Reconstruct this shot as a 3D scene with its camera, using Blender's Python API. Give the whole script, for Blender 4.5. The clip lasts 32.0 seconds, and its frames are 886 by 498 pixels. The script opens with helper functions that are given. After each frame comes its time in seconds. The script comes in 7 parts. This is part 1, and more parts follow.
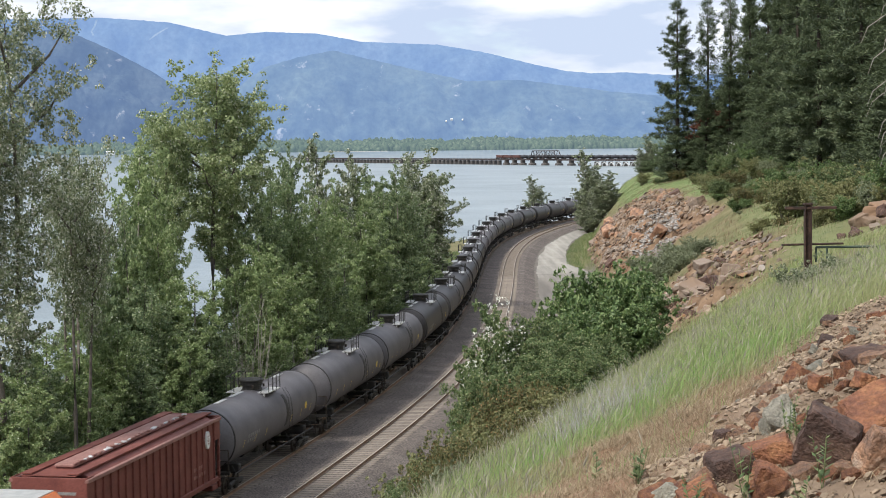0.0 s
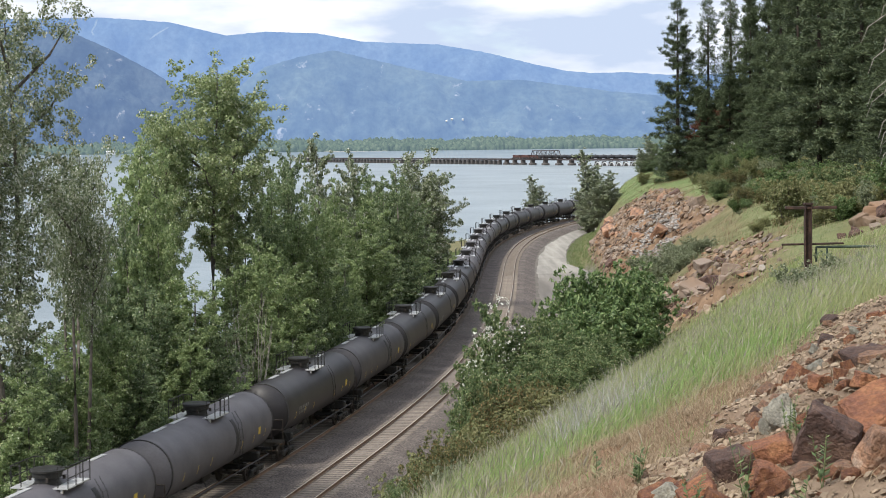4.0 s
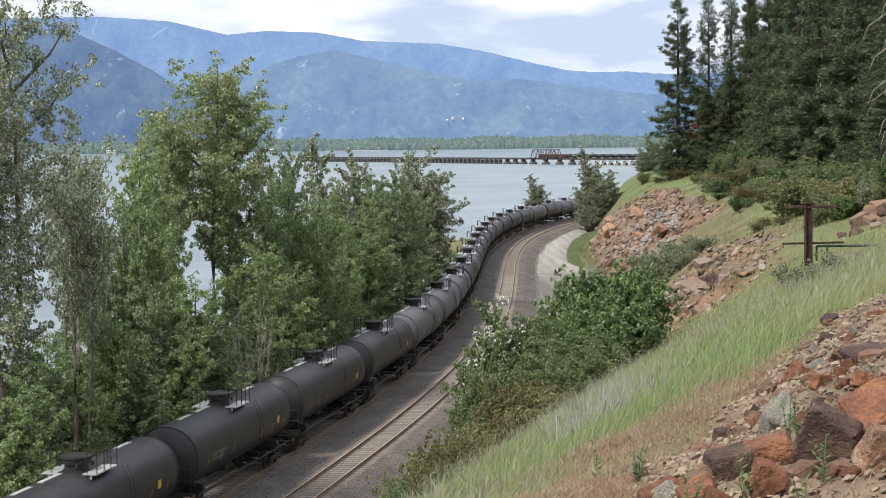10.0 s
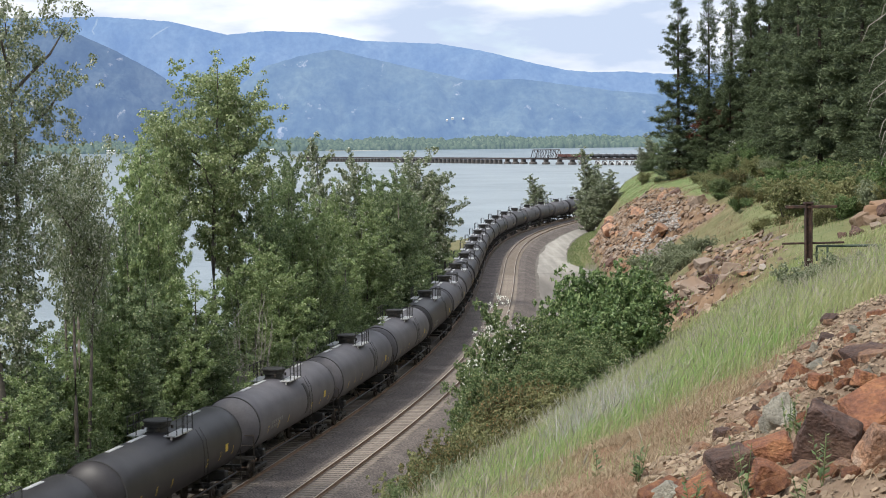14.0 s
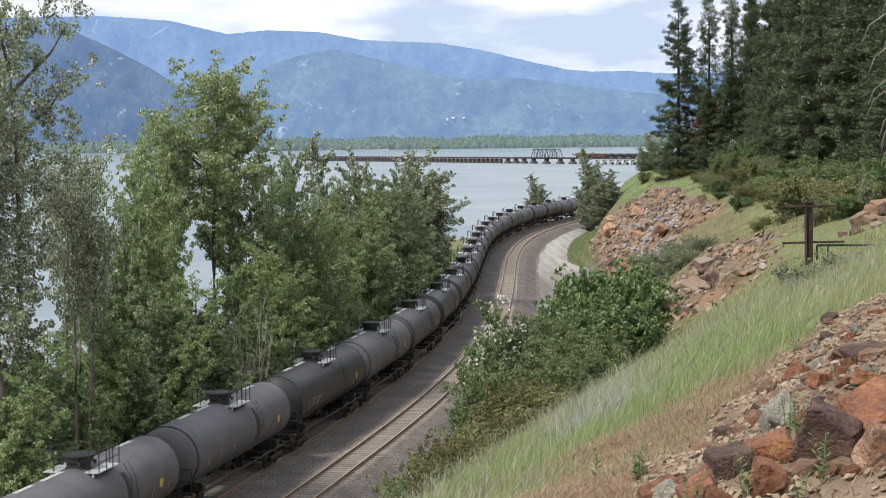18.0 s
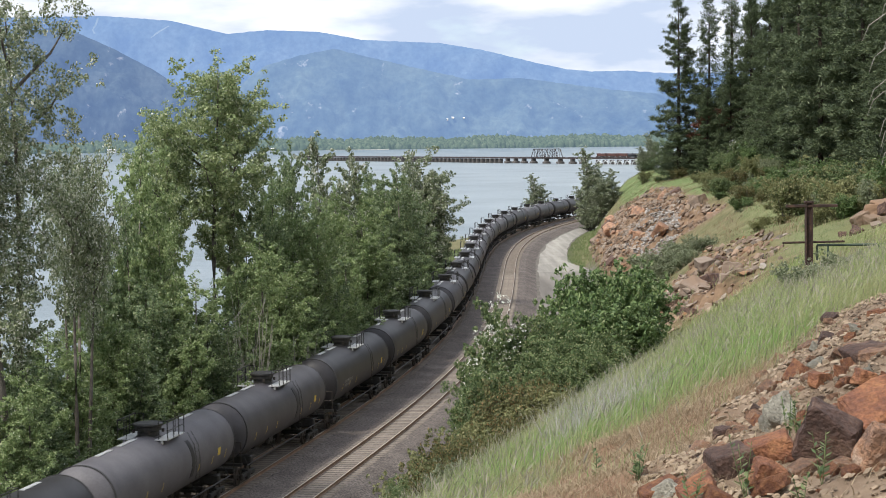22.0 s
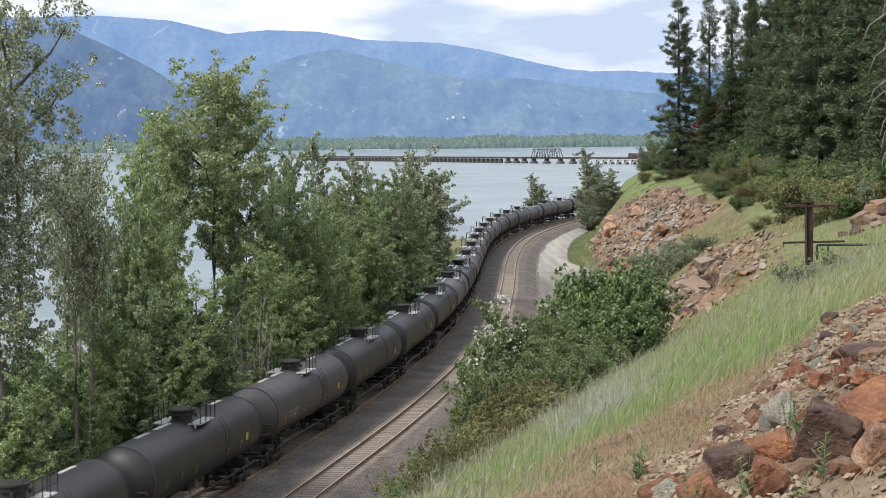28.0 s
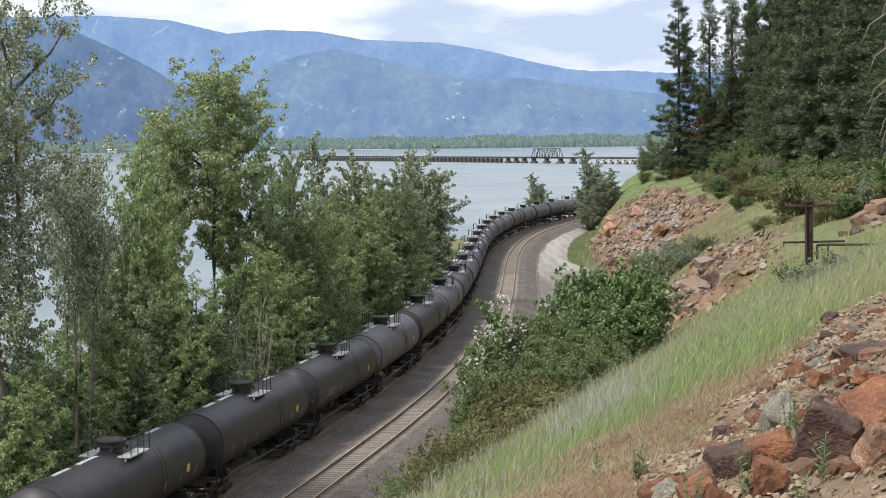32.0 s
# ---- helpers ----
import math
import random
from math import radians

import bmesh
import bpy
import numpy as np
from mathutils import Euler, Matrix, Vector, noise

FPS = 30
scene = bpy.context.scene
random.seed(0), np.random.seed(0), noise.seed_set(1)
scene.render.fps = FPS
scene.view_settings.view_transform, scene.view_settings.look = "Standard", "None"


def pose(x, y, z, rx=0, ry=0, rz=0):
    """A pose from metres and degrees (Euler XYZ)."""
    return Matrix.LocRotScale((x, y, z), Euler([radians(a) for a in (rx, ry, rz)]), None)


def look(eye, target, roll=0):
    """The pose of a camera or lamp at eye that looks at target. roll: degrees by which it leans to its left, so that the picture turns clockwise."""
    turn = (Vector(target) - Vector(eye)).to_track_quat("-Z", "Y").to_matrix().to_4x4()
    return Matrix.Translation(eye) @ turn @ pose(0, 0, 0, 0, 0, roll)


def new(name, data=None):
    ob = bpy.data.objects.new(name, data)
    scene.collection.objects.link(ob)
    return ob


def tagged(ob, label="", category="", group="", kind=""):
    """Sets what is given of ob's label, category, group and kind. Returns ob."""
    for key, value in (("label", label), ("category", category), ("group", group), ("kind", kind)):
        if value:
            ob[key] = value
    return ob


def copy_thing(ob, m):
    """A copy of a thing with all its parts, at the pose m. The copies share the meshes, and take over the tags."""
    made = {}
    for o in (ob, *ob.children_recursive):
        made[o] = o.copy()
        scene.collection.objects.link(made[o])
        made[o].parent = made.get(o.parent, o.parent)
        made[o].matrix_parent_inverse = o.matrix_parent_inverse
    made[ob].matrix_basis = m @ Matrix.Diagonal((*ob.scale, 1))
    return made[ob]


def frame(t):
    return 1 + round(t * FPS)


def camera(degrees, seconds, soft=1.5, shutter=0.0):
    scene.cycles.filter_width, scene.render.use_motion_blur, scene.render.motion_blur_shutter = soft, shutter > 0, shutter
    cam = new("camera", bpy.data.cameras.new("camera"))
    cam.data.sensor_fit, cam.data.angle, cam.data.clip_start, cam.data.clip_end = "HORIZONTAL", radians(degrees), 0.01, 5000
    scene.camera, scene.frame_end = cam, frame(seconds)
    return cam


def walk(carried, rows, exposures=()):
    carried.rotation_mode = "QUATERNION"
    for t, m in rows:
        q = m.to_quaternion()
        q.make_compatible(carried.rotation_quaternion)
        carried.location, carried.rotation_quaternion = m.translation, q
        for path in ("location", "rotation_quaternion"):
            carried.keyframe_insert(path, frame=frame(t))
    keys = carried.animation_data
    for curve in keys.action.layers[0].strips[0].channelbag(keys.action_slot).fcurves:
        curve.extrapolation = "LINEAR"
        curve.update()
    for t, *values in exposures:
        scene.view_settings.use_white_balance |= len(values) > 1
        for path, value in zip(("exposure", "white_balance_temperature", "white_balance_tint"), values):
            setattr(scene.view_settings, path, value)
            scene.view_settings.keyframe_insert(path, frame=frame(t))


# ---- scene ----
SECONDS = 32.0
cam = camera(27.6, SECONDS, soft=0.95, shutter=0.4)
EYE = Vector((0.0, 0.0, 17.35))


def aim(dx, dy):
    """The camera's pose: level line a little above the middle, a slight lean, a drift in hundredths of a degree with the tripod's head sinking a centimetre."""
    pitch = -3.299 + dy / 100.0
    yaw = dx / 100.0
    eye = EYE + Vector(((2.0 - dx) * 0.0019, 0.0, (dy - 3.0) * 0.0019))
    return look(eye, eye + Vector((math.sin(radians(yaw)), math.cos(radians(yaw)), math.tan(radians(pitch)))), -0.7)


walk(cam, [(0.0, aim(2.0, 3.0)), (3.5, aim(1.6, 2.8)), (5.5, aim(0.2, 0.4)), (9.0, aim(0.0, 0.0)), (14.5, aim(-0.6, 0.0)), (16.5, aim(-1.6, -1.2)),
           (21.5, aim(-2.0, -2.4)), (27.5, aim(-2.4, -2.6)), (32.0, aim(-2.6, -3.2))])

# ---- light ----
SUN_ELEV, SUN_AZ = 50.0, -135.0
world = bpy.data.worlds.new("sky")
scene.world = world
world.use_nodes = True


def node(tree, kind, **values):
    n = tree.nodes.new(kind)
    for key, value in values.items():
        if key in n.inputs:
            n.inputs[key].default_value = value
    return n


def build_sky():
    t = world.node_tree
    t.nodes.clear()
    out = t.nodes.new("ShaderNodeOutputWorld")
    bg = node(t, "ShaderNodeBackground", Strength=1.0)
    sky = t.nodes.new("ShaderNodeTexSky")
    sky.sky_type = "NISHITA"
    sky.sun_disc = False
    sky.sun_elevation, sky.sun_rotation = radians(SUN_ELEV), radians(SUN_AZ)
    sky.altitude, sky.air_density, sky.dust_density = 650.0, 1.0, 0.6
    dim = node(t, "ShaderNodeVectorMath")
    dim.operation = "SCALE"
    dim.inputs["Scale"].default_value = 0.10
    t.links.new(sky.outputs[0], dim.inputs[0])
    coord = t.nodes.new("ShaderNodeTexCoord")
    mapping = t.nodes.new("ShaderNodeMapping")
    mapping.inputs["Scale"].default_value = (1.0, 1.0, 3.2)
    mapping.inputs["Location"].default_value = (0.42, 0.0, 0.13)
    t.links.new(coord.outputs["Generated"], mapping.inputs[0])
    big = node(t, "ShaderNodeTexNoise", Scale=8.0, Detail=8.0, Roughness=0.52)
    t.links.new(mapping.outputs[0], big.inputs["Vector"])
    cover = t.nodes.new("ShaderNodeValToRGB")
    cover.color_ramp.elements[0].position, cover.color_ramp.elements[1].position = 0.26, 0.42
    t.links.new(big.outputs[0], cover.inputs[0])
    shade = node(t, "ShaderNodeTexNoise", Scale=9.0, Detail=8.0, Roughness=0.5)
    mapping2 = t.nodes.new("ShaderNodeMapping")
    mapping2.inputs["Scale"].default_value = (1.0, 1.0, 3.6)
    mapping2.inputs["Location"].default_value = (3.1, 1.7, 0.35)
    t.links.new(coord.outputs["Generated"], mapping2.inputs[0])
    t.links.new(mapping2.outputs[0], shade.inputs["Vector"])
    tone = t.nodes.new("ShaderNodeValToRGB")
    tone.color_ramp.elements[0].position, tone.color_ramp.elements[0].color = 0.42, (0.40, 0.47, 0.60, 1)
    tone.color_ramp.elements[1].position, tone.color_ramp.elements[1].color = 0.64, (0.80, 0.80, 0.80, 1)
    t.links.new(shade.outputs[0], tone.inputs[0])
    mix = t.nodes.new("ShaderNodeMixRGB")
    t.links.new(cover.outputs[0], mix.inputs[0])
    t.links.new(dim.outputs[0], mix.inputs[1])
    t.links.new(tone.outputs[0], mix.inputs[2])
    t.links.new(mix.outputs[0], bg.inputs[0])
    t.links.new(bg.outputs[0], out.inputs[0])


build_sky()
sun_lamp = new("sun", bpy.data.lights.new("sun", "SUN"))
sun_lamp.data.energy, sun_lamp.data.angle, sun_lamp.data.color = 2.6, radians(12.0), (1.0, 0.95, 0.86)
_az, _el = radians(SUN_AZ), radians(SUN_ELEV)
sun_lamp.matrix_world = look((0, 0, 300), Vector((0, 0, 300)) - Vector((math.sin(_az) * math.cos(_el), math.cos(_az) * math.cos(_el), math.sin(_el))))
scene.view_settings.exposure = 0.65

# ---- materials ----


def material(name, stops, scale=4.0, rough=0.8, metal=0.0, bump=0.0, bump_scale=None, fine=None, island=0.0, object_vary=0.0, detail=6.0, spec=0.4, trans=0.0, coords="Object", back=None):
    """Noise between the colour stops, a finer grain over it, bump, and a change of value from piece to piece."""
    m = bpy.data.materials.new(name)
    m.use_nodes = True
    t = m.node_tree
    bsdf = t.nodes["Principled BSDF"]
    bsdf.inputs["Roughness"].default_value = rough
    bsdf.inputs["Metallic"].default_value = metal
    bsdf.inputs["Specular IOR Level"].default_value = spec
    if coords == "World":
        pos = t.nodes.new("ShaderNodeNewGeometry").outputs["Position"]
    else:
        pos = t.nodes.new("ShaderNodeTexCoord").outputs["Object"]
    noise_tex = node(t, "ShaderNodeTexNoise", Scale=scale, Detail=detail, Roughness=0.6)
    t.links.new(pos, noise_tex.inputs["Vector"])
    ramp = t.nodes.new("ShaderNodeValToRGB")
    el = ramp.color_ramp.elements
    while len(el) < len(stops):
        el.new(0.5)
    for i, c in enumerate(stops):
        el[i].position = 0.3 + 0.4 * i / max(1, len(stops) - 1)
        el[i].color = (*c, 1)
    t.links.new(noise_tex.outputs[0], ramp.inputs[0])
    colour = ramp.outputs[0]
    if fine:
        grain = node(t, "ShaderNodeTexNoise", Scale=fine[0], Detail=4.0, Roughness=0.65)
        t.links.new(pos, grain.inputs["Vector"])
        rng = node(t, "ShaderNodeMapRange")
        rng.inputs["From Min"].default_value, rng.inputs["From Max"].default_value = 0.3, 0.7
        rng.inputs["To Min"].default_value, rng.inputs["To Max"].default_value = 1 - fine[1], 1 + fine[1]
        t.links.new(grain.outputs[0], rng.inputs[0])
        mul = t.nodes.new("ShaderNodeVectorMath")
        mul.operation = "SCALE"
        t.links.new(colour, mul.inputs[0])
        t.links.new(rng.outputs[0], mul.inputs["Scale"])
        colour = mul.outputs[0]
    for amount, source in ((island, "island"), (object_vary, "object")):
        if not amount:
            continue
        src = t.nodes.new("ShaderNodeNewGeometry").outputs["Random Per Island"] if source == "island" else t.nodes.new("ShaderNodeObjectInfo").outputs["Random"]
        rng = node(t, "ShaderNodeMapRange")
        rng.inputs["To Min"].default_value, rng.inputs["To Max"].default_value = 1 - amount, 1 + amount
        t.links.new(src, rng.inputs[0])
        mul = t.nodes.new("ShaderNodeVectorMath")
        mul.operation = "SCALE"
        t.links.new(colour, mul.inputs[0])
        t.links.new(rng.outputs[0], mul.inputs["Scale"])
        colour = mul.outputs[0]
    t.links.new(colour, bsdf.inputs["Base Color"])
    if bump:
        relief = node(t, "ShaderNodeTexNoise", Scale=bump_scale or scale * 4, Detail=5.0, Roughness=0.6)
        t.links.new(pos, relief.inputs["Vector"])
        b = node(t, "ShaderNodeBump", Strength=min(1.0, bump), Distance=0.05 if bump <= 1 else 0.05 * bump)
        t.links.new(relief.outputs[0], b.inputs["Height"])
        t.links.new(b.outputs[0], bsdf.inputs["Normal"])
    if trans:
        thin = t.nodes.new("ShaderNodeBsdfTranslucent")
        t.links.new(colour, thin.inputs[0])
        blend = node(t, "ShaderNodeMixShader", Fac=trans)
        t.links.new(bsdf.outputs[0], blend.inputs[1])
        t.links.new(thin.outputs[0], blend.inputs[2])
        t.links.new(blend.outputs[0], t.nodes["Material Output"].inputs[0])
    return m


def island_colours(m, stops):
    """Swap the colour for a pick from stops, one for each separate leaf or piece."""
    t = m.node_tree
    geo = t.nodes.new("ShaderNodeNewGeometry")
    ramp = t.nodes.new("ShaderNodeValToRGB")
    el = ramp.color_ramp.elements
    while len(el) < len(stops):
        el.new(0.5)
    for i, (p, c) in enumerate(stops):
        el[i].position, el[i].color = p, (*c, 1)
    t.links.new(geo.outputs["Random Per Island"], ramp.inputs[0])
    bsdf = t.nodes["Principled BSDF"]
    t.links.new(ramp.outputs[0], bsdf.inputs["Base Color"])
    for n in t.nodes:
        if n.type == "BSDF_TRANSLUCENT":
            t.links.new(ramp.outputs[0], n.inputs[0])
    return m


def patchy(m, scale, colour, amount):
    """Drifts of another tone laid over a leafy or stony cover, at the scale of the hillside."""
    t = m.node_tree
    bsdf = t.nodes["Principled BSDF"]
    pos = t.nodes.new("ShaderNodeNewGeometry").outputs["Position"]
    n = node(t, "ShaderNodeTexNoise", Scale=scale, Detail=5.0, Roughness=0.6)
    t.links.new(pos, n.inputs["Vector"])
    lim = node(t, "ShaderNodeMapRange")
    lim.inputs["From Min"].default_value, lim.inputs["From Max"].default_value = 0.42, 0.62
    lim.inputs["To Max"].default_value = amount
    t.links.new(n.outputs[0], lim.inputs[0])
    mix = t.nodes.new("ShaderNodeMixRGB")
    mix.inputs[2].default_value = (*colour, 1)
    t.links.new(lim.outputs[0], mix.inputs[0])
    t.links.new(bsdf.inputs["Base Color"].links[0].from_socket, mix.inputs[1])
    t.links.new(mix.outputs[0], bsdf.inputs["Base Color"])
    for q in t.nodes:
        if q.type == "BSDF_TRANSLUCENT":
            t.links.new(mix.outputs[0], q.inputs[0])
    return m




def wheel_worn(m, dull, y0, y1):
    """Gravel that turns duller towards y0, with paler wheel tracks that wander along it."""
    t = m.node_tree
    bsdf = t.nodes["Principled BSDF"]
    pos = t.nodes.new("ShaderNodeNewGeometry").outputs["Position"]
    sep = t.nodes.new("ShaderNodeSeparateXYZ")
    t.links.new(pos, sep.inputs[0])
    wander = node(t, "ShaderNodeTexNoise", Scale=0.11, Detail=5.0, Roughness=0.6)
    t.links.new(pos, wander.inputs["Vector"])
    add = t.nodes.new("ShaderNodeMath")
    add.operation = "MULTIPLY_ADD"
    add.inputs[1].default_value = 60.0
    t.links.new(wander.outputs[0], add.inputs[0])
    t.links.new(sep.outputs[1], add.inputs[2])
    lim = node(t, "ShaderNodeMapRange")
    lim.inputs["From Min"].default_value, lim.inputs["From Max"].default_value = y0 + 30, y1 + 30
    t.links.new(add.outputs[0], lim.inputs[0])
    mix = t.nodes.new("ShaderNodeMixRGB")
    mix.inputs[1].default_value = (*dull, 1)
    t.links.new(lim.outputs[0], mix.inputs[0])
    t.links.new(bsdf.inputs["Base Color"].links[0].from_socket, mix.inputs[2])
    mp = t.nodes.new("ShaderNodeMapping")
    mp.inputs["Scale"].default_value = (0.75, 0.035, 1.0)
    mp.inputs["Rotation"].default_value = (0, 0, 0.12)
    t.links.new(pos, mp.inputs[0])
    ruts = node(t, "ShaderNodeTexNoise", Scale=1.0, Detail=4.0, Roughness=0.55)
    t.links.new(mp.outputs[0], ruts.inputs["Vector"])
    tone = node(t, "ShaderNodeMapRange")
    tone.inputs["From Min"].default_value, tone.inputs["From Max"].default_value = 0.35, 0.65
    tone.inputs["To Min"].default_value, tone.inputs["To Max"].default_value = 0.70, 1.12
    t.links.new(ruts.outputs[0], tone.inputs[0])
    mul = t.nodes.new("ShaderNodeVectorMath")
    mul.operation = "SCALE"
    t.links.new(mix.outputs[0], mul.inputs[0])
    t.links.new(tone.outputs[0], mul.inputs["Scale"])
    t.links.new(mul.outputs[0], bsdf.inputs["Base Color"])
    return m


M = {}
M["tank_dark"] = material("tank_paint_dark", [(0.019, 0.017, 0.020), (0.027, 0.025, 0.028), (0.037, 0.034, 0.037)], 0.6, 0.5, bump=0.05, bump_scale=3, fine=(14, 0.12))
M["tank_mid"] = material("tank_paint_worn", [(0.042, 0.039, 0.044), (0.060, 0.056, 0.062), (0.078, 0.073, 0.079)], 0.6, 0.55, bump=0.05, bump_scale=3, fine=(14, 0.12))
M["tank_light"] = material("tank_paint_dusty", [(0.080, 0.076, 0.084), (0.108, 0.102, 0.112), (0.135, 0.128, 0.138)], 0.6, 0.6, bump=0.05, bump_scale=3, fine=(14, 0.12))
M["black_steel"] = material("black_steel", [(0.012, 0.012, 0.012), (0.03, 0.028, 0.026)], 3, 0.55, fine=(20, 0.2))
M["band"] = material("dark_band", [(0.022, 0.022, 0.024), (0.04, 0.038, 0.038)], 1.2, 0.6)
M["grating"] = material("bare_steel_grating", [(0.42, 0.43, 0.44), (0.6, 0.6, 0.6)], 3, 0.45, metal=0.3)
M["yellow"] = material("yellow_marking", [(0.55, 0.38, 0.04), (0.72, 0.52, 0.08)], 6, 0.5)
M["white"] = material("white_marking", [(0.6, 0.6, 0.6), (0.8, 0.8, 0.8)], 6, 0.5)
M["faded"] = material("faded_lettering", [(0.16, 0.16, 0.16), (0.26, 0.26, 0.25)], 6, 0.6)
M["wheel"] = material("wheel_steel", [(0.03, 0.026, 0.023), (0.07, 0.055, 0.045)], 4, 0.6, metal=0.3)
M["hopper"] = material("oxide_red_paint", [(0.115, 0.032, 0.026), (0.155, 0.046, 0.036), (0.19, 0.062, 0.05)], 0.9, 0.65, fine=(12, 0.2), bump=0.05)
M["hopper_roof"] = material("faded_red_roof", [(0.22, 0.105, 0.09), (0.30, 0.165, 0.145)], 1.1, 0.7, fine=(10, 0.25))
M["petal"] = material("white_petals", [(0.62, 0.62, 0.55), (0.75, 0.75, 0.68)], 6, 0.7)
M["loco"] = material("orange_loco_paint", [(0.52, 0.12, 0.02), (0.62, 0.17, 0.035)], 0.8, 0.45, fine=(10, 0.12))
# the orange dulled to brown: haze over the lake put into the colour
M["loco_far"] = material("hazed_loco_paint", [(0.085, 0.034, 0.027), (0.13, 0.052, 0.04)], 0.8, 0.6)
M["loco_dark"] = material("dark_loco_paint", [(0.02, 0.02, 0.02), (0.05, 0.045, 0.04)], 0.8, 0.5)
M["rail"] = material("rusty_rail", [(0.16, 0.10, 0.07), (0.27, 0.18, 0.125)], 2, 0.7)
M["rail_head"] = material("worn_rail_head", [(0.36, 0.30, 0.245), (0.50, 0.43, 0.36)], 2, 0.45, metal=0.15)
M["sleeper"] = material("concrete_sleeper", [(0.16, 0.135, 0.112), (0.215, 0.182, 0.152), (0.27, 0.232, 0.198)], 3, 0.9, fine=(25, 0.15), object_vary=0.15, bump=0.2)
M["ballast"] = material("crushed_ballast", [(0.086, 0.071, 0.063), (0.125, 0.104, 0.093), (0.172, 0.145, 0.130)], 0.35, 0.95, bump=1.0, bump_scale=9, fine=(8, 0.95), coords="World")
M["gravel"] = material("pale_gravel", [(0.31, 0.292, 0.258), (0.335, 0.315, 0.28), (0.36, 0.34, 0.305)], 0.25, 0.95, bump=0.15, bump_scale=2, fine=(6.0, 0.10), coords="World")
wheel_worn(M["gravel"], (0.19, 0.172, 0.152), 238, 262)
M["rust_iron"] = material("rusty_iron", [(0.022, 0.014, 0.012), (0.045, 0.026, 0.02), (0.085, 0.048, 0.034)], 6, 0.85, fine=(40, 0.3), bump=0.1)
M["bridge_steel"] = material("dark_bridge_steel", [(0.035, 0.025, 0.025), (0.06, 0.045, 0.042)], 0.4, 0.7)
M["bridge_pier"] = material("bridge_pier", [(0.07, 0.062, 0.058), (0.13, 0.12, 0.115)], 0.3, 0.85)
M["bridge_white"] = material("pale_concrete", [(0.52, 0.52, 0.52), (0.68, 0.68, 0.67)], 0.3, 0.85)
M["bark"] = material("grey_bark", [(0.05, 0.042, 0.035), (0.11, 0.095, 0.08), (0.17, 0.15, 0.13)], 3, 0.9, bump=0.5, bump_scale=10)
M["bark_dark"] = material("dark_bark", [(0.030, 0.022, 0.017), (0.065, 0.048, 0.038)], 3, 0.9, bump=0.5, bump_scale=10)
M["dead_wood"] = material("bleached_dead_wood", [(0.22, 0.20, 0.18), (0.36, 0.33, 0.30)], 3, 0.9)
M["leaf"] = island_colours(material("cottonwood_leaf", [(0.05, 0.08, 0.02)] * 2, rough=0.55, trans=0.42), [(0.0, (0.130, 0.182, 0.080)), (0.45, (0.255, 0.318, 0.145)), (0.8, (0.395, 0.452, 0.225)), (0.95, (0.53, 0.56, 0.36)), (1.0, (0.68, 0.69, 0.60))])
M["leaf_deep"] = island_colours(material("deep_green_leaf", [(0.05, 0.08, 0.02)] * 2, rough=0.55, trans=0.42), [(0.0, (0.092, 0.138, 0.067)), (0.5, (0.174, 0.235, 0.112)), (0.85, (0.270, 0.330, 0.170)), (0.97, (0.38, 0.41, 0.25)), (1.0, (0.58, 0.60, 0.52))])
M["leaf_silver"] = island_colours(material("silver_backed_leaf", [(0.05, 0.08, 0.02)] * 2, rough=0.5, trans=0.38), [(0.0, (0.105, 0.138, 0.074)), (0.4, (0.205, 0.248, 0.135)), (0.72, (0.330, 0.365, 0.220)), (0.88, (0.52, 0.53, 0.43)), (1.0, (0.72, 0.72, 0.68))])
M["leaf_bright"] = island_colours(material("young_green_leaf", [(0.05, 0.08, 0.02)] * 2, rough=0.55, trans=0.45), [(0.0, (0.130, 0.190, 0.078)), (0.5, (0.245, 0.322, 0.140)), (0.85, (0.365, 0.440, 0.205)), (0.97, (0.48, 0.52, 0.30)), (1.0, (0.62, 0.64, 0.54))])
M["leaf_shrub"] = island_colours(material("shrub_leaf", [(0.05, 0.08, 0.02)] * 2, rough=0.6, trans=0.25), [(0.0, (0.060, 0.098, 0.038)), (0.5, (0.125, 0.178, 0.068)), (0.85, (0.205, 0.250, 0.105)), (1.0, (0.34, 0.34, 0.19))])
M["leaf_olive"] = island_colours(material("olive_scrub_leaf", [(0.05, 0.08, 0.02)] * 2, rough=0.65, trans=0.2), [(0.0, (0.100, 0.118, 0.048)), (0.5, (0.172, 0.192, 0.080)), (0.85, (0.255, 0.252, 0.120)), (1.0, (0.36, 0.33, 0.19))])
M["needle"] = island_colours(material("fir_needles", [(0.02, 0.04, 0.02)] * 2, rough=0.6, trans=0.12), [(0.0, (0.042, 0.062, 0.032)), (0.5, (0.085, 0.115, 0.055)), (1.0, (0.165, 0.200, 0.105))])
M["needle_pine"] = island_colours(material("pine_needles", [(0.02, 0.04, 0.02)] * 2, rough=0.6, trans=0.15), [(0.0, (0.055, 0.078, 0.042)), (0.5, (0.108, 0.144, 0.072)), (1.0, (0.205, 0.240, 0.135))])
M["needle_dead"] = island_colours(material("rust_needles", [(0.1, 0.04, 0.02)] * 2, rough=0.7), [(0.0, (0.084, 0.029, 0.019)), (1.0, (0.204, 0.078, 0.046))])
M["grass"] = island_colours(material("tall_grass", [(0.1, 0.12, 0.04)] * 2, rough=0.7, trans=0.3), [(0.0, (0.165, 0.240, 0.080)), (0.5, (0.250, 0.325, 0.120)), (0.85, (0.350, 0.390, 0.175)), (1.0, (0.47, 0.44, 0.27))])
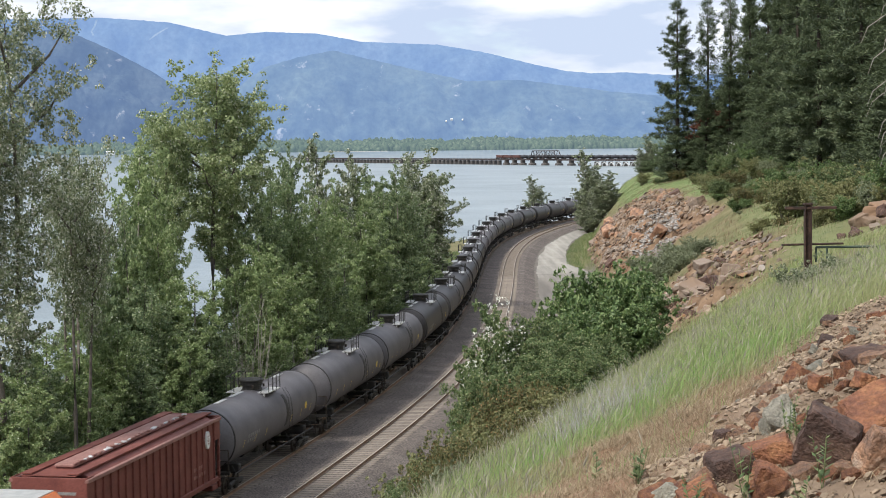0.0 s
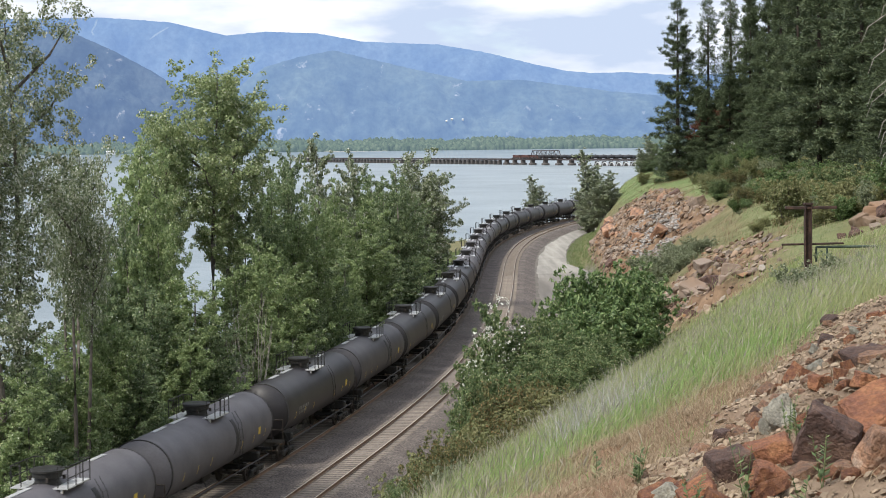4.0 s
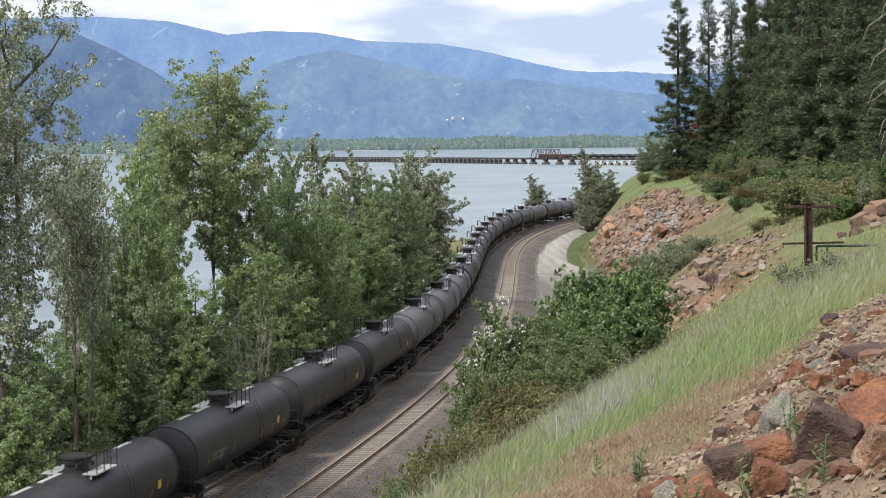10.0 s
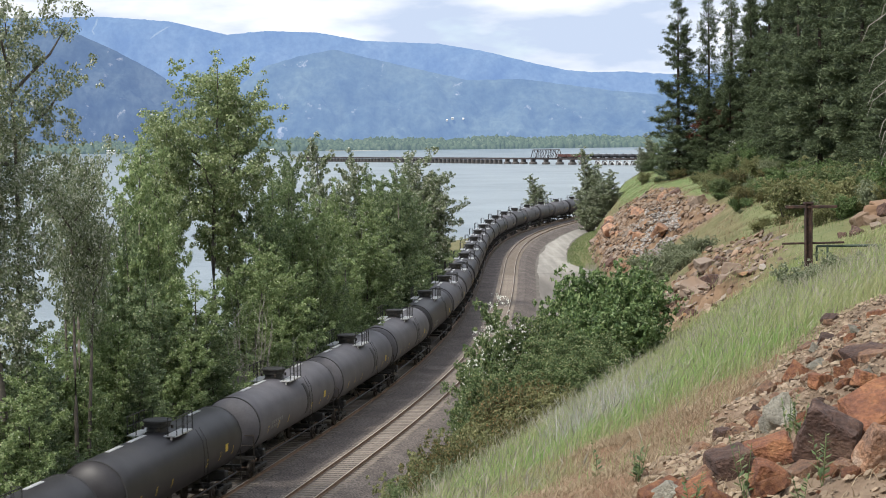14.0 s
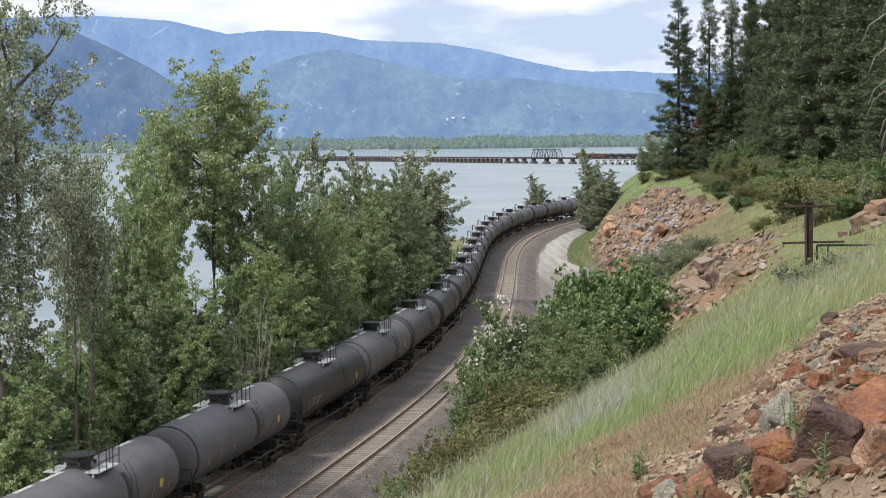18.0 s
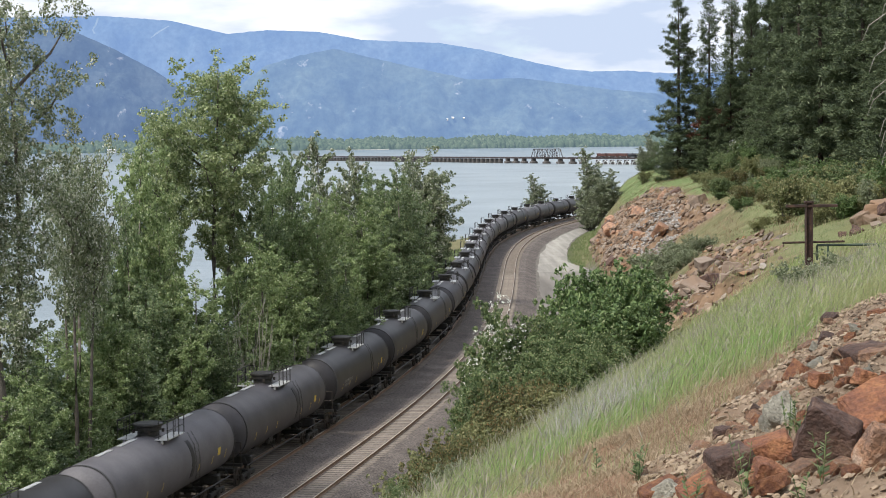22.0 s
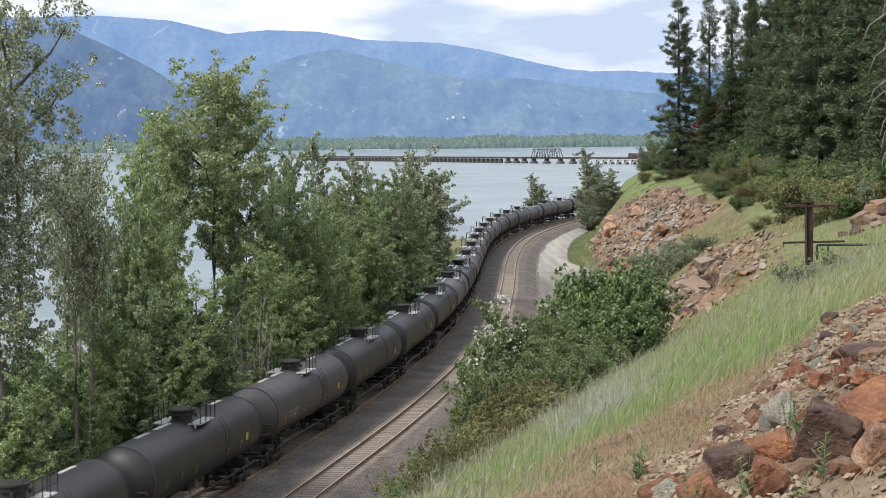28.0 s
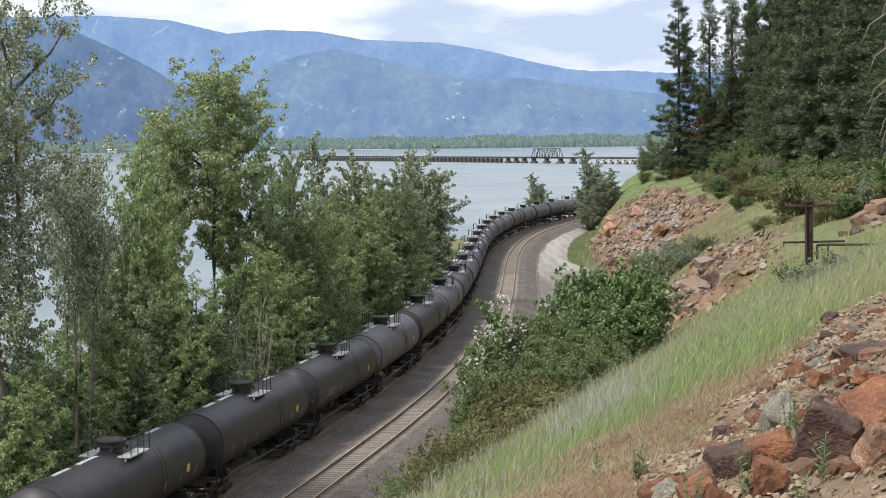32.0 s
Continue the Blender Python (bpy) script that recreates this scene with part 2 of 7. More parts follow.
M["grass_lush"] = island_colours(material("fresh_grass", [(0.1, 0.12, 0.04)] * 2, rough=0.65, trans=0.35), [(0.0, (0.150, 0.265, 0.075)), (0.5, (0.235, 0.370, 0.115)), (1.0, (0.345, 0.450, 0.170))])
M["grass_head"] = island_colours(material("grass_seed_heads", [(0.3, 0.28, 0.2)] * 2, rough=0.8, trans=0.2), [(0.0, (0.20, 0.19, 0.14)), (1.0, (0.38, 0.35, 0.28))])
M["plume"] = island_colours(material("silvery_plume_grass", [(0.3, 0.3, 0.3)] * 2, rough=0.8, trans=0.25), [(0.0, (0.30, 0.29, 0.27)), (1.0, (0.50, 0.48, 0.46))])
M["grass_dry"] = island_colours(material("dry_grass", [(0.2, 0.15, 0.08)] * 2, rough=0.8, trans=0.2), [(0.0, (0.20, 0.145, 0.088)), (0.5, (0.30, 0.225, 0.145)), (1.0, (0.42, 0.34, 0.225))])
M["grass_far"] = island_colours(material("meadow_grass", [(0.1, 0.16, 0.04)] * 2, rough=0.8, trans=0.3), [(0.0, (0.100, 0.155, 0.056)), (0.6, (0.165, 0.232, 0.088)), (1.0, (0.245, 0.288, 0.140))])
M["rock"] = material("iron_stained_rock", [(0.12, 0.075, 0.06), (0.26, 0.155, 0.105), (0.36, 0.20, 0.12), (0.40, 0.31, 0.24)], 4.0, 0.85, bump=0.9, bump_scale=30, fine=(34, 0.35), object_vary=0.2)
M["rock_rust"] = material("rust_orange_rock", [(0.14, 0.062, 0.045), (0.27, 0.115, 0.06), (0.40, 0.19, 0.09)], 6.0, 0.8, bump=0.9, bump_scale=34, fine=(40, 0.35))
M["rock_grey"] = material("pale_lichened_rock", [(0.20, 0.18, 0.14), (0.31, 0.29, 0.235), (0.40, 0.385, 0.325)], 7.0, 0.9, bump=0.9, bump_scale=40, fine=(45, 0.28))
M["rock_dark"] = material("dark_purple_rock", [(0.050, 0.030, 0.025), (0.10, 0.058, 0.045), (0.19, 0.115, 0.08)], 6.0, 0.7, bump=0.9, bump_scale=34, fine=(40, 0.35))
M["scree"] = material("broken_scree", [(0.12, 0.085, 0.062), (0.24, 0.180, 0.128), (0.36, 0.295, 0.225)], 1.2, 0.9, bump=0.4, bump_scale=20, island=0.5)
M["talus"] = material("grey_talus", [(0.20, 0.18, 0.165), (0.30, 0.28, 0.26), (0.36, 0.34, 0.32)], 0.5, 0.9, bump=0.4, bump_scale=5, island=0.35)
M["cliff_rock"] = material("weathered_cliff_rock", [(0.095, 0.066, 0.046), (0.18, 0.128, 0.088), (0.26, 0.20, 0.15)], 0.35, 0.9, bump=0.6, bump_scale=3, island=0.35, fine=(2.0, 0.3))

island_colours(M["cliff_rock"], [(0.0, (0.060, 0.042, 0.032)), (0.3, (0.14, 0.098, 0.070)), (0.55, (0.215, 0.160, 0.115)), (0.75, (0.30, 0.255, 0.205)), (0.9, (0.30, 0.165, 0.080)), (1.0, (0.36, 0.33, 0.29))])
M["leaf_sage"] = island_colours(material("sage_leaf", [(0.2, 0.2, 0.1)] * 2, rough=0.7, trans=0.3), [(0.0, (0.13, 0.16, 0.085)), (0.6, (0.22, 0.25, 0.15)), (1.0, (0.34, 0.35, 0.24))])
M["leaf_elder"] = island_colours(material("elder_leaf", [(0.05, 0.08, 0.02)] * 2, rough=0.5, trans=0.25), [(0.0, (0.062, 0.112, 0.038)), (0.5, (0.125, 0.195, 0.068)), (0.88, (0.215, 0.290, 0.112)), (1.0, (0.36, 0.40, 0.22))])
M["leaf_rusty"] = island_colours(material("rusty_scrub_leaf", [(0.05, 0.08, 0.02)] * 2, rough=0.65, trans=0.2), [(0.0, (0.070, 0.085, 0.034)), (0.5, (0.125, 0.132, 0.052)), (0.8, (0.19, 0.165, 0.068)), (1.0, (0.26, 0.155, 0.070))])
M["green_pipe"] = material("dark_green_pipe", [(0.035, 0.055, 0.04), (0.06, 0.085, 0.06)], 5, 0.6, fine=(30, 0.2))
patchy(M["cliff_rock"], 0.13, (0.27, 0.145, 0.075), 0.55)
patchy(M["cliff_rock"], 0.21, (0.26, 0.235, 0.21), 0.5)
patchy(M["grass"], 0.5, (0.40, 0.36, 0.21), 0.5)
patchy(M["grass_far"], 0.09, (0.28, 0.29, 0.15), 0.45)
patchy(M["leaf_olive"], 0.2, (0.25, 0.24, 0.10), 0.5)
patchy(M["scree"], 0.6, (0.34, 0.26, 0.175), 0.55)

# ---- plan ----
CAR = 18.03
SPEED = 11.36
KEY_Y = [-520.0, 60, 105, 130, 155, 180, 205, 235, 260, 300, 340, 380, 420, 470, 640]
KEY_M = [0.200, 0.200, 0.188, 0.148, 0.107, 0.071, 0.054, 0.045, 0.050, 0.084, 0.143, 0.220, 0.288, 0.36, 0.50]
PATH_Y = np.arange(-520.0, 640.5, 1.0)
_m = np.interp(PATH_Y, KEY_Y, KEY_M)
PATH_X = np.concatenate([[0.0], np.cumsum((_m[1:] + _m[:-1]) / 2)])
PATH_X += -16.45 - np.interp(66.0, PATH_Y, PATH_X)
PATH_S = np.concatenate([[0.0], np.cumsum(np.hypot(np.diff(PATH_X), np.diff(PATH_Y)))])
S_ZERO = float(np.interp(85.0, PATH_Y, PATH_S))
WATER = -5.15


def track_x(y):
    return float(np.interp(y, PATH_Y, PATH_X))


def on_track(s, off=0.0):
    """Place and heading (unit vector away from the camera) on the near track, s metres past y = 85."""
    s = s + S_ZERO
    y = float(np.interp(s, PATH_S, PATH_Y))
    m = float(np.interp(y, KEY_Y, KEY_M))
    d = Vector((m, 1.0, 0.0)).normalized()
    return Vector((track_x(y) + d.y * off, y - d.x * off, 0.0)), d


# cross-sections of the hillside: y, then x and z of five bends going up from the foot of the slope
SECTIONS = [
    (-60, (-34.0, -0.8), (-22.0, 8.0), (-10.0, 15.0), (4.0, 19.0), (40.0, 33.0)),
    (0, (-22.0, -0.8), (-6.0, 11.5), (0.0, 15.5), (4.0, 16.4), (30.0, 27.0)),
    (10, (-20.0, -0.8), (-4.0, 12.0), (-0.1, 15.1), (2.3, 15.65), (30.0, 26.0)),
    (16, (-18.6, -0.8), (-4.0, 11.0), (-0.6, 13.75), (3.8, 15.7), (30.0, 25.0)),
    (22, (-17.4, -0.8), (-4.0, 9.6), (-0.9, 12.35), (4.2, 14.95), (30.0, 24.0)),
    (30, (-15.8, -0.8), (-3.5, 8.6), (0.6, 11.7), (5.2, 14.25), (30.0, 23.0)),
    (40, (-13.6, -0.8), (-2.0, 7.8), (2.7, 11.1), (7.4, 13.7), (32.0, 22.5)),
    (50, (-11.4, -0.8), (-1.0, 6.4), (4.8, 10.6), (10.2, 13.4), (33.0, 22.0)),
    (60, (-9.0, -0.8), (0.2, 5.2), (6.5, 9.6), (12.0, 13.2), (34.0, 21.0)),
    (80, (-4.4, -0.8), (4.0, 4.4), (10.4, 9.8), (17.0, 12.5), (40.0, 20.0)),
    (100, (0.0, -0.8), (8.5, 4.6), (14.6, 10.0), (18.5, 11.6), (45.0, 20.0)),
    (130, (5.5, -0.8), (13.0, 4.4), (19.0, 9.6), (26.0, 11.9), (52.0, 19.0)),
    (170, (10.5, -0.8), (18.0, 3.4), (24.0, 7.4), (29.0, 11.0), (62.0, 19.0)),
    (200, (16.5, -0.8), (20.5, 1.9), (26.0, 6.2), (33.0, 10.7), (74.0, 20.0)),
    (230, (20.0, -0.8), (21.4, 2.2), (26.4, 6.1), (34.0, 10.6), (80.0, 20.0)),
    (280, (21.5, -0.8), (23.6, 1.7), (28.0, 5.5), (35.5, 9.5), (86.0, 21.0)),
    (340, (27.5, -0.8), (30.0, 1.8), (33.0, 5.6), (38.5, 9.7), (92.0, 22.0)),
    (400, (36.5, -0.8), (38.0, 4.6), (40.5, 8.2), (45.0, 11.2), (100.0, 22.0)),
    (470, (58.0, -0.8), (64.0, 4.0), (72.0, 9.0), (80.0, 12.0), (125.0, 22.0)),
    (640, (130.0, -0.8), (136.0, 4.0), (144.0, 9.0), (152.0, 12.0), (190.0, 18.0)),
]
SEC_Y = np.array([s[0] for s in SECTIONS], float)
SEC_X = np.array([[p[0] for p in s[1:]] for s in SECTIONS])
SEC_Z = np.array([[p[1] for p in s[1:]] for s in SECTIONS])


ROW_Y = np.arange(-60.0, 640.01, 0.5)
ROW_X = [np.interp(ROW_Y, SEC_Y, SEC_X[:, i]).tolist() for i in range(5)]
ROW_Z = [np.interp(ROW_Y, SEC_Y, SEC_Z[:, i]).tolist() for i in range(5)]
LINE_X = PATH_X.tolist()


def line_x(y):
    """The track's x, quickly."""
    f = min(max(y + 520.0, 0.0), 1159.0)
    i = int(f)
    return LINE_X[i] + (LINE_X[i + 1] - LINE_X[i]) * (f - i)


def ground_plain(x, y):
    """Ground height without its small relief."""
    if y > 640:
        # a low shore runs on beside the hill, the open lake before it
        return float(np.interp(x - 0.20 * y, [-30, -4, 4, 60], [-9.0, -6.0, -3.0, 14.0]))
    u = x - line_x(y)
    if u < -3.5:
        # the bank down to the lake
        return max(-0.8 - min((-u - 3.5) * 0.30, 1.4) - max(0.0, -u - 9.5) * 0.16, -9.0)
    f = (min(max(y, -60.0), 639.9) + 60.0) * 2.0
    r = int(f)
    f -= r
    x0 = ROW_X[0][r] + (ROW_X[0][r + 1] - ROW_X[0][r]) * f
    if x <= x0:
        return -0.8
    z0 = -0.8
    for i in range(1, 5):
        x1 = ROW_X[i][r] + (ROW_X[i][r + 1] - ROW_X[i][r]) * f
        z1 = ROW_Z[i][r] + (ROW_Z[i][r + 1] - ROW_Z[i][r]) * f
        if x <= x1:
            return z0 + (z1 - z0) * (x - x0) / (x1 - x0)
        x0, z0 = x1, z1
    return z0 + (x - x0) * 0.15


def ground_z(x, y):
    z = ground_plain(x, y)
    u = x - line_x(y)
    if u > 8.0 and y < 640:
        h = min(1.0, max(0.0, (z + 0.8) / 2.0))
        p = Vector((x, y, 0))
        k = smooth(45, 110, y)
        z += h * (0.9 * k * noise.noise(p * 0.09) + (0.12 + 0.23 * k) * noise.noise(p * 0.33 + Vector((7, 0, 0))))
        if y < 60:
            z += h * 0.10 * noise.noise(p * 1.3) + h * 0.035 * noise.noise(p * 4.1)
        rock = cliff_amount(x, y, z)
        if rock > 0:
            z += rock * (1.2 * noise.noise(Vector((x * 0.42, y * 0.30, 0))) + 0.8 * noise.cell(Vector((x * 0.5 + 0.2 * y, y * 0.3, z * 0.3))) + 0.5 * noise.noise(p * 1.1) - 0.3)
    return z


def cliff_amount(x, y, z):
    """How far the hillside is bare broken rock here."""
    a = 0.0
    if 195 < y < 318:
        a = max(a, min(1.0, (y - 195) / 15, (318 - y) / 25) * min(1.0, max(0.0, (z - 0.2) / 1.0)) * min(1.0, max(0.0, (10.2 - z) / 1.2)))
    if 72 < y < 125:
        a = max(a, 0.75 * min(1.0, (y - 72) / 8, (125 - y) / 12) * min(1.0, max(0.0, (z - 6.6) / 1.5)) * min(1.0, max(0.0, (12.2 - z) / 1.5)))
    return a


def smooth(a, b, v):
    k = min(1.0, max(0.0, (v - a) / (b - a)))
    return k * k * (3 - 2 * k)


def meadow_amount(x, y, z):
    """Green grass on the benches of the hill."""
    a = 0.0
    if 215 < y < 430:
        a = (smooth(9.6, 10.8, z) if y < 290 else smooth(5.0, 7.5, z)) * smooth(16.5, 14.0, z)
        a *= min(1.0, (y - 215) / 20)
    if 85 < y < 190:
        a = max(a, 0.42 * smooth(9.8, 10.8, z) * smooth(14.0, 12.2, z))
    return a


def soil_amount(x, y, z):
    """Bare orange soil and rubble close to the camera."""
    if y > 30 or y < 0:
        return 0.0
    lim = float(np.interp(y, [9.5, 11.8, 13.0, 18.0, 30.0], [1.1, 1.62, 2.05, 3.5, 7.2]))
    return smooth(lim - 0.35, lim + 0.35, x + 0.25 * noise.noise(Vector((x * 1.1, y * 1.1, 5.0)))) * smooth(25, 19, y)


def straw_amount(x, y):
    """Trampled, orange-dry grass between the stones and the green slope."""
    if y > 21 or y < 0:
        return 0.0
    return smooth(-0.35, 0.30, x - 0.55 - 0.31 * (y - 13.0) + 0.3 * noise.noise(Vector((x * 1.3, y * 0.9, 9.0)))) * smooth(18.8, 15.8, y)


# ---- mesh tools ----


def mesh_object(name, verts, faces, mats, parent=None, label="", face_mats=None, smooth_faces=False):
    me = bpy.data.meshes.new(name)
    if isinstance(verts, np.ndarray):
        verts = verts.tolist()
    if isinstance(faces, np.ndarray):
        faces = faces.tolist()
    me.from_pydata(verts, [], faces)
    for m in (mats if isinstance(mats, (list, tuple)) else [mats]):
        me.materials.append(m)
    if face_mats is not None:
        me.polygons.foreach_set("material_index", np.asarray(face_mats, dtype=np.int32))
    if smooth_faces:
        me.polygons.foreach_set("use_smooth", np.ones(len(me.polygons), dtype=bool))
    me.update()
    ob = new(name, me)
    if parent is not None:
        ob.parent = parent
    if label:
        tagged(ob, label)
    return ob


def part(name, bm, mat, parent, label="", smooth_faces=False):
    me = bpy.data.meshes.new(name)
    bm.to_mesh(me)
    bm.free()
    me.materials.append(mat)
    if smooth_faces:
        me.polygons.foreach_set("use_smooth", np.ones(len(me.polygons), dtype=bool))
    ob = new(name, me)
    ob.parent = parent
    if label:
        tagged(ob, label)
    return ob


def share(ob, m):
    """Another object on the same mesh, beside it under the same parent."""
    o = ob.copy()
    scene.collection.objects.link(o)
    o.matrix_basis = m
    return o


def box(bm, c, size, rot=None, bevel=0.0):
    m = Matrix.Translation(c) @ (rot.to_4x4() if rot else Matrix()) @ Matrix.Diagonal((*size, 1))
    made = bmesh.ops.create_cube(bm, size=1.0, matrix=m)["verts"]
    if bevel:
        edges = list({e for v in made for e in v.link_edges})
        bmesh.ops.bevel(bm, geom=edges, offset=bevel, segments=1, affect="EDGES")


def rod(bm, a, b, r, segs=6, r2=None):
    a, b = Vector(a), Vector(b)
    d = b - a
    q = d.to_track_quat("Z", "Y").to_matrix().to_4x4()
    bmesh.ops.create_cone(bm, cap_ends=True, segments=segs, radius1=r, radius2=r if r2 is None else r2, depth=d.length, matrix=Matrix.Translation((a + b) / 2) @ q)


def tube(bm, pts, radii, segs=5):
    """One unbroken tapered tube through the points."""
    rings = []
    for i, p in enumerate(pts):
        a, b = Vector(pts[max(0, i - 1)]), Vector(pts[min(len(pts) - 1, i + 1)])
        q = (b - a).to_track_quat("Z", "Y").to_matrix()
        r = radii[i] if isinstance(radii, (list, tuple)) else radii
        rings.append([bm.verts.new(Vector(p) + q @ Vector((r * math.cos(2 * math.pi * k / segs), r * math.sin(2 * math.pi * k / segs), 0))) for k in range(segs)])
    for a, b in zip(rings[:-1], rings[1:]):
        for k in range(segs):
            j = (k + 1) % segs
            bm.faces.new((a[k], a[j], b[j], b[k]))
    bm.faces.new(list(reversed(rings[0])))
    bm.faces.new(rings[-1])


def lathe(bm, profile, segs, axis="x", start=0.0, end=2 * math.pi, close=True):
    """A body of turning: profile of (along, radius)."""
    rings = []
    n = segs if close else segs + 1
    for along, r in profile:
        ring = []
        for i in range(n):
            a = start + (end - start) * i / segs
            if axis == "x":
                ring.append(bm.verts.new((along, r * math.sin(a), r * math.cos(a))))
            elif axis == "y":
                ring.append(bm.verts.new((r * math.sin(a), along, r * math.cos(a))))
            else:
                ring.append(bm.verts.new((r * math.cos(a), r * math.sin(a), along)))
        rings.append(ring)
    for p, q in zip(rings[:-1], rings[1:]):
        for i in range(segs):
            j = (i + 1) % n
            bm.faces.new((p[i], p[j], q[j], q[i]))
    if close:
        for ring in (rings[0], rings[-1]):
            if profile[0][1] > 0.001:
                bm.faces.new(ring)
    bmesh.ops.recalc_face_normals(bm, faces=bm.faces[:])


def thing(name, label, category, group="", m=None):
    e = new(name)
    if m is not None:
        e.matrix_basis = m
    return tagged(e, label, category, group)


def axis_pose(place, heading):
    """A pose whose y axis is the heading and whose z axis is up."""
    h = Vector((heading.x, heading.y, 0)).normalized()
    return Matrix.Translation(place) @ Matrix(((h.y, h.x, 0), (-h.x, h.y, 0), (0, 0, 1))).to_4x4()


# ---- ground, water, distance ----


def ground_material():
    """Scrubby earth, with meadow, bare rock, soil and gravel where the plan has them."""
    m = bpy.data.materials.new("hillside_earth")
    m.use_nodes = True
    t = m.node_tree
    bsdf = t.nodes["Principled BSDF"]
    bsdf.inputs["Roughness"].default_value = 0.95
    bsdf.inputs["Specular IOR Level"].default_value = 0.2
    pos = t.nodes.new("ShaderNodeNewGeometry").outputs["Position"]

    def cloud(scale, stops, detail=8.0):
        n = node(t, "ShaderNodeTexNoise", Scale=scale, Detail=detail, Roughness=0.65)
        t.links.new(pos, n.inputs["Vector"])
        r = t.nodes.new("ShaderNodeValToRGB")
        el = r.color_ramp.elements
        while len(el) < len(stops):
            el.new(0.5)
        for i, c in enumerate(stops):
            el[i].position, el[i].color = 0.3 + 0.4 * i / (len(stops) - 1), (*c, 1)
        t.links.new(n.outputs[0], r.inputs[0])
        return r.outputs[0]

    def over(a, b, attribute):
        at = t.nodes.new("ShaderNodeAttribute")
        at.attribute_name = attribute
        mix = t.nodes.new("ShaderNodeMixRGB")
        t.links.new(at.outputs["Fac"], mix.inputs[0])
        t.links.new(a, mix.inputs[1])
        t.links.new(b, mix.inputs[2])
        return mix.outputs[0]

    scrub = cloud(0.6, [(0.10, 0.10, 0.045), (0.155, 0.145, 0.07), (0.23, 0.195, 0.11)])
    meadow = cloud(0.25, [(0.115, 0.165, 0.062), (0.170, 0.222, 0.090), (0.225, 0.255, 0.125)])
    rock = cloud(0.9, [(0.055, 0.036, 0.026), (0.16, 0.102, 0.064), (0.24, 0.158, 0.10), (0.31, 0.235, 0.165)])
    soil = cloud(2.2, [(0.15, 0.105, 0.075), (0.235, 0.17, 0.12), (0.32, 0.245, 0.175)])
    straw = cloud(3.0, [(0.15, 0.085, 0.05), (0.25, 0.15, 0.095), (0.32, 0.21, 0.14)])
    flat = cloud(0.4, [(0.10, 0.09, 0.08), (0.15, 0.135, 0.12), (0.2, 0.18, 0.155)])
    c = over(scrub, meadow, "meadow")
    c = over(c, rock, "rock")
    c = over(c, straw, "straw")
    c = over(c, soil, "soil")
    c = over(c, flat, "flat")
    t.links.new(c, bsdf.inputs["Base Color"])
    n = node(t, "ShaderNodeTexNoise", Scale=9.0, Detail=8.0, Roughness=0.7)
    t.links.new(pos, n.inputs["Vector"])
    b = node(t, "ShaderNodeBump", Strength=0.8, Distance=0.06)
    t.links.new(n.outputs[0], b.inputs["Height"])
    t.links.new(b.outputs[0], bsdf.inputs["Normal"])
    return m


def graded(a, b, first, growth, most):
    out, step = [a], first
    while out[-1] < b:
        out.append(out[-1] + step)
        step = min(step * growth, most)
    return out


def build_ground():
    rows = [-4600, -1800, -900, -520, -300, -160, -90, -50, -25, -10, 0, 4] + graded(6.5, 470, 0.13, 1.012, 3.2) + [500, 540, 580, 620, 660, 760, 900, 1100, 1400, 1800, 2300, 2800, 3400, 4000, 4600]
    core = [-0.30 + 0.60 * i / 230 for i in range(231)]
    verts, att = [], {"meadow": [], "rock": [], "straw": [], "soil": [], "flat": []}
    for y in rows:
        ye = max(y, 8.0) if y < 470 else 470.0 + (y - 470) * 0.9
        left = [-4600, -1500, -500, -220, -120, -80, -60, -45, -34, -27, -22, -17, -13, -10, -7, -5]
        xs = [k * ye for k in core]
        lo, hi = xs[0], xs[-1]
        full = [lo + d for d in left] + xs + [hi - d for d in reversed(left)]
        for x in full:
            z = ground_z(x, y)
            verts.append((x, y, z))
            u = x - track_x(min(max(y, -520), 640))
            if y < 0 or y > 470:
                att["meadow"].append(0.0), att["rock"].append(0.0), att["straw"].append(0.0), att["soil"].append(0.0), att["flat"].append(0.0)
                continue
            j = 0.5 * noise.noise(Vector((x * 0.2, y * 0.2, 3.0)))
            att["rock"].append(min(1.0, max(0.0, cliff_amount(x, y, z) * 1.5 + j * 0.4 if cliff_amount(x, y, z) > 0 else 0.0)))
            att["meadow"].append(min(1.0, max(0.0, meadow_amount(x, y, z) + j * 0.5 if meadow_amount(x, y, z) > 0.02 else 0.0)))
            att["straw"].append(straw_amount(x, y))
            att["soil"].append(soil_amount(x, y, z))
            att["flat"].append(smooth(0.5, -0.5, z) * (1 - smooth(13.0, 14.2, u) * smooth(255, 268, y)) if u > -4 else 0.0)
    w = len(core) + 2 * 16
    faces = []
    for r in range(len(rows) - 1):
        for c in range(w - 1):
            a = r * w + c
            faces.append((a, a + 1, a + w + 1, a + w))
    ob = mesh_object("ground", verts, faces, ground_material(), smooth_faces=True)
    for key, values in att.items():
        ob.data.attributes.new(key, "FLOAT", "POINT").data.foreach_set("value", np.array(values, dtype=np.float32))
    tagged(ob, "steep hillside of dry earth, rock and scrub above the lake", "ground", kind="structure")


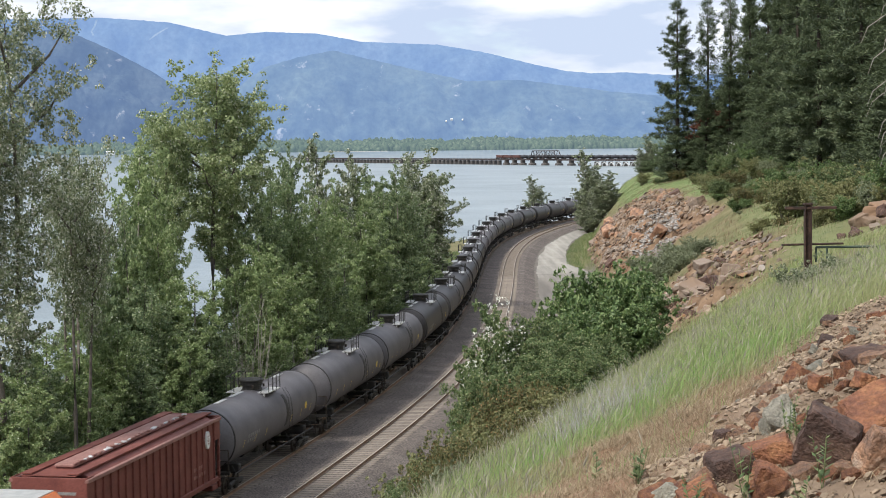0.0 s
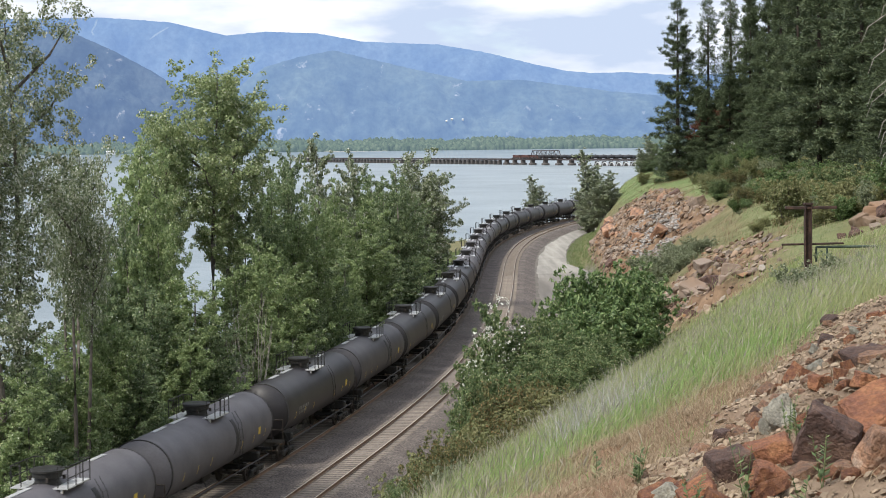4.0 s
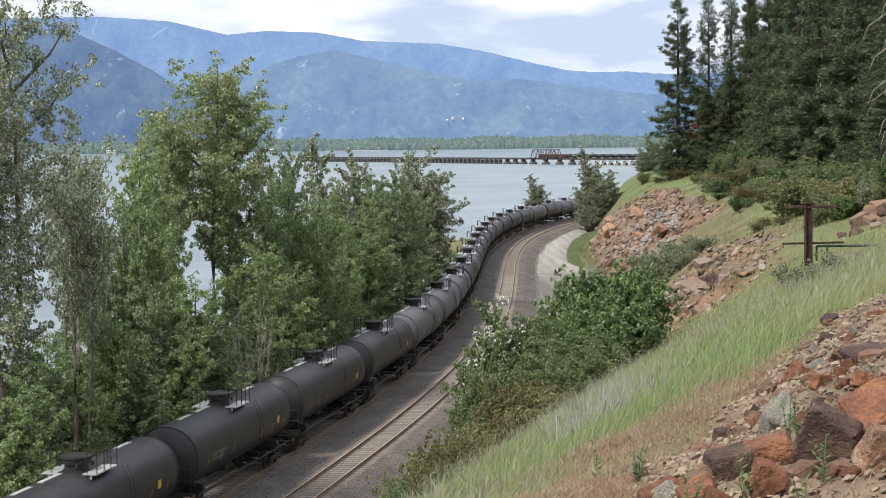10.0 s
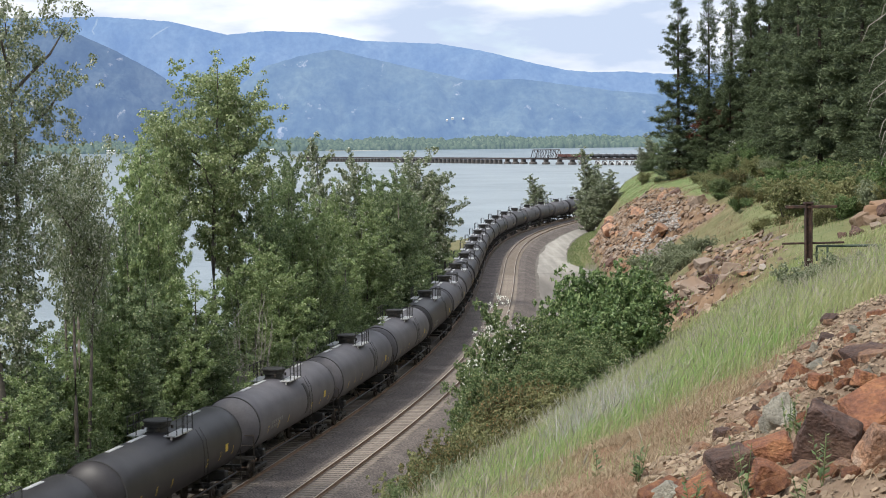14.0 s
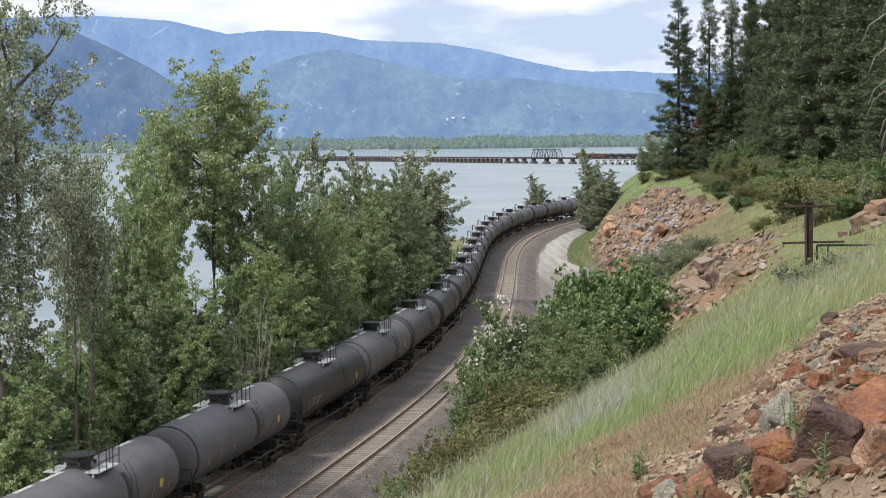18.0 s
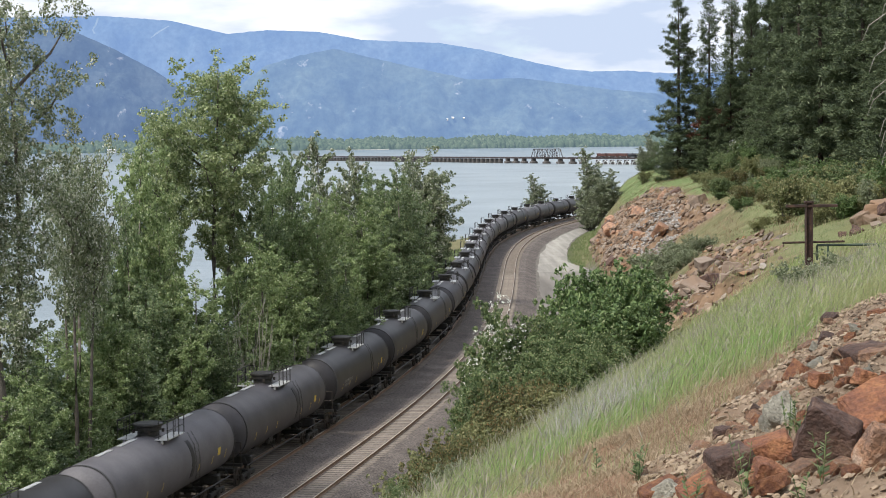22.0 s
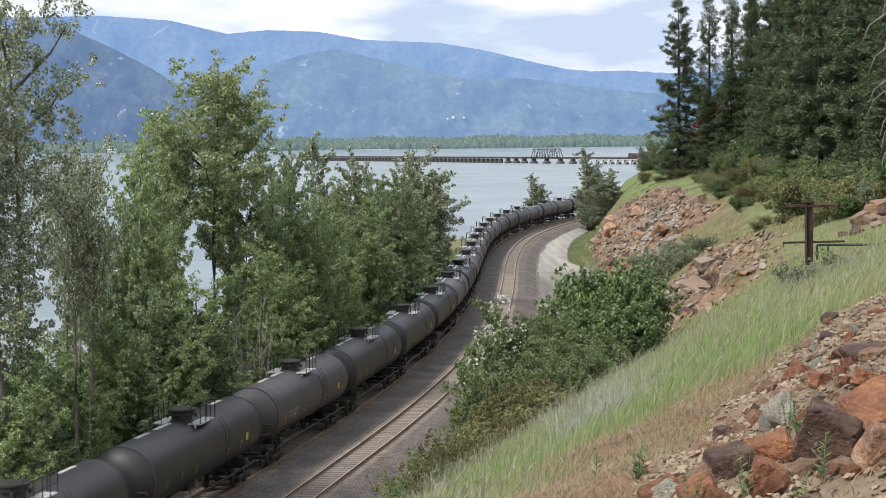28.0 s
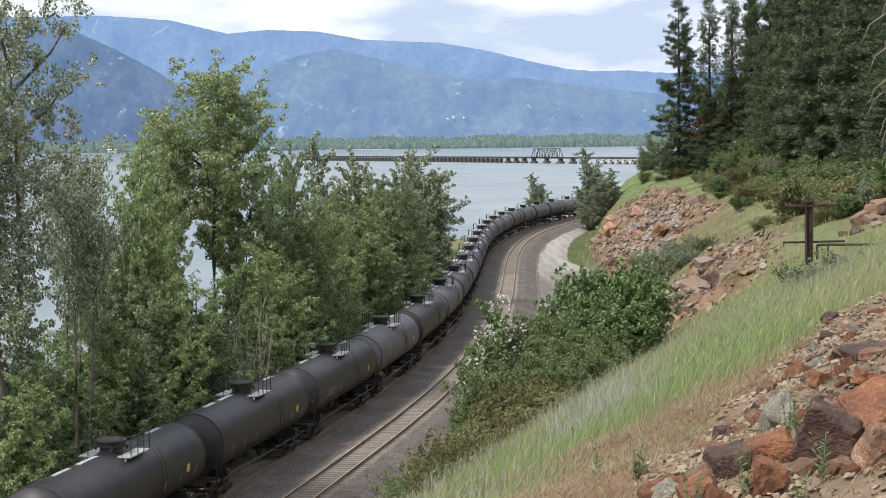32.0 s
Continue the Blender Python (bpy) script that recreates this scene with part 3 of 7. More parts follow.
def build_water():
    m = bpy.data.materials.new("lake_water")
    m.use_nodes = True
    t = m.node_tree
    bsdf = t.nodes["Principled BSDF"]
    bsdf.inputs["Base Color"].default_value = (0.10, 0.135, 0.15, 1)
    bsdf.inputs["Roughness"].default_value = 0.3
    bsdf.inputs["IOR"].default_value = 1.333
    pos = t.nodes.new("ShaderNodeNewGeometry").outputs["Position"]
    mp = t.nodes.new("ShaderNodeMapping")
    mp.inputs["Scale"].default_value = (0.35, 0.16, 1)
    mp.inputs["Rotation"].default_value = (0, 0, 0.4)
    t.links.new(pos, mp.inputs[0])
    n = node(t, "ShaderNodeTexNoise", Scale=1.0, Detail=6.0, Roughness=0.6)
    t.links.new(mp.outputs[0], n.inputs["Vector"])
    b = node(t, "ShaderNodeBump", Strength=0.9, Distance=0.6)
    t.links.new(n.outputs[0], b.inputs["Height"])
    t.links.new(b.outputs[0], bsdf.inputs["Normal"])
    big = node(t, "ShaderNodeTexNoise", Scale=0.012, Detail=5.0, Roughness=0.6)
    t.links.new(pos, big.inputs["Vector"])
    r = t.nodes.new("ShaderNodeValToRGB")
    r.color_ramp.elements[0].position, r.color_ramp.elements[0].color = 0.35, (0.14, 0.178, 0.192, 1)
    r.color_ramp.elements[1].position, r.color_ramp.elements[1].color = 0.65, (0.245, 0.29, 0.305, 1)
    t.links.new(big.outputs[0], r.inputs[0])
    t.links.new(r.outputs[0], bsdf.inputs["Base Color"])
    ys = [-4600, 0, 200, 500, 1000, 1600, 2200, 2700, 3200, 3700, 4200, 4700, 4850]
    verts, faces = [], []
    for y in ys:
        z = WATER + 11.7 * smooth(2600, 4300, y)
        for x in (-4700, -2000, -800, -200, 200, 800, 2000, 4700):
            verts.append((x, y, z))
    for r0 in range(len(ys) - 1):
        for c in range(7):
            a = r0 * 8 + c
            faces.append((a, a + 1, a + 9, a + 8))
    ob = mesh_object("water", verts, faces, m)
    tagged(ob, "wide grey-blue lake with small wind ripples", "lake", kind="structure")


def hills_material(name, dark, mid, pale, haze_glow, scale, bare=0.0):
    """Forested slopes seen through kilometres of air: the haze is put into them as an even blue emission."""
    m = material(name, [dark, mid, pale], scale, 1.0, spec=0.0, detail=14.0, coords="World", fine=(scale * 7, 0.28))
    t = m.node_tree
    bsdf = t.nodes["Principled BSDF"]
    if bare:
        # small bare rock faces showing among the trees
        pos = t.nodes.new("ShaderNodeNewGeometry").outputs["Position"]
        spots = node(t, "ShaderNodeTexNoise", Scale=0.021, Detail=7.0, Roughness=0.62)
        t.links.new(pos, spots.inputs["Vector"])
        lim = node(t, "ShaderNodeMapRange")
        lim.inputs["From Min"].default_value, lim.inputs["From Max"].default_value = 0.635, 0.70
        lim.inputs["To Max"].default_value = bare
        t.links.new(spots.outputs[0], lim.inputs[0])
        mix = t.nodes.new("ShaderNodeMixRGB")
        mix.inputs[2].default_value = (0.34, 0.32, 0.31, 1)
        t.links.new(lim.outputs[0], mix.inputs[0])
        t.links.new(bsdf.inputs["Base Color"].links[0].from_socket, mix.inputs[1])
        t.links.new(mix.outputs[0], bsdf.inputs["Base Color"])
    # blue haze of the air, painted in as the surface's own glow
    bsdf.inputs["Emission Color"].default_value = (*haze_glow, 1)
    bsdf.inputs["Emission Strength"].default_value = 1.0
    return m


def ridge(name, label, crest, dist, depth, mat, rough):
    """A mountainside: the crest given by (bearing in thousandths, height), falling towards the lake with spurs and gullies."""
    ks = [c[0] / 1000.0 for c in crest]
    hs = [c[1] for c in crest]
    nx, ny = 420, 56
    verts, faces = [], []
    for j in range(ny + 1):
        f = j / ny
        for i in range(nx + 1):
            k = ks[0] + (ks[-1] - ks[0]) * i / nx
            top = float(np.interp(k, ks, hs)) + 1.6 * noise.noise(Vector((k * 260, 0, rough))) + 1.0 * noise.noise(Vector((k * 900, 3, rough)))
            y = dist - depth * (1 - f)
            # spurs run down the slope at a slant, cut by finer gullies
            spur = noise.fractal(Vector((k * 34 + 0.9 * f, f * 1.5, rough)), 0.85, 2.15, 6)
            gully = abs(noise.noise(Vector((k * 85 - 1.4 * f, f * 1.2, rough + 3.0))))
            lump = spur + 0.5 * gully
            h = WATER + 2 + (top - WATER - 2) * (f ** 0.85) * (1 + 0.30 * lump * (1 - f) * 1.6)
            y += -0.30 * depth * lump * (1 - f) * min(1.0, 6.0 * f)
            verts.append((k * dist, y, min(h, top)))
    for j in range(ny):
        for i in range(nx):
            a = j * (nx + 1) + i
            faces.append((a, a + 1, a + nx + 2, a + nx + 1))
    ob = mesh_object(name, verts, faces, mat, smooth_faces=True)
    tagged(ob, label, "mountain", kind="structure")


def build_distance():
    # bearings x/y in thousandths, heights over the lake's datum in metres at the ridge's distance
    far = hills_material("hazed_far_forest", (0.026, 0.042, 0.06), (0.055, 0.076, 0.082), (0.078, 0.098, 0.10), (0.118, 0.192, 0.365), 0.010)
    mid = hills_material("hazed_mid_forest", (0.022, 0.036, 0.040), (0.050, 0.068, 0.060), (0.080, 0.100, 0.078), (0.100, 0.162, 0.300), 0.010, 0.65)
    near = hills_material("hazed_near_forest", (0.016, 0.025, 0.032), (0.036, 0.048, 0.048), (0.062, 0.074, 0.07), (0.074, 0.118, 0.222), 0.010, 0.5)
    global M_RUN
    M_RUN = hills_material("hazed_cleared_strip", (0.10, 0.12, 0.13), (0.13, 0.15, 0.15), (0.17, 0.18, 0.18), (0.145, 0.222, 0.37), 0.03)
    ridge("backdrop_far", "forested mountain with pale cleared runs, blue with painted haze", [(-336, 377), (-230, 367), (-187, 369), (-149, 354), (-118, 317), (-96, 326), (-68, 320), (-43, 297), (-25, 292), (0, 286), (25, 264), (47, 237), (69, 213), (84, 206), (103, 207), (125, 199), (225, 198), (349, 195)], 4820, 140, far, 1.0)
    ridge("backdrop_mid", "forested mountain with bare rock patches, blue-green with painted haze", [(-338, 40), (-141, 57), (-119, 151), (-97, 225), (-78, 250), (-59, 266), (-44, 248), (-19, 220), (15, 183), (44, 185), (69, 169), (93, 153), (131, 136), (350, 138)], 4660, 130, mid, 4.0)
    ridge("backdrop_near", "wooded shoulder of a mountain, dark blue with painted haze", [(-336, 318), (-233, 312), (-215, 324), (-202, 314), (-181, 270), (-159, 215), (-141, 161), (-119, 99), (-101, 50), (-82, 15)], 4600, 200, near, 8.0)


def build_ski_runs():
    """Pale cleared strips down the far mountain."""
    for line, w in (([(-189, 352), (-190, 338), (-192, 322), (-191, 312)], 3.5), ([(-150, 330), (-156, 314), (-160, 300)], 5.0)):
        vs, fs = [], []
        for i, (k, z) in enumerate(line):
            j = w * (0.6 + 0.5 * noise.noise(Vector((i * 1.7, z * 0.1, 0))))
            for s in (-1, 1):
                vs.append((k / 1000 * 4665 + s * j, 4665, z))
        for i in range(len(line) - 1):
            fs.append((2 * i, 2 * i + 1, 2 * i + 3, 2 * i + 2))
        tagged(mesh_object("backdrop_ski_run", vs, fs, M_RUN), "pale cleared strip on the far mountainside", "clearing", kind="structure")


def build_far_woods():
    """The wooded delta on the far shore: thousands of small rounded crowns, too far to count."""
    rng = np.random.default_rng(4)
    n = 5200
    k = rng.uniform(-0.26, 0.17, n)
    d = rng.uniform(4290, 4440, n)
    base = 6.4 + (d - 4290) * 0.11
    tall = rng.uniform(7, 19, n) * (0.8 + 0.35 * np.sin(k * 60) ** 2)
    kind = rng.random(n) < 0.14
    verts, faces = [], []
    for i in range(n):
        w = (3.0 if kind[i] else 7.5) * rng.uniform(0.6, 1.3)
        b = len(verts)
        rings = [(0.0, 0.8), (0.5, 1.0), (0.82, 0.75 if not kind[i] else 0.4), (1.0, 0.25 if not kind[i] else 0.08)]
        for f, r in rings:
            for a in range(6):
                q = a * math.pi / 3 + i
                j = rng.uniform(0.75, 1.2)
                verts.append((k[i] * d[i] + math.cos(q) * w * r * j, d[i] + math.sin(q) * w * r * j, base[i] - 1 + tall[i] * f * rng.uniform(0.94, 1.05)))
        for r in range(3):
            for a in range(6):
                c = (a + 1) % 6
                faces.append((b + r * 6 + a, b + r * 6 + c, b + r * 6 + 6 + c, b + r * 6 + 6 + a))
    # haze over the far shore, again put in as emission
    m = hills_material("hazed_delta_woods", (0.035, 0.052, 0.035), (0.065, 0.088, 0.052), (0.12, 0.14, 0.095), (0.060, 0.088, 0.110), 0.09)
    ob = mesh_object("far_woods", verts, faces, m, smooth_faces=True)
    tagged(ob, "low green woods along the far shore under painted haze", "woods", kind="stuff")
    rows, vs, fs = [4280, 4300, 4470, 4640], [], []
    for y, z in zip(rows, (5.0, 7.0, 21.0, 24.0)):
        for i in range(40):
            kk = -0.30 + 0.52 * i / 39
            vs.append((kk * y, y + 6 * noise.noise(Vector((kk * 60, 0, 0))), z if y > 4290 else 5.0))
    for r in range(3):
        for i in range(39):
            a = r * 40 + i
            fs.append((a, a + 1, a + 41, a + 40))
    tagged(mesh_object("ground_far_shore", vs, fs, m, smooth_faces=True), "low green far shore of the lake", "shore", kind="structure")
    # the pale sandy spit and a few bright roofs of the town
    sp = material("pale_spit", [(0.42, 0.40, 0.37), (0.55, 0.53, 0.5)], 0.05, 0.9, coords="World")
    bm = bmesh.new()
    box(bm, (-0.047 * 4250, 4250, 6.1), (150, 20, 2.0), bevel=0.6)
    o = part("sand_spit", bm, sp, None)
    tagged(o, "pale low spit with moored boats on the far shore", "spit", kind="structure")
    roof = material("bright_wall", [(0.48, 0.5, 0.52), (0.62, 0.63, 0.64)], 0.05, 0.8, coords="World")
    for kx, y, z, w, h in [(-235, 4270, -2, 50, 7), (-226, 4270, 0, 30, 6), (-183, 4275, 13, 20, 8), (-97, 4275, 12, 10, 8), (-94, 4270, 11, 8, 7), (3, 4556, 80, 4, 3), (6, 4556, 84, 6, 3), (12, 4556, 83, 4, 3)]:
        b = thing("far_building", "small pale building of the town across the lake", "building", "buildings across the lake", pose(kx / 1000 * y, y, z))
        bm = bmesh.new()
        box(bm, (0, 0, -h / 2), (w, 12, h))
        part("wall", bm, roof, b)
        bm = bmesh.new()
        vs = [bm.verts.new(c) for c in ((-w * 0.55, -7, 0), (w * 0.55, -7, 0), (w * 0.55, 7, 0), (-w * 0.55, 7, 0), (-w * 0.5, 0, 2.4), (w * 0.5, 0, 2.4))]
        for q in ((0, 1, 5, 4), (2, 3, 4, 5), (1, 2, 5), (3, 0, 4)):
            bm.faces.new([vs[i] for i in q])
        part("roof", bm, M["white"], b)


# ---- railway ----


def sweep(name, profile, y0, y1, step, mats, parent=None, label="", base_off=0.0, closed=False):
    """Run a cross-section of (offset, z) along the line of the track."""
    s0 = float(np.interp(y0, PATH_Y, PATH_S)) - S_ZERO
    s1 = float(np.interp(y1, PATH_Y, PATH_S)) - S_ZERO
    n = max(2, int((s1 - s0) / step))
    verts, faces = [], []
    k = len(profile)
    for i in range(n + 1):
        p, d = on_track(s0 + (s1 - s0) * i / n)
        for off, z in profile:
            o = off + base_off
            verts.append((p.x + d.y * o, p.y - d.x * o, z))
    for i in range(n):
        for j in range(k if closed else k - 1):
            a, b = i * k + j, i * k + (j + 1) % k
            faces.append((a, b, b + k, a + k))
    return mesh_object(name, verts, faces, mats, parent, label)


def build_railway():
    prof = [(-6.5, -1.9), (-4.4, -0.95), (-2.3, -0.24), (-1.3, -0.20), (1.3, -0.20), (2.2, -0.27), (3.0, -0.27), (3.4, -0.20), (6.0, -0.20), (6.9, -0.25), (8.3, -0.80), (9.0, -0.95)]
    bed = sweep("ballast_bed", prof, -500, 620, 3.0, M["ballast"])
    tagged(bed, "grey-brown crushed stone ballast under two railway tracks", "ballast", kind="structure")
    rail_prof = [(-0.07, -0.17), (-0.07, -0.155), (-0.012, -0.14), (-0.012, -0.05), (-0.036, -0.04), (-0.036, 0.0), (0.036, 0.0), (0.036, -0.04), (0.012, -0.05), (0.012, -0.14), (0.07, -0.155), (0.07, -0.17)]
    for off, label in ((0.0, "railway track of steel rails on concrete sleepers, under the train"), (4.7, "empty railway track of rusty rails on concrete sleepers")):
        tr = thing("railway_track", label, "track", "railway tracks")
        for side in (-0.7535, 0.7535):
            r = sweep("rail", rail_prof, -480, 600, 3.0, M["rail"], tr, "", off + side, closed=True)
            sweep("running_surface", [(-0.030, 0.004), (0.030, 0.004)], -480, 600, 3.0, M["rail_head"], r, "rail head polished by wheels", off + side)
        # sleepers, single ones where the camera sees them best, the rest joined
        bm = bmesh.new()
        box(bm, (0, 0, -0.235), (2.6, 0.26, 0.13), bevel=0.03)
        first = part("sleeper", bm, M["sleeper"], tr)
        s = float(np.interp(78.0, PATH_Y, PATH_S)) - S_ZERO
        verts, faces = [], []
        corner = [(-1.3, -0.13, -0.30), (1.3, -0.13, -0.30), (1.3, 0.13, -0.30), (-1.3, 0.13, -0.30), (-1.27, -0.1, -0.17), (1.27, -0.1, -0.17), (1.27, 0.1, -0.17), (-1.27, 0.1, -0.17)]
        quads = [(4, 5, 6, 7), (0, 1, 5, 4), (1, 2, 6, 5), (2, 3, 7, 6), (3, 0, 4, 7)]
        count = 0
        while True:
            p, d = on_track(s, off)
            if p.y > 470:
                break
            m = axis_pose(p, d) @ pose(random.uniform(-0.02, 0.02), 0, random.uniform(-0.006, 0.004), 0, 0, random.uniform(-0.5, 0.5))
            if count == 0:
                first.matrix_basis = m
            elif count < (270 if off else 150):
                share(first, m)
            else:
                b = len(verts)
                verts += [tuple(m @ Vector(c)) for c in corner]
                faces += [tuple(b + i for i in q) for q in quads]
            count += 1
            s += 0.61
        tagged(mesh_object("sleeper_rest", verts, faces, M["sleeper"], tr), kind="stuff")
    # access road of pale gravel curving beside the track, running out into a duller pull-out
    verts, faces = [], []
    n = 108
    for k in range(n + 1):
        y = 188 + 216 * k / n
        a = track_x(y) + 8.7 + 0.5 * noise.noise(Vector((y * 0.06, 1, 0))) + 0.25 * noise.noise(Vector((y * 0.3, 2, 0)))
        b = track_x(y) + float(np.interp(y, [188, 215, 240, 248, 256, 264, 275, 297, 345, 380, 405], [16.0, 16.6, 17.0, 17.6, 17.0, 14.8, 13.4, 12.9, 12.3, 12.0, 11.8])) + 0.5 * noise.noise(Vector((y * 0.15, 5, 0))) + 0.3 * noise.noise(Vector((y * 0.5, 6, 0)))
        m = float(np.interp(y, KEY_Y, KEY_M))
        for i in range(9):
            f = i / 8
            verts.append((a + (b - a) * f, y - m * (9 + 5 * f), -0.76 + 0.06 * math.sin(f * math.pi)))
    for r in range(n):
        for c in range(8):
            q = r * 9 + c
            faces.append((q, q + 1, q + 10, q + 9))
    tagged(mesh_object("road", verts, faces, M["gravel"], smooth_faces=True), "pale dusty gravel access road and worn pull-out beside the tracks", "road", kind="structure")


# ---- train ----


def build_truck(parent, y, label=""):
    bm = bmesh.new()
    for sx in (-1.02, 1.02):
        box(bm, (sx, 0, 0.52), (0.16, 1.5, 0.24), bevel=0.04)
        for sy in (-0.89, 0.89):
            box(bm, (sx, sy, 0.47), (0.20, 0.42, 0.30), bevel=0.05)
        for sy in (-0.16, 0.0, 0.16):
            rod(bm, (sx * 1.04, sy, 0.28), (sx * 1.04, sy, 0.56), 0.07, 6)
    box(bm, (0, 0, 0.60), (2.2, 0.34, 0.24), bevel=0.04)
    truck = part("truck", bm, M["black_steel"], parent)
    truck.matrix_basis = pose(0, y, 0)
    for sy in (-0.89, 0.89):
        bm = bmesh.new()
        for sx in (-1, 1):
            lathe_at = [(sx * 0.68, 0.02), (sx * 0.68, 0.46), (sx * 0.71, 0.485), (sx * 0.715, 0.455), (sx * 0.81, 0.45), (sx * 0.81, 0.36), (sx * 0.765, 0.33), (sx * 0.765, 0.17), (sx * 0.84, 0.15), (sx * 0.84, 0.02)]
            lathe(bm, lathe_at, 16)
        rod(bm, (-0.9, 0, 0), (0.9, 0, 0), 0.08, 8)
        w = part("wheelset", bm, M["wheel"], truck)
        w.matrix_basis = pose(0, sy, 0.457)
    return truck


def build_tank_car(tone, marks=0, band=True):
    """A black bulk-liquid tank car, 18.1 m over its couplers, its length along y. Front is towards -y."""
    labels = {"dark": "black cylindrical railway tank car with yellow reflective marks", "mid": "worn dark grey railway tank car with yellow marks", "light": "dusty grey railway tank car with a dark centre band"}
    paint = M["tank_" + tone]
    car = thing("tank_car", labels[tone], "tank car", "tank cars of the train")
    R, axis = 1.53, 2.84
    bm = bmesh.new()
    half = 7.95
    prof = [(-half - 0.62, 0.02), (-half - 0.60, 0.40), (-half - 0.52, 0.80), (-half - 0.36, 1.16), (-half - 0.16, 1.40), (-half, 1.51), (-half + 0.1, R)]
    prof += [(y, R) for y in (-6.4, -4.8, -3.2, -1.6, 0, 1.6, 3.2, 4.8, 6.4)]
    prof += [(-a, r) for a, r in reversed(prof[:7])]
    lathe(bm, prof, 40, "y")
    tank = part("tank", bm, paint, car, smooth_faces=True)
    tank.matrix_basis = pose(0, 0, axis)
    # shell seams and jacket rings
    for y, w, proud in ((-half + 0.03, 0.10, 0.018), (half - 0.03, 0.10, 0.018)):
        bm = bmesh.new()
        lathe(bm, [(y - w / 2, R - 0.02), (y - w / 2, R + proud), (y + w / 2, R + proud), (y + w / 2, R - 0.02)], 40, "y")
        o = part("jacket_ring", bm, M["band"], tank, "raised dark end seam")
    if band:
        bm = bmesh.new()
        lathe(bm, [(1.55, R - 0.02), (1.55, R + 0.012), (1.95, R + 0.012), (1.95, R - 0.02)], 32, "y", radians(50), radians(118), close=False)
        part("band", bm, M["band"], tank, "dark spill band down the side")
    # manway housing on top
    bm = bmesh.new()
    lathe(bm, [(0.0, 0.56), (0.06, 0.58), (0.10, 0.50), (0.30, 0.50), (0.34, 0.60), (0.52, 0.62), (0.56, 0.68), (0.63, 0.68), (0.68, 0.58), (0.70, 0.02)], 20, "z")
    dome = part("dome", bm, M["black_steel"], car, "black round valve housing", smooth_faces=False)
    dome.matrix_basis = pose(0, 0, axis + R - 0.12)
    for a in range(4):
        x, y = 0.66 * math.cos(a * math.pi / 2 + 0.4), 0.66 * math.sin(a * math.pi / 2 + 0.4)
        bm = bmesh.new()
        box(bm, (x, y, 0.30), (0.10, 0.10, 0.16))
        part("latch", bm, M["wheel"], dome)
    # platform beside the dome with railings, on both flanks
    for sx in (-1, 1):
        bm = bmesh.new()
        box(bm, (sx * 0.88, 0.35, axis + R - 0.12), (0.62, 2.3, 0.05))
        box(bm, (sx * 0.90, -0.7, axis + R - 0.22), (0.08, 0.08, 0.2))
        box(bm, (sx * 0.90, 1.4, axis + R - 0.22), (0.08, 0.08, 0.2))
        part("platform", bm, M["grating"], car, "bare steel grating platform")
        x = sx * 1.18
        z0, z1 = axis + R - 0.16, axis + R + 0.74
        bm = bmesh.new()
        tube(bm, [(sx * 0.76, -0.75, z0), (sx * 0.76, -0.75, z1), (x, -0.75, z1), (x, 1.45, z1), (sx * 0.76, 1.45, z1), (sx * 0.76, 1.45, z0)], 0.026)
        railing = part("railing", bm, M["black_steel"], car, "thin dark safety railing")
        for y in (-0.75, 0.05, 0.75, 1.45):
            bm = bmesh.new()
            tube(bm, [(x, y, z0), (x, y, z1)], 0.026)
            part("post", bm, M["black_steel"], railing)
        bm = bmesh.new()
        tube(bm, [(x, -0.75, (z0 + z1) / 2), (x, 1.45, (z0 + z1) / 2)], 0.022)
        part("mid_rail", bm, M["black_steel"], railing)
        # ladder down the flank, seen from the outside only
        if sx > 0:
            bm = bmesh.new()
            for y in (1.95, 2.45):
                tube(bm, [(x * 0.99, y, axis + R - 0.2), (sx * 1.50, y, axis + 0.75), (sx * 1.60, y, axis), (sx * 1.54, y, axis - 0.95), (sx * 1.46, y, 1.0)], 0.012, 4)
            ladder = part("ladder", bm, M["black_steel"], car)
            for i in range(8):
                z = 1.1 + i * 0.36
                xx = sx * float(np.interp(z, [1.0, axis - 0.95, axis, axis + 0.75, axis + R], [1.46, 1.54, 1.60, 1.50, 1.18]))
                bm = bmesh.new()
                tube(bm, [(xx, 1.95, z), (xx, 2.45, z)], 0.010, 3)
                part("rung", bm, M["black_steel"], ladder)
        # long side sill rod
        bm = bmesh.new()
        rod(bm, (sx * 1.36, -7.6, 1.12), (sx * 1.36, 7.6, 1.12), 0.035, 5)
        for y in (-7.4, -2.6, 2.6, 7.4):
            rod(bm, (sx * 1.36, y, 1.12), (sx * 1.05, y, 1.72), 0.022, 5)
        part("hand_rail", bm, M["black_steel"], car, "long thin side hand rail")
        # upright reflective marks
        for y in (-6.3, -4.3, -2.3, 2.6, 4.6, 6.6):
            bm = bmesh.new()
            for i in range(2):
                a0 = radians(98 + i * 8)
                a1 = a0 + radians(8)
                vs = [bm.verts.new((sx * (R + 0.012) * math.sin(a), y + dy, axis + (R + 0.012) * math.cos(a))) for a, dy in ((a0, -0.035), (a0, 0.035), (a1, 0.035), (a1, -0.035))]
                bm.faces.new(vs)
            part("reflective_mark", bm, M["yellow"], car, "narrow yellow reflective strip")
        if marks:
            bm = bmesh.new()
            a0, a1 = radians(88), radians(102)
            vs = [bm.verts.new((sx * (R + 0.016) * math.sin(a), 5.5 + dy, axis + (R + 0.016) * math.cos(a))) for a, dy in ((a0, -0.19), (a0, 0.19), (a1, 0.19), (a1, -0.19))]
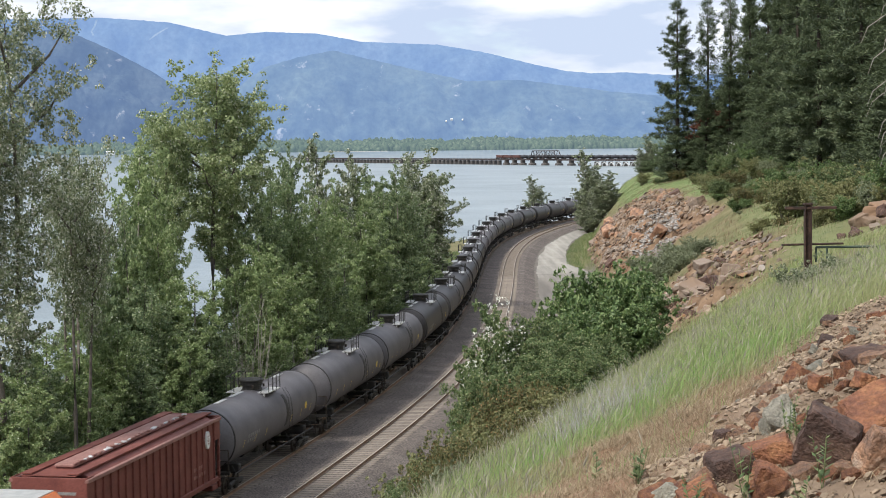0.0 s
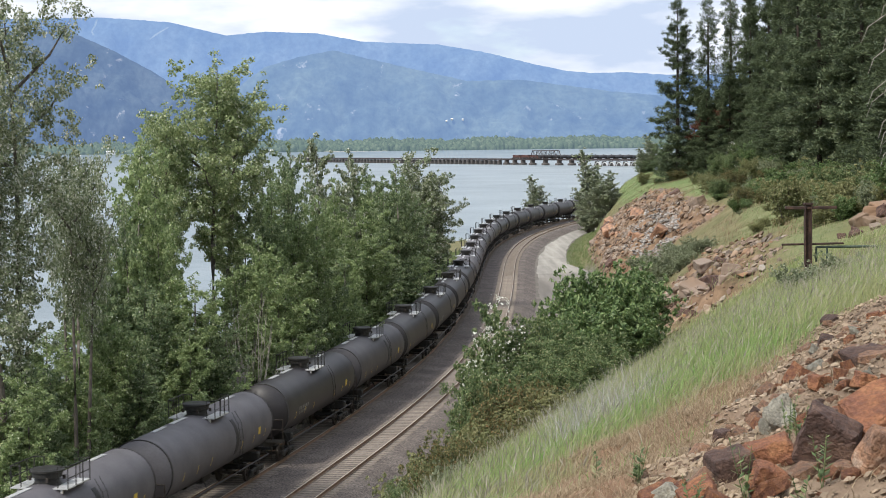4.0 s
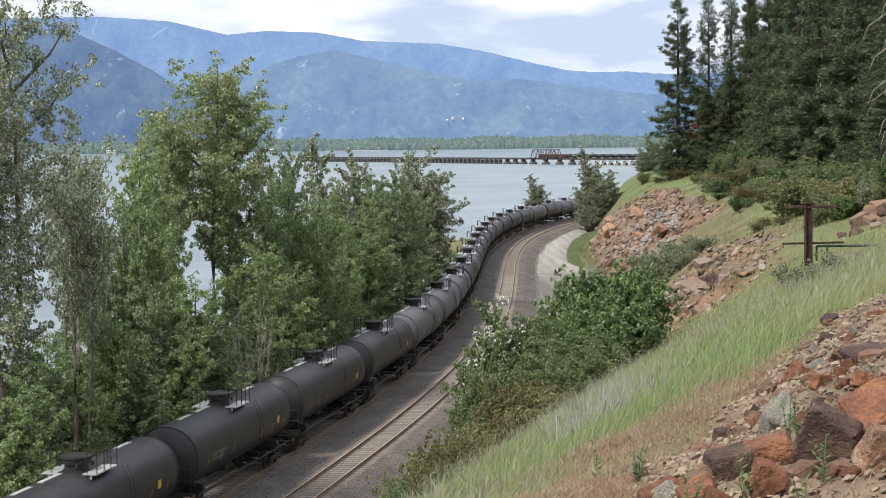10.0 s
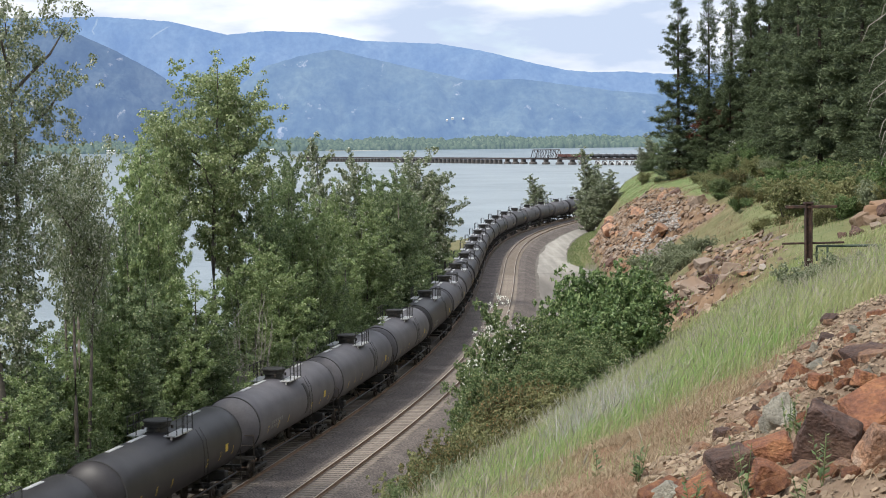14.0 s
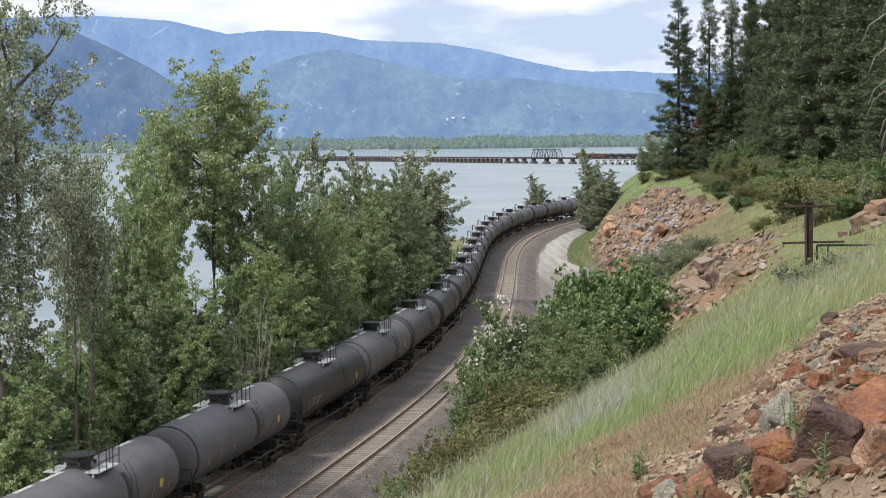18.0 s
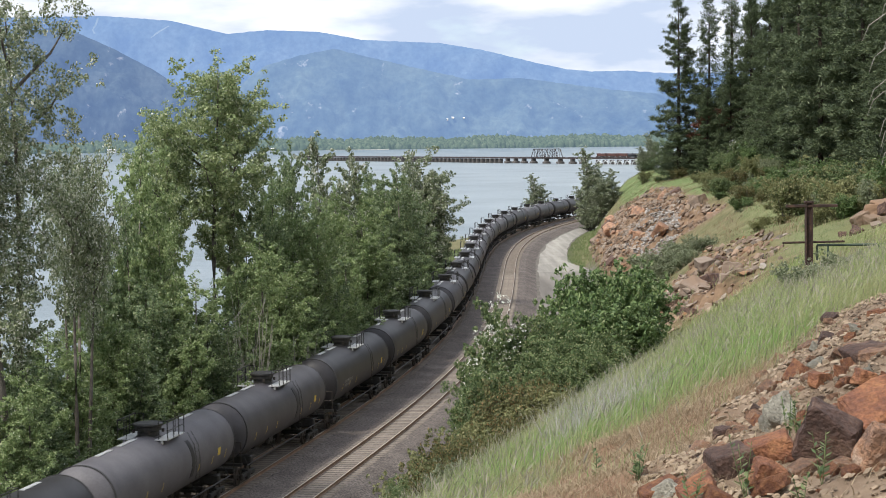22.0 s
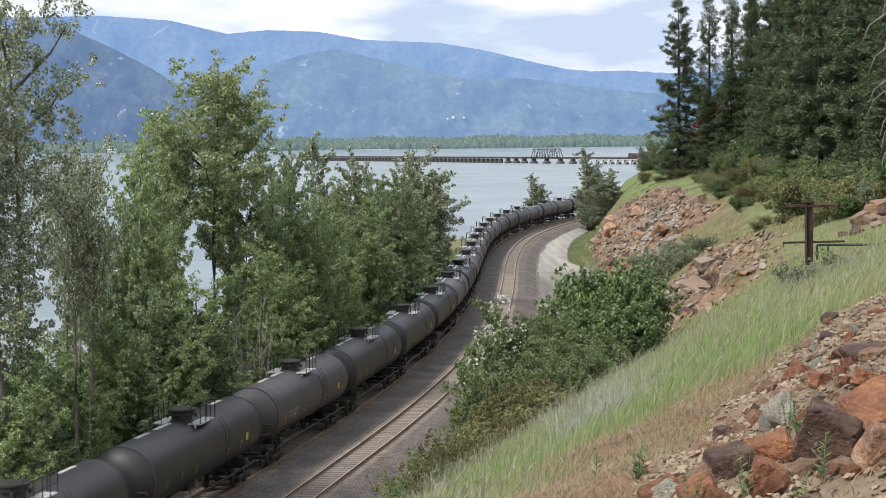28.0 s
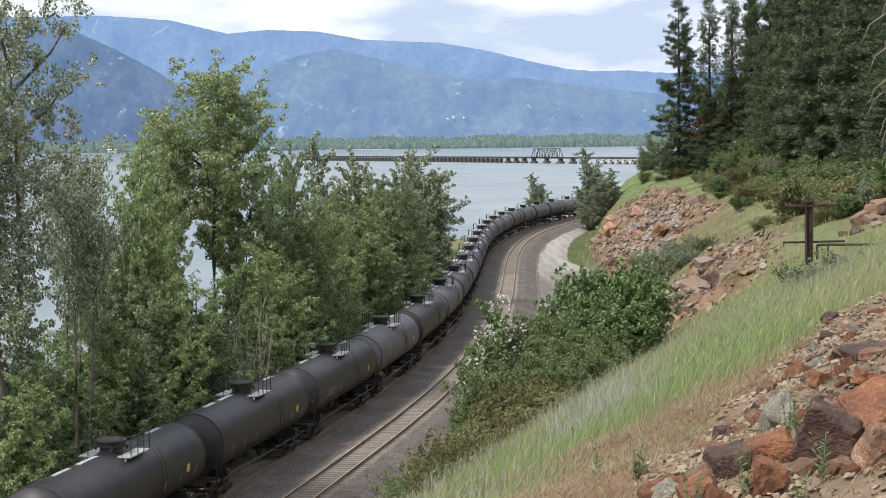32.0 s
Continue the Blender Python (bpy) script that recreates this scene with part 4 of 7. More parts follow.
            bm.faces.new(vs)
            part("placard", bm, M["yellow"], car, "small yellow notice plate")
        if marks == 2:
            for row, n in ((-0.16, 6), (0.16, 5)):
                for i in range(n):
                    bm = bmesh.new()
                    y = -5.6 + i * 0.36
                    a0, a1 = radians(96) + row * 0.5, radians(103) + row * 0.5
                    vs = [bm.verts.new((sx * (R + 0.012) * math.sin(a), y + dy, axis + (R + 0.012) * math.cos(a))) for a, dy in ((a0, -0.1), (a0, 0.1), (a1, 0.1), (a1, -0.1))]
                    bm.faces.new(vs)
                    part("lettering_bar", bm, M["faded"], car, "small faded grey lettering bar")
    # white reflective strips along the crown
    for y0, y1 in ((-5.9, -4.3), (-3.4, -1.4), (4.6, 6.2)):
        bm = bmesh.new()
        box(bm, (-0.12, (y0 + y1) / 2, axis + R + 0.02), (0.22, y1 - y0, 0.03))
        part("crown_plate", bm, M["grating"], car, "pale strip on the crown of the tank")
    # underframe
    for sy in (-1, 1):
        bm = bmesh.new()
        box(bm, (0, sy * 7.7, 1.02), (0.55, 2.3, 0.55), bevel=0.03)
        box(bm, (0, sy * 6.3, 1.18), (2.5, 0.45, 0.50), bevel=0.06)
        box(bm, (0, sy * 8.35, 1.28), (2.7, 0.20, 0.14))
        part("stub_sill", bm, M["black_steel"], car)
        bm = bmesh.new()
        for sx in (-1.3, 1.3):
            rod(bm, (sx, sy * 8.4, 0.6), (sx, sy * 8.4, 2.45), 0.03, 5)
        rod(bm, (-1.3, sy * 8.4, 2.45), (1.3, sy * 8.4, 2.45), 0.03, 5)
        rod(bm, (-1.3, sy * 8.4, 1.9), (1.3, sy * 8.4, 1.9), 0.025, 5)
        part("end_railing", bm, M["wheel"], car, "grey steel end handrail")
        bm = bmesh.new()
        box(bm, (0, sy * 8.82, 0.88), (0.28, 0.46, 0.30), bevel=0.05)
        part("coupler", bm, M["wheel"], car)
        build_truck(car, sy * 6.45)
    bm = bmesh.new()
    box(bm, (0.0, 0.6, 1.12), (0.5, 1.1, 0.5), bevel=0.1)
    rod(bm, (0, -2.2, 1.2), (0, -0.2, 1.2), 0.2, 8)
    part("outlet_valve", bm, M["black_steel"], car)
    return car


def build_hopper():
    """A ribbed covered hopper car, 16.5 m over its couplers."""
    car = thing("hopper_car", "oxide-red ribbed covered hopper car with a faded roof", "hopper car")
    hw, z0, z1, hl = 1.55, 1.55, 4.35, 7.6
    bm = bmesh.new()
    sec = [(-hw, z0), (-hw, z1), (-1.1, z1 + 0.22), (1.1, z1 + 0.22), (hw, z1), (hw, z0), (0.5, 0.75), (-0.5, 0.75)]
    ends = []
    for y, inset in ((-hl, 1.35), (-hl + 0.02, 1.35), (hl - 0.02, 1.35), (hl, 1.35)):
        ends.append([bm.verts.new((x, y, z)) for x, z in sec])
    for a, b in zip(ends[:-1], ends[1:]):
        for i in range(8):
            j = (i + 1) % 8
            bm.faces.new((a[i], a[j], b[j], b[i]))
    bm.faces.new(ends[0]), bm.faces.new(ends[-1])
    bmesh.ops.recalc_face_normals(bm, faces=bm.faces[:])
    body = part("body", bm, M["hopper"], car)
    for sx in (-1, 1):
        for i in range(19):
            bm = bmesh.new()
            y = -hl + 0.2 + i * (2 * hl - 0.4) / 18
            box(bm, (sx * (hw + 0.035), y, (z0 + z1) / 2), (0.07, 0.07, z1 - z0 - 0.1))
            part("rib", bm, M["hopper"], body)
        bm = bmesh.new()
        box(bm, (sx * (hw + 0.03), 0, z1 + 0.04), (0.17, 2 * hl + 1.5, 0.16), bevel=0.02)
        part("top_chord", bm, M["hopper_roof"], car, "faded pink-red edge beam")
        bm = bmesh.new()
        box(bm, (sx * (hw + 0.05), 0, z0), (0.16, 2 * hl + 0.3, 0.22), bevel=0.02)
        part("side_sill", bm, M["hopper"], car)
        bm = bmesh.new()
        ring = [(6.45 + 0.26 * math.cos(i * math.pi / 8), 3.62 + 0.42 * math.sin(i * math.pi / 8)) for i in range(16)]
        front = [bm.verts.new((sx * (hw + 0.085), y, z)) for y, z in ring]
        back = [bm.verts.new((sx * (hw + 0.002), y, z)) for y, z in ring]
        bm.faces.new(front)
        for i in range(16):
            bm.faces.new((front[i], front[i - 1], back[i - 1], back[i]))
        bmesh.ops.recalc_face_normals(bm, faces=bm.faces[:])
        emblem = part("emblem", bm, M["white"], car, "worn white oval emblem")
        for dy, dz, w, h in ((0.0, 0.17, 0.26, 0.05), (-0.07, 0.02, 0.06, 0.2), (0.08, 0.0, 0.06, 0.2), (0.0, -0.17, 0.24, 0.06)):
            bm = bmesh.new()
            box(bm, (sx * (hw + 0.09), 6.45 + dy, 3.62 + dz), (0.006, w, h))
            part("emblem_mark", bm, M["hopper_roof"], emblem, "worn dark mark")
        for row, n in ((2.5, 4), (2.15, 5)):
            for i in range(n):
                bm = bmesh.new()
                box(bm, (sx * (hw + 0.012), 4.6 + 0.35 * i, row), (0.012, 0.22, 0.16))
                part("lettering_bar", bm, M["hopper_roof"], car, "faded lettering bar")
    bm = bmesh.new()
    box(bm, (0, 0, z1 + 0.235), (2.3, 2 * hl + 1.5, 0.03))
    part("roof", bm, M["hopper"], car)
    for sx in (-0.98, 0.98):
        bm = bmesh.new()
        box(bm, (sx, 0, z1 + 0.30), (0.46, 2 * hl + 1.3, 0.05))
        part("running_board", bm, M["hopper"], car, "roof walkway grating")
    bm = bmesh.new()
    box(bm, (0, 0, z1 + 0.36), (0.86, 2 * hl - 1.6, 0.16), bevel=0.05)
    trough = part("hatch_trough", bm, M["hopper_roof"], car, "faded pink-red hatch cover")
    latch = random.Random(12)
    for i in range(26):
        bm = bmesh.new()
        y = -hl + 1.0 + i * 0.53 + latch.uniform(-0.1, 0.1)
        box(bm, (0.40 + latch.uniform(-0.04, 0.05), y, z1 + 0.45), (latch.uniform(0.10, 0.24), latch.uniform(0.12, 0.38), 0.07), rot=Euler((latch.uniform(-0.2, 0.2), latch.uniform(-0.3, 0.3), latch.uniform(-0.4, 0.4))).to_matrix(), bevel=0.015)
        part("hatch_latch", bm, M["grating" if latch.random() < 0.6 else "hopper_roof"], trough, "bent hatch latch")
    for sy in (-1, 1):
        y = sy * (hl + 0.72)
        bm = bmesh.new()
        box(bm, (0, y, z1 - 0.38), (2 * hw, 0.06, 1.1), bevel=0.02)
        panel = part("end_panel", bm, M["hopper"], car)
        bm = bmesh.new()
        box(bm, (0.75, y + sy * 0.035, z1 - 0.45), (0.75, 0.01, 0.12))
        part("lettering_bar", bm, M["faded"], panel, "faded white lettering bar")
        # black instead of oxide red: shade under the overhang put into the colour
        bm = bmesh.new()
        vs = [bm.verts.new(c) for c in ((-1.5, sy * (hl + 0.68), z1 - 0.9), (1.5, sy * (hl + 0.68), z1 - 0.9), (1.5, sy * (hl + 0.03), z0 - 0.2), (-1.5, sy * (hl + 0.03), z0 - 0.2))]
        bm.faces.new(vs)
        part("slope_sheet", bm, M["black_steel"], car, "sloping end sheet coloured black for the shade of the recess")
        for x in (-1.5, -0.05, 1.5):
            bm = bmesh.new()
            box(bm, (x, y, 2.3), (0.12, 0.12, 2.5), bevel=0.01)
            part("end_post", bm, M["hopper"], car)
        for sx in (-1, 1):
            bm = bmesh.new()
            box(bm, (sx * (hw + 0.01), sy * (hl + 0.36), z1 - 0.38), (0.05, 0.76, 1.1))
            part("end_gusset", bm, M["hopper"], car)
            bm = bmesh.new()
            for k in range(6):
                rod(bm, (sx * 1.62, sy * (hl + 0.25), 1.5 + 0.42 * k), (sx * 1.62, sy * (hl + 0.7), 1.5 + 0.42 * k), 0.015, 5)
            part("end_ladder", bm, M["hopper"], car)
    for sy in (-1, 1):
        bm = bmesh.new()
        box(bm, (0, sy * (hl + 0.35), 1.1), (2.9, 0.9, 0.25), bevel=0.03)
        box(bm, (0, sy * (hl + 0.65), 0.88), (0.28, 0.5, 0.3), bevel=0.05)
        part("end_frame", bm, M["hopper"], car)
        build_truck(car, sy * 6.0)
    bm = bmesh.new()
    for y in (-3.6, 0, 3.6):
        box(bm, (0, y, 0.72), (1.2, 1.4, 0.5), bevel=0.1)
    part("discharge_gate", bm, M["hopper"], car)
    return car


def build_loco(paint="loco"):
    """An orange diesel freight locomotive, 22.3 m long, its cab towards -y."""
    eng = thing("locomotive", "orange and dark freight diesel locomotive with a long hood", "locomotive", "locomotives of the train")
    bm = bmesh.new()
    box(bm, (0, 0, 1.32), (3.0, 21.4, 0.36), bevel=0.05)
    box(bm, (0, -0.6, 0.85), (2.6, 6.0, 0.75), bevel=0.2)
    part("frame", bm, M["loco_dark"], eng)
    bm = bmesh.new()
    box(bm, (0, 2.6, 2.85), (1.9, 14.6, 2.7), bevel=0.12)
    hood = part("hood", bm, M[paint], eng)
    bm = bmesh.new()
    box(bm, (0, 7.4, 3.95), (2.9, 4.6, 0.9), bevel=0.28)
    part("radiator", bm, M[paint], eng, "flared orange radiator housing")
    bm = bmesh.new()
    box(bm, (0, 7.4, 4.42), (2.2, 4.0, 0.05))
    part("exhaust_cover", bm, M["grating" if paint == "loco" else "loco_dark"], eng, "grey radiator grating")
    bm = bmesh.new()
    box(bm, (0, 0.5, 4.24), (1.2, 3.0, 0.12), bevel=0.03)
    part("roof_fan", bm, M["loco_dark"], eng, "dark roof grilles")
    for sx in (-1, 1):
        for i in range(7):
            bm = bmesh.new()
            box(bm, (sx * 0.965, -3.2 + i * 1.7, 2.7), (0.03, 1.3, 1.7), bevel=0.01)
            part("hood_door", bm, M[paint], hood)
        bm = bmesh.new()
        for i in range(12):
            y = -6.4 + i * 1.45
            rod(bm, (sx * 1.46, y, 1.5), (sx * 1.46, y, 2.5), 0.025, 5)
        rod(bm, (sx * 1.46, -6.4, 2.5), (sx * 1.46, 9.55, 2.5), 0.025, 5)
        part("side_railing", bm, M["loco_dark"], eng)
    bm = bmesh.new()
    box(bm, (0, -6.6, 2.95), (3.0, 3.4, 2.9), bevel=0.2)
    cab = part("cab", bm, M[paint], eng)
    bm = bmesh.new()
    box(bm, (0, -9.2, 2.3), (1.9, 2.0, 1.6), bevel=0.25)
    part("nose", bm, M[paint], eng)
    for sx in (-1.505, 1.505):
        bm = bmesh.new()
        box(bm, (sx, -6.5, 3.5), (0.03, 1.6, 0.75), bevel=0.01)
        part("cab_window", bm, M["loco_dark"], cab, "dark side window")
    bm = bmesh.new()
    box(bm, (0, -8.32, 3.6), (2.4, 0.03, 0.7), bevel=0.01)
    part("windscreen", bm, M["loco_dark"], cab, "dark windscreen")
    for sy in (-1, 1):
        bm = bmesh.new()
        box(bm, (0, sy * 10.6, 0.9), (2.8, 0.25, 1.2), bevel=0.04)
        part("pilot", bm, M[paint], eng)
        bm = bmesh.new()
        box(bm, (0, sy * 11.0, 0.88), (0.28, 0.5, 0.3), bevel=0.05)
        part("coupler", bm, M["wheel"], eng)
        build_truck(eng, sy * 6.2)
        build_truck(eng, sy * 8.3)
    return eng


def build_far_car():
    """The same kind of tank car with fewer parts, for the tail of the train across the lake."""
    car = thing("tank_car", "dark railway tank car far out on the bridge", "tank car", "tank cars on the bridge")
    bm = bmesh.new()
    lathe(bm, [(-8.5, 0.02), (-8.4, 0.8), (-7.9, 1.53), (7.9, 1.53), (8.4, 0.8), (8.5, 0.02)], 16, "y")
    part("tank", bm, M["tank_dark"], car, smooth_faces=True).matrix_basis = pose(0, 0, 2.84)
    bm = bmesh.new()
    lathe(bm, [(4.25, 0.6), (4.9, 0.6), (4.95, 0.02)], 10, "z")
    part("dome", bm, M["black_steel"], car)
    bm = bmesh.new()
    box(bm, (0, 0, 1.1), (2.4, 17.4, 0.4), bevel=0.05)
    part("underframe", bm, M["black_steel"], car)
    for y in (-6.4, 6.4):
        bm = bmesh.new()
        box(bm, (0, y, 0.5), (2.2, 2.6, 0.9), bevel=0.2)
        part("truck", bm, M["wheel"], car)
    return car


TONES = "LLLDMDDDDLLLDLMDDDMDDDLDLMLDDLMDDLDMDDLDDM"
MOVERS = []
TANK_0 = 12.85
# how far single cars stand ahead of or behind an even spacing
SLACK = [-0.3, 0.6, 0.1, 0.5, 0.2, -0.55, -0.5, -0.4, 0.05, 0.55, 0.35, 0.2, 0.0, -0.45, -1.0, -0.65, -0.45, 0.0, 0.5, 0.57, 0.6, 0.35]


def build_train():
    kinds = {}
    for i, c in enumerate(TONES):
        tone = {"L": "light", "M": "mid", "D": "dark"}[c]
        key = (tone, (2 if i % 3 == 0 else 1))
        if key not in kinds:
            kinds[key] = build_tank_car(tone, key[1], band=tone != "dark")
            car = kinds[key]
        else:
            car = copy_thing(kinds[key], Matrix())
        MOVERS.append((car, TANK_0 + i * CAR + (SLACK[i] if i < len(SLACK) else 0.2)))
    MOVERS.append((build_hopper(), TANK_0 - 18.6))
    eng = build_loco()
    MOVERS.append((eng, TANK_0 - 18.6 - 19.5))
    return eng, kinds


# ---- the far bridge ----
BRIDGE_O = Vector((64.3, 2100.0, 0.0))
BRIDGE_D = Vector((0.3827, -0.9239, 0.0))
DECK = WATER + 6.7
FAR_MOVERS = []


def at_bridge(b, off=0.0, z=0.0):
    return BRIDGE_O + BRIDGE_D * b + Vector((-BRIDGE_D.y, BRIDGE_D.x, 0)) * off + Vector((0, 0, z))


def build_bridge(eng, kinds):
    turn = axis_pose(Vector(), BRIDGE_D).to_3x3()
    bridge = thing("railway_bridge", "long dark railway trestle across the lake with one steel truss span", "bridge")
    bm = bmesh.new()
    box(bm, at_bridge(-150, 0, DECK - 0.8), (4.6, 1180, 1.3), turn)
    part("deck", bm, M["bridge_steel"], bridge)
    bm = bmesh.new()
    for s in (-2.2, 2.2):
        box(bm, at_bridge(-150, s, DECK + 0.2), (0.12, 1180, 0.5), turn)
    part("walkway_edge", bm, M["bridge_steel"], bridge)
    bm = bmesh.new()
    box(bm, (0, 0, 0), (4.4, 3.6, 8.0), bevel=0.2)
    first = part("pier", bm, M["bridge_pier"], bridge)
    b, n = -720.0, 0
    while b < 16:
        m = Matrix.Translation(at_bridge(b, 0, WATER + 1.0)) @ turn.to_4x4()
        if n == 0:
            first.matrix_basis = m
        else:
            share(first, m)
        n += 1
        b += 13.0
    bm = bmesh.new()
    box(bm, (0, 0, -1.0), (7.0, 8.0, 4.4), bevel=0.8)
    box(bm, (0, 0, 2.6), (5.0, 3.0, 3.4), bevel=0.3)
    broad = part("broad_pier", bm, M["bridge_pier"], bridge)
    spots = [28, 50, 72, 97, 130, 164, 194, 219]
    for i, b in enumerate(spots):
        m = Matrix.Translation(at_bridge(b, 0, WATER + 1.2)) @ turn.to_4x4()
        if i == 0:
            broad.matrix_basis = m
        else:
            share(broad, m)
    # pale frames of the last spans
    bm = bmesh.new()
    box(bm, (0, 0, -1.6), (5.0, 5.0, 4.0), bevel=0.5)
    box(bm, (0, 0, 1.9), (4.6, 2.0, 3.4), bevel=0.2)
    bent = part("bent", bm, M["bridge_pier"], bridge)
    bm = bmesh.new()
    for i in range(10):
        a0, a1 = math.pi * i / 10, math.pi * (i + 1) / 10
        rod(bm, (0, 5.4 * math.cos(a0), 4.6 * math.sin(a0) - 2.0), (0, 5.4 * math.cos(a1), 4.6 * math.sin(a1) - 2.0), 0.55, 6)
    arch = part("arch", bm, M["bridge_white"], bridge, "pale concrete arch rib")
    for i in range(12):
        m = Matrix.Translation(at_bridge(252 + i * 15.4, 0, WATER + 1.0)) @ turn.to_4x4()
        m2 = Matrix.Translation(at_bridge(259.7 + i * 15.4, -3.2, WATER + 1.0)) @ turn.to_4x4()
        if i == 0:
            bent.matrix_basis, arch.matrix_basis = m, m2
        else:
            share(bent, m), share(arch, m2)
    # the truss span
    length, top = 67.0, 9.2
    for side in (-2.9, 2.9):
        def p(b, z):
            return at_bridge(97 + b, side, DECK + z)
        n = 8
        step = length / n
        pairs = [("chord", (step * 0.75, top), (length - step * 0.75, top), 0.42), ("chord", (0, 0), (length, 0), 0.4), ("end_post", (0, 0), (step * 0.75, top), 0.42), ("end_post", (length, 0), (length - step * 0.75, top), 0.42)]
        for i in range(1, n):
            pairs.append(("post", (i * step, 0), (i * step, top), 0.24))
        for i in range(1, n - 1):
            a, c = (0, top) if i < n / 2 else (top, 0)
            pairs.append(("diagonal", (i * step, top if i < n / 2 else 0), ((i + 1) * step, 0 if i < n / 2 else top), 0.24))
        for nm, a, c, r in pairs:
            bm = bmesh.new()
            rod(bm, p(*a), p(*c), r, 6)
            part(nm, bm, M["bridge_steel"], bridge)
    for i in range(7):
        bm = bmesh.new()
        b = 97 + 67.0 / 8 * (i + 1)
        rod(bm, at_bridge(b, -2.9, DECK + top), at_bridge(b, 2.9, DECK + top), 0.25, 6)
        part("cross_strut", bm, M["bridge_steel"], bridge)
    # the tail of the train out there
    # rear engines take the loco colour with distance haze painted in
    eng = build_loco("loco_far")
    tagged(eng, "freight locomotive pushing at the train's tail, its orange browned as painted haze")
    offs, car_kind = 11.2, build_far_car()
    for i in range(3):
        FAR_MOVERS.append((copy_thing(eng, Matrix()) if i else eng, offs + i * 22.6))
    for i in range(18):
        FAR_MOVERS.append((copy_thing(car_kind, Matrix()) if i else car_kind, offs + 2 * 22.6 + 20.4 + i * CAR))


# ---- rocks, grass and the old gate ----


def rock_mesh(seed, sx, sy, sz, mat, name="rock", bev=0.03, rough=0, flat_faced=False):
    """An angular broken stone: the hull of a few points, its edges slightly worn."""
    rng = random.Random(seed)
    bm = bmesh.new()
    if flat_faced:
        # a broken block: the corners of a box pushed about, one or two of them knocked off
        for cx in (-1, 1):
            for cy in (-1, 1):
                for cz in (-1, 1):
                    v = Vector((cx * rng.uniform(0.55, 1.0), cy * rng.uniform(0.55, 1.0), cz * rng.uniform(0.65, 1.0)))
                    bm.verts.new((v.x * sx / 2, v.y * sy / 2, v.z * sz / 2))
                    if rng.random() < 0.3:
                        bm.verts.new((v.x * sx / 2.6, v.y * sy / 1.9, v.z * sz / 2.6))
    for _ in range(0 if flat_faced else 13):
        v = Vector((rng.uniform(-1, 1), rng.uniform(-1, 1), rng.uniform(-1, 1)))
        v = v.normalized() * rng.uniform(0.75, 1.0)
        bm.verts.new((v.x * sx / 2, v.y * sy / 2, v.z * sz / 2))
    out = bmesh.ops.convex_hull(bm, input=bm.verts[:])
    bmesh.ops.delete(bm, geom=[g for g in out["geom_interior"] if isinstance(g, bmesh.types.BMVert)], context="VERTS")
    if bev:
        bmesh.ops.bevel(bm, geom=bm.edges[:], offset=bev * min(sx, sy, sz), segments=1, affect="EDGES", clamp_overlap=True)
    for _ in range(rough):
        bmesh.ops.subdivide_edges(bm, edges=bm.edges[:], cuts=1, use_grid_fill=True)
    if rough:
        bmesh.ops.triangulate(bm, faces=bm.faces[:])
        k = min(sx, sy, sz)
        for v in bm.verts:
            p = v.co / k
            v.co += v.co.normalized() * k * (0.10 * noise.noise(p * 2.6 + Vector((seed, 0, 0))) + 0.035 * noise.noise(p * 9.0 + Vector((0, seed, 0))))
    me = bpy.data.meshes.new(name)
    bm.to_mesh(me)
    bm.free()
    me.materials.append(mat)
    return me


def lay_rock(me, x, y, rot, label, scale=1.0, sink=0.3, height=0.2, group="rocks of the slope", name="rock"):
    o = new(name, me)
    o.matrix_basis = Matrix.Translation((x, y, ground_z(x, y) + height * (0.5 - sink))) @ Euler([radians(a) for a in rot]).to_matrix().to_4x4() @ Matrix.Scale(scale, 4)
    return tagged(o, label, "rock", group)


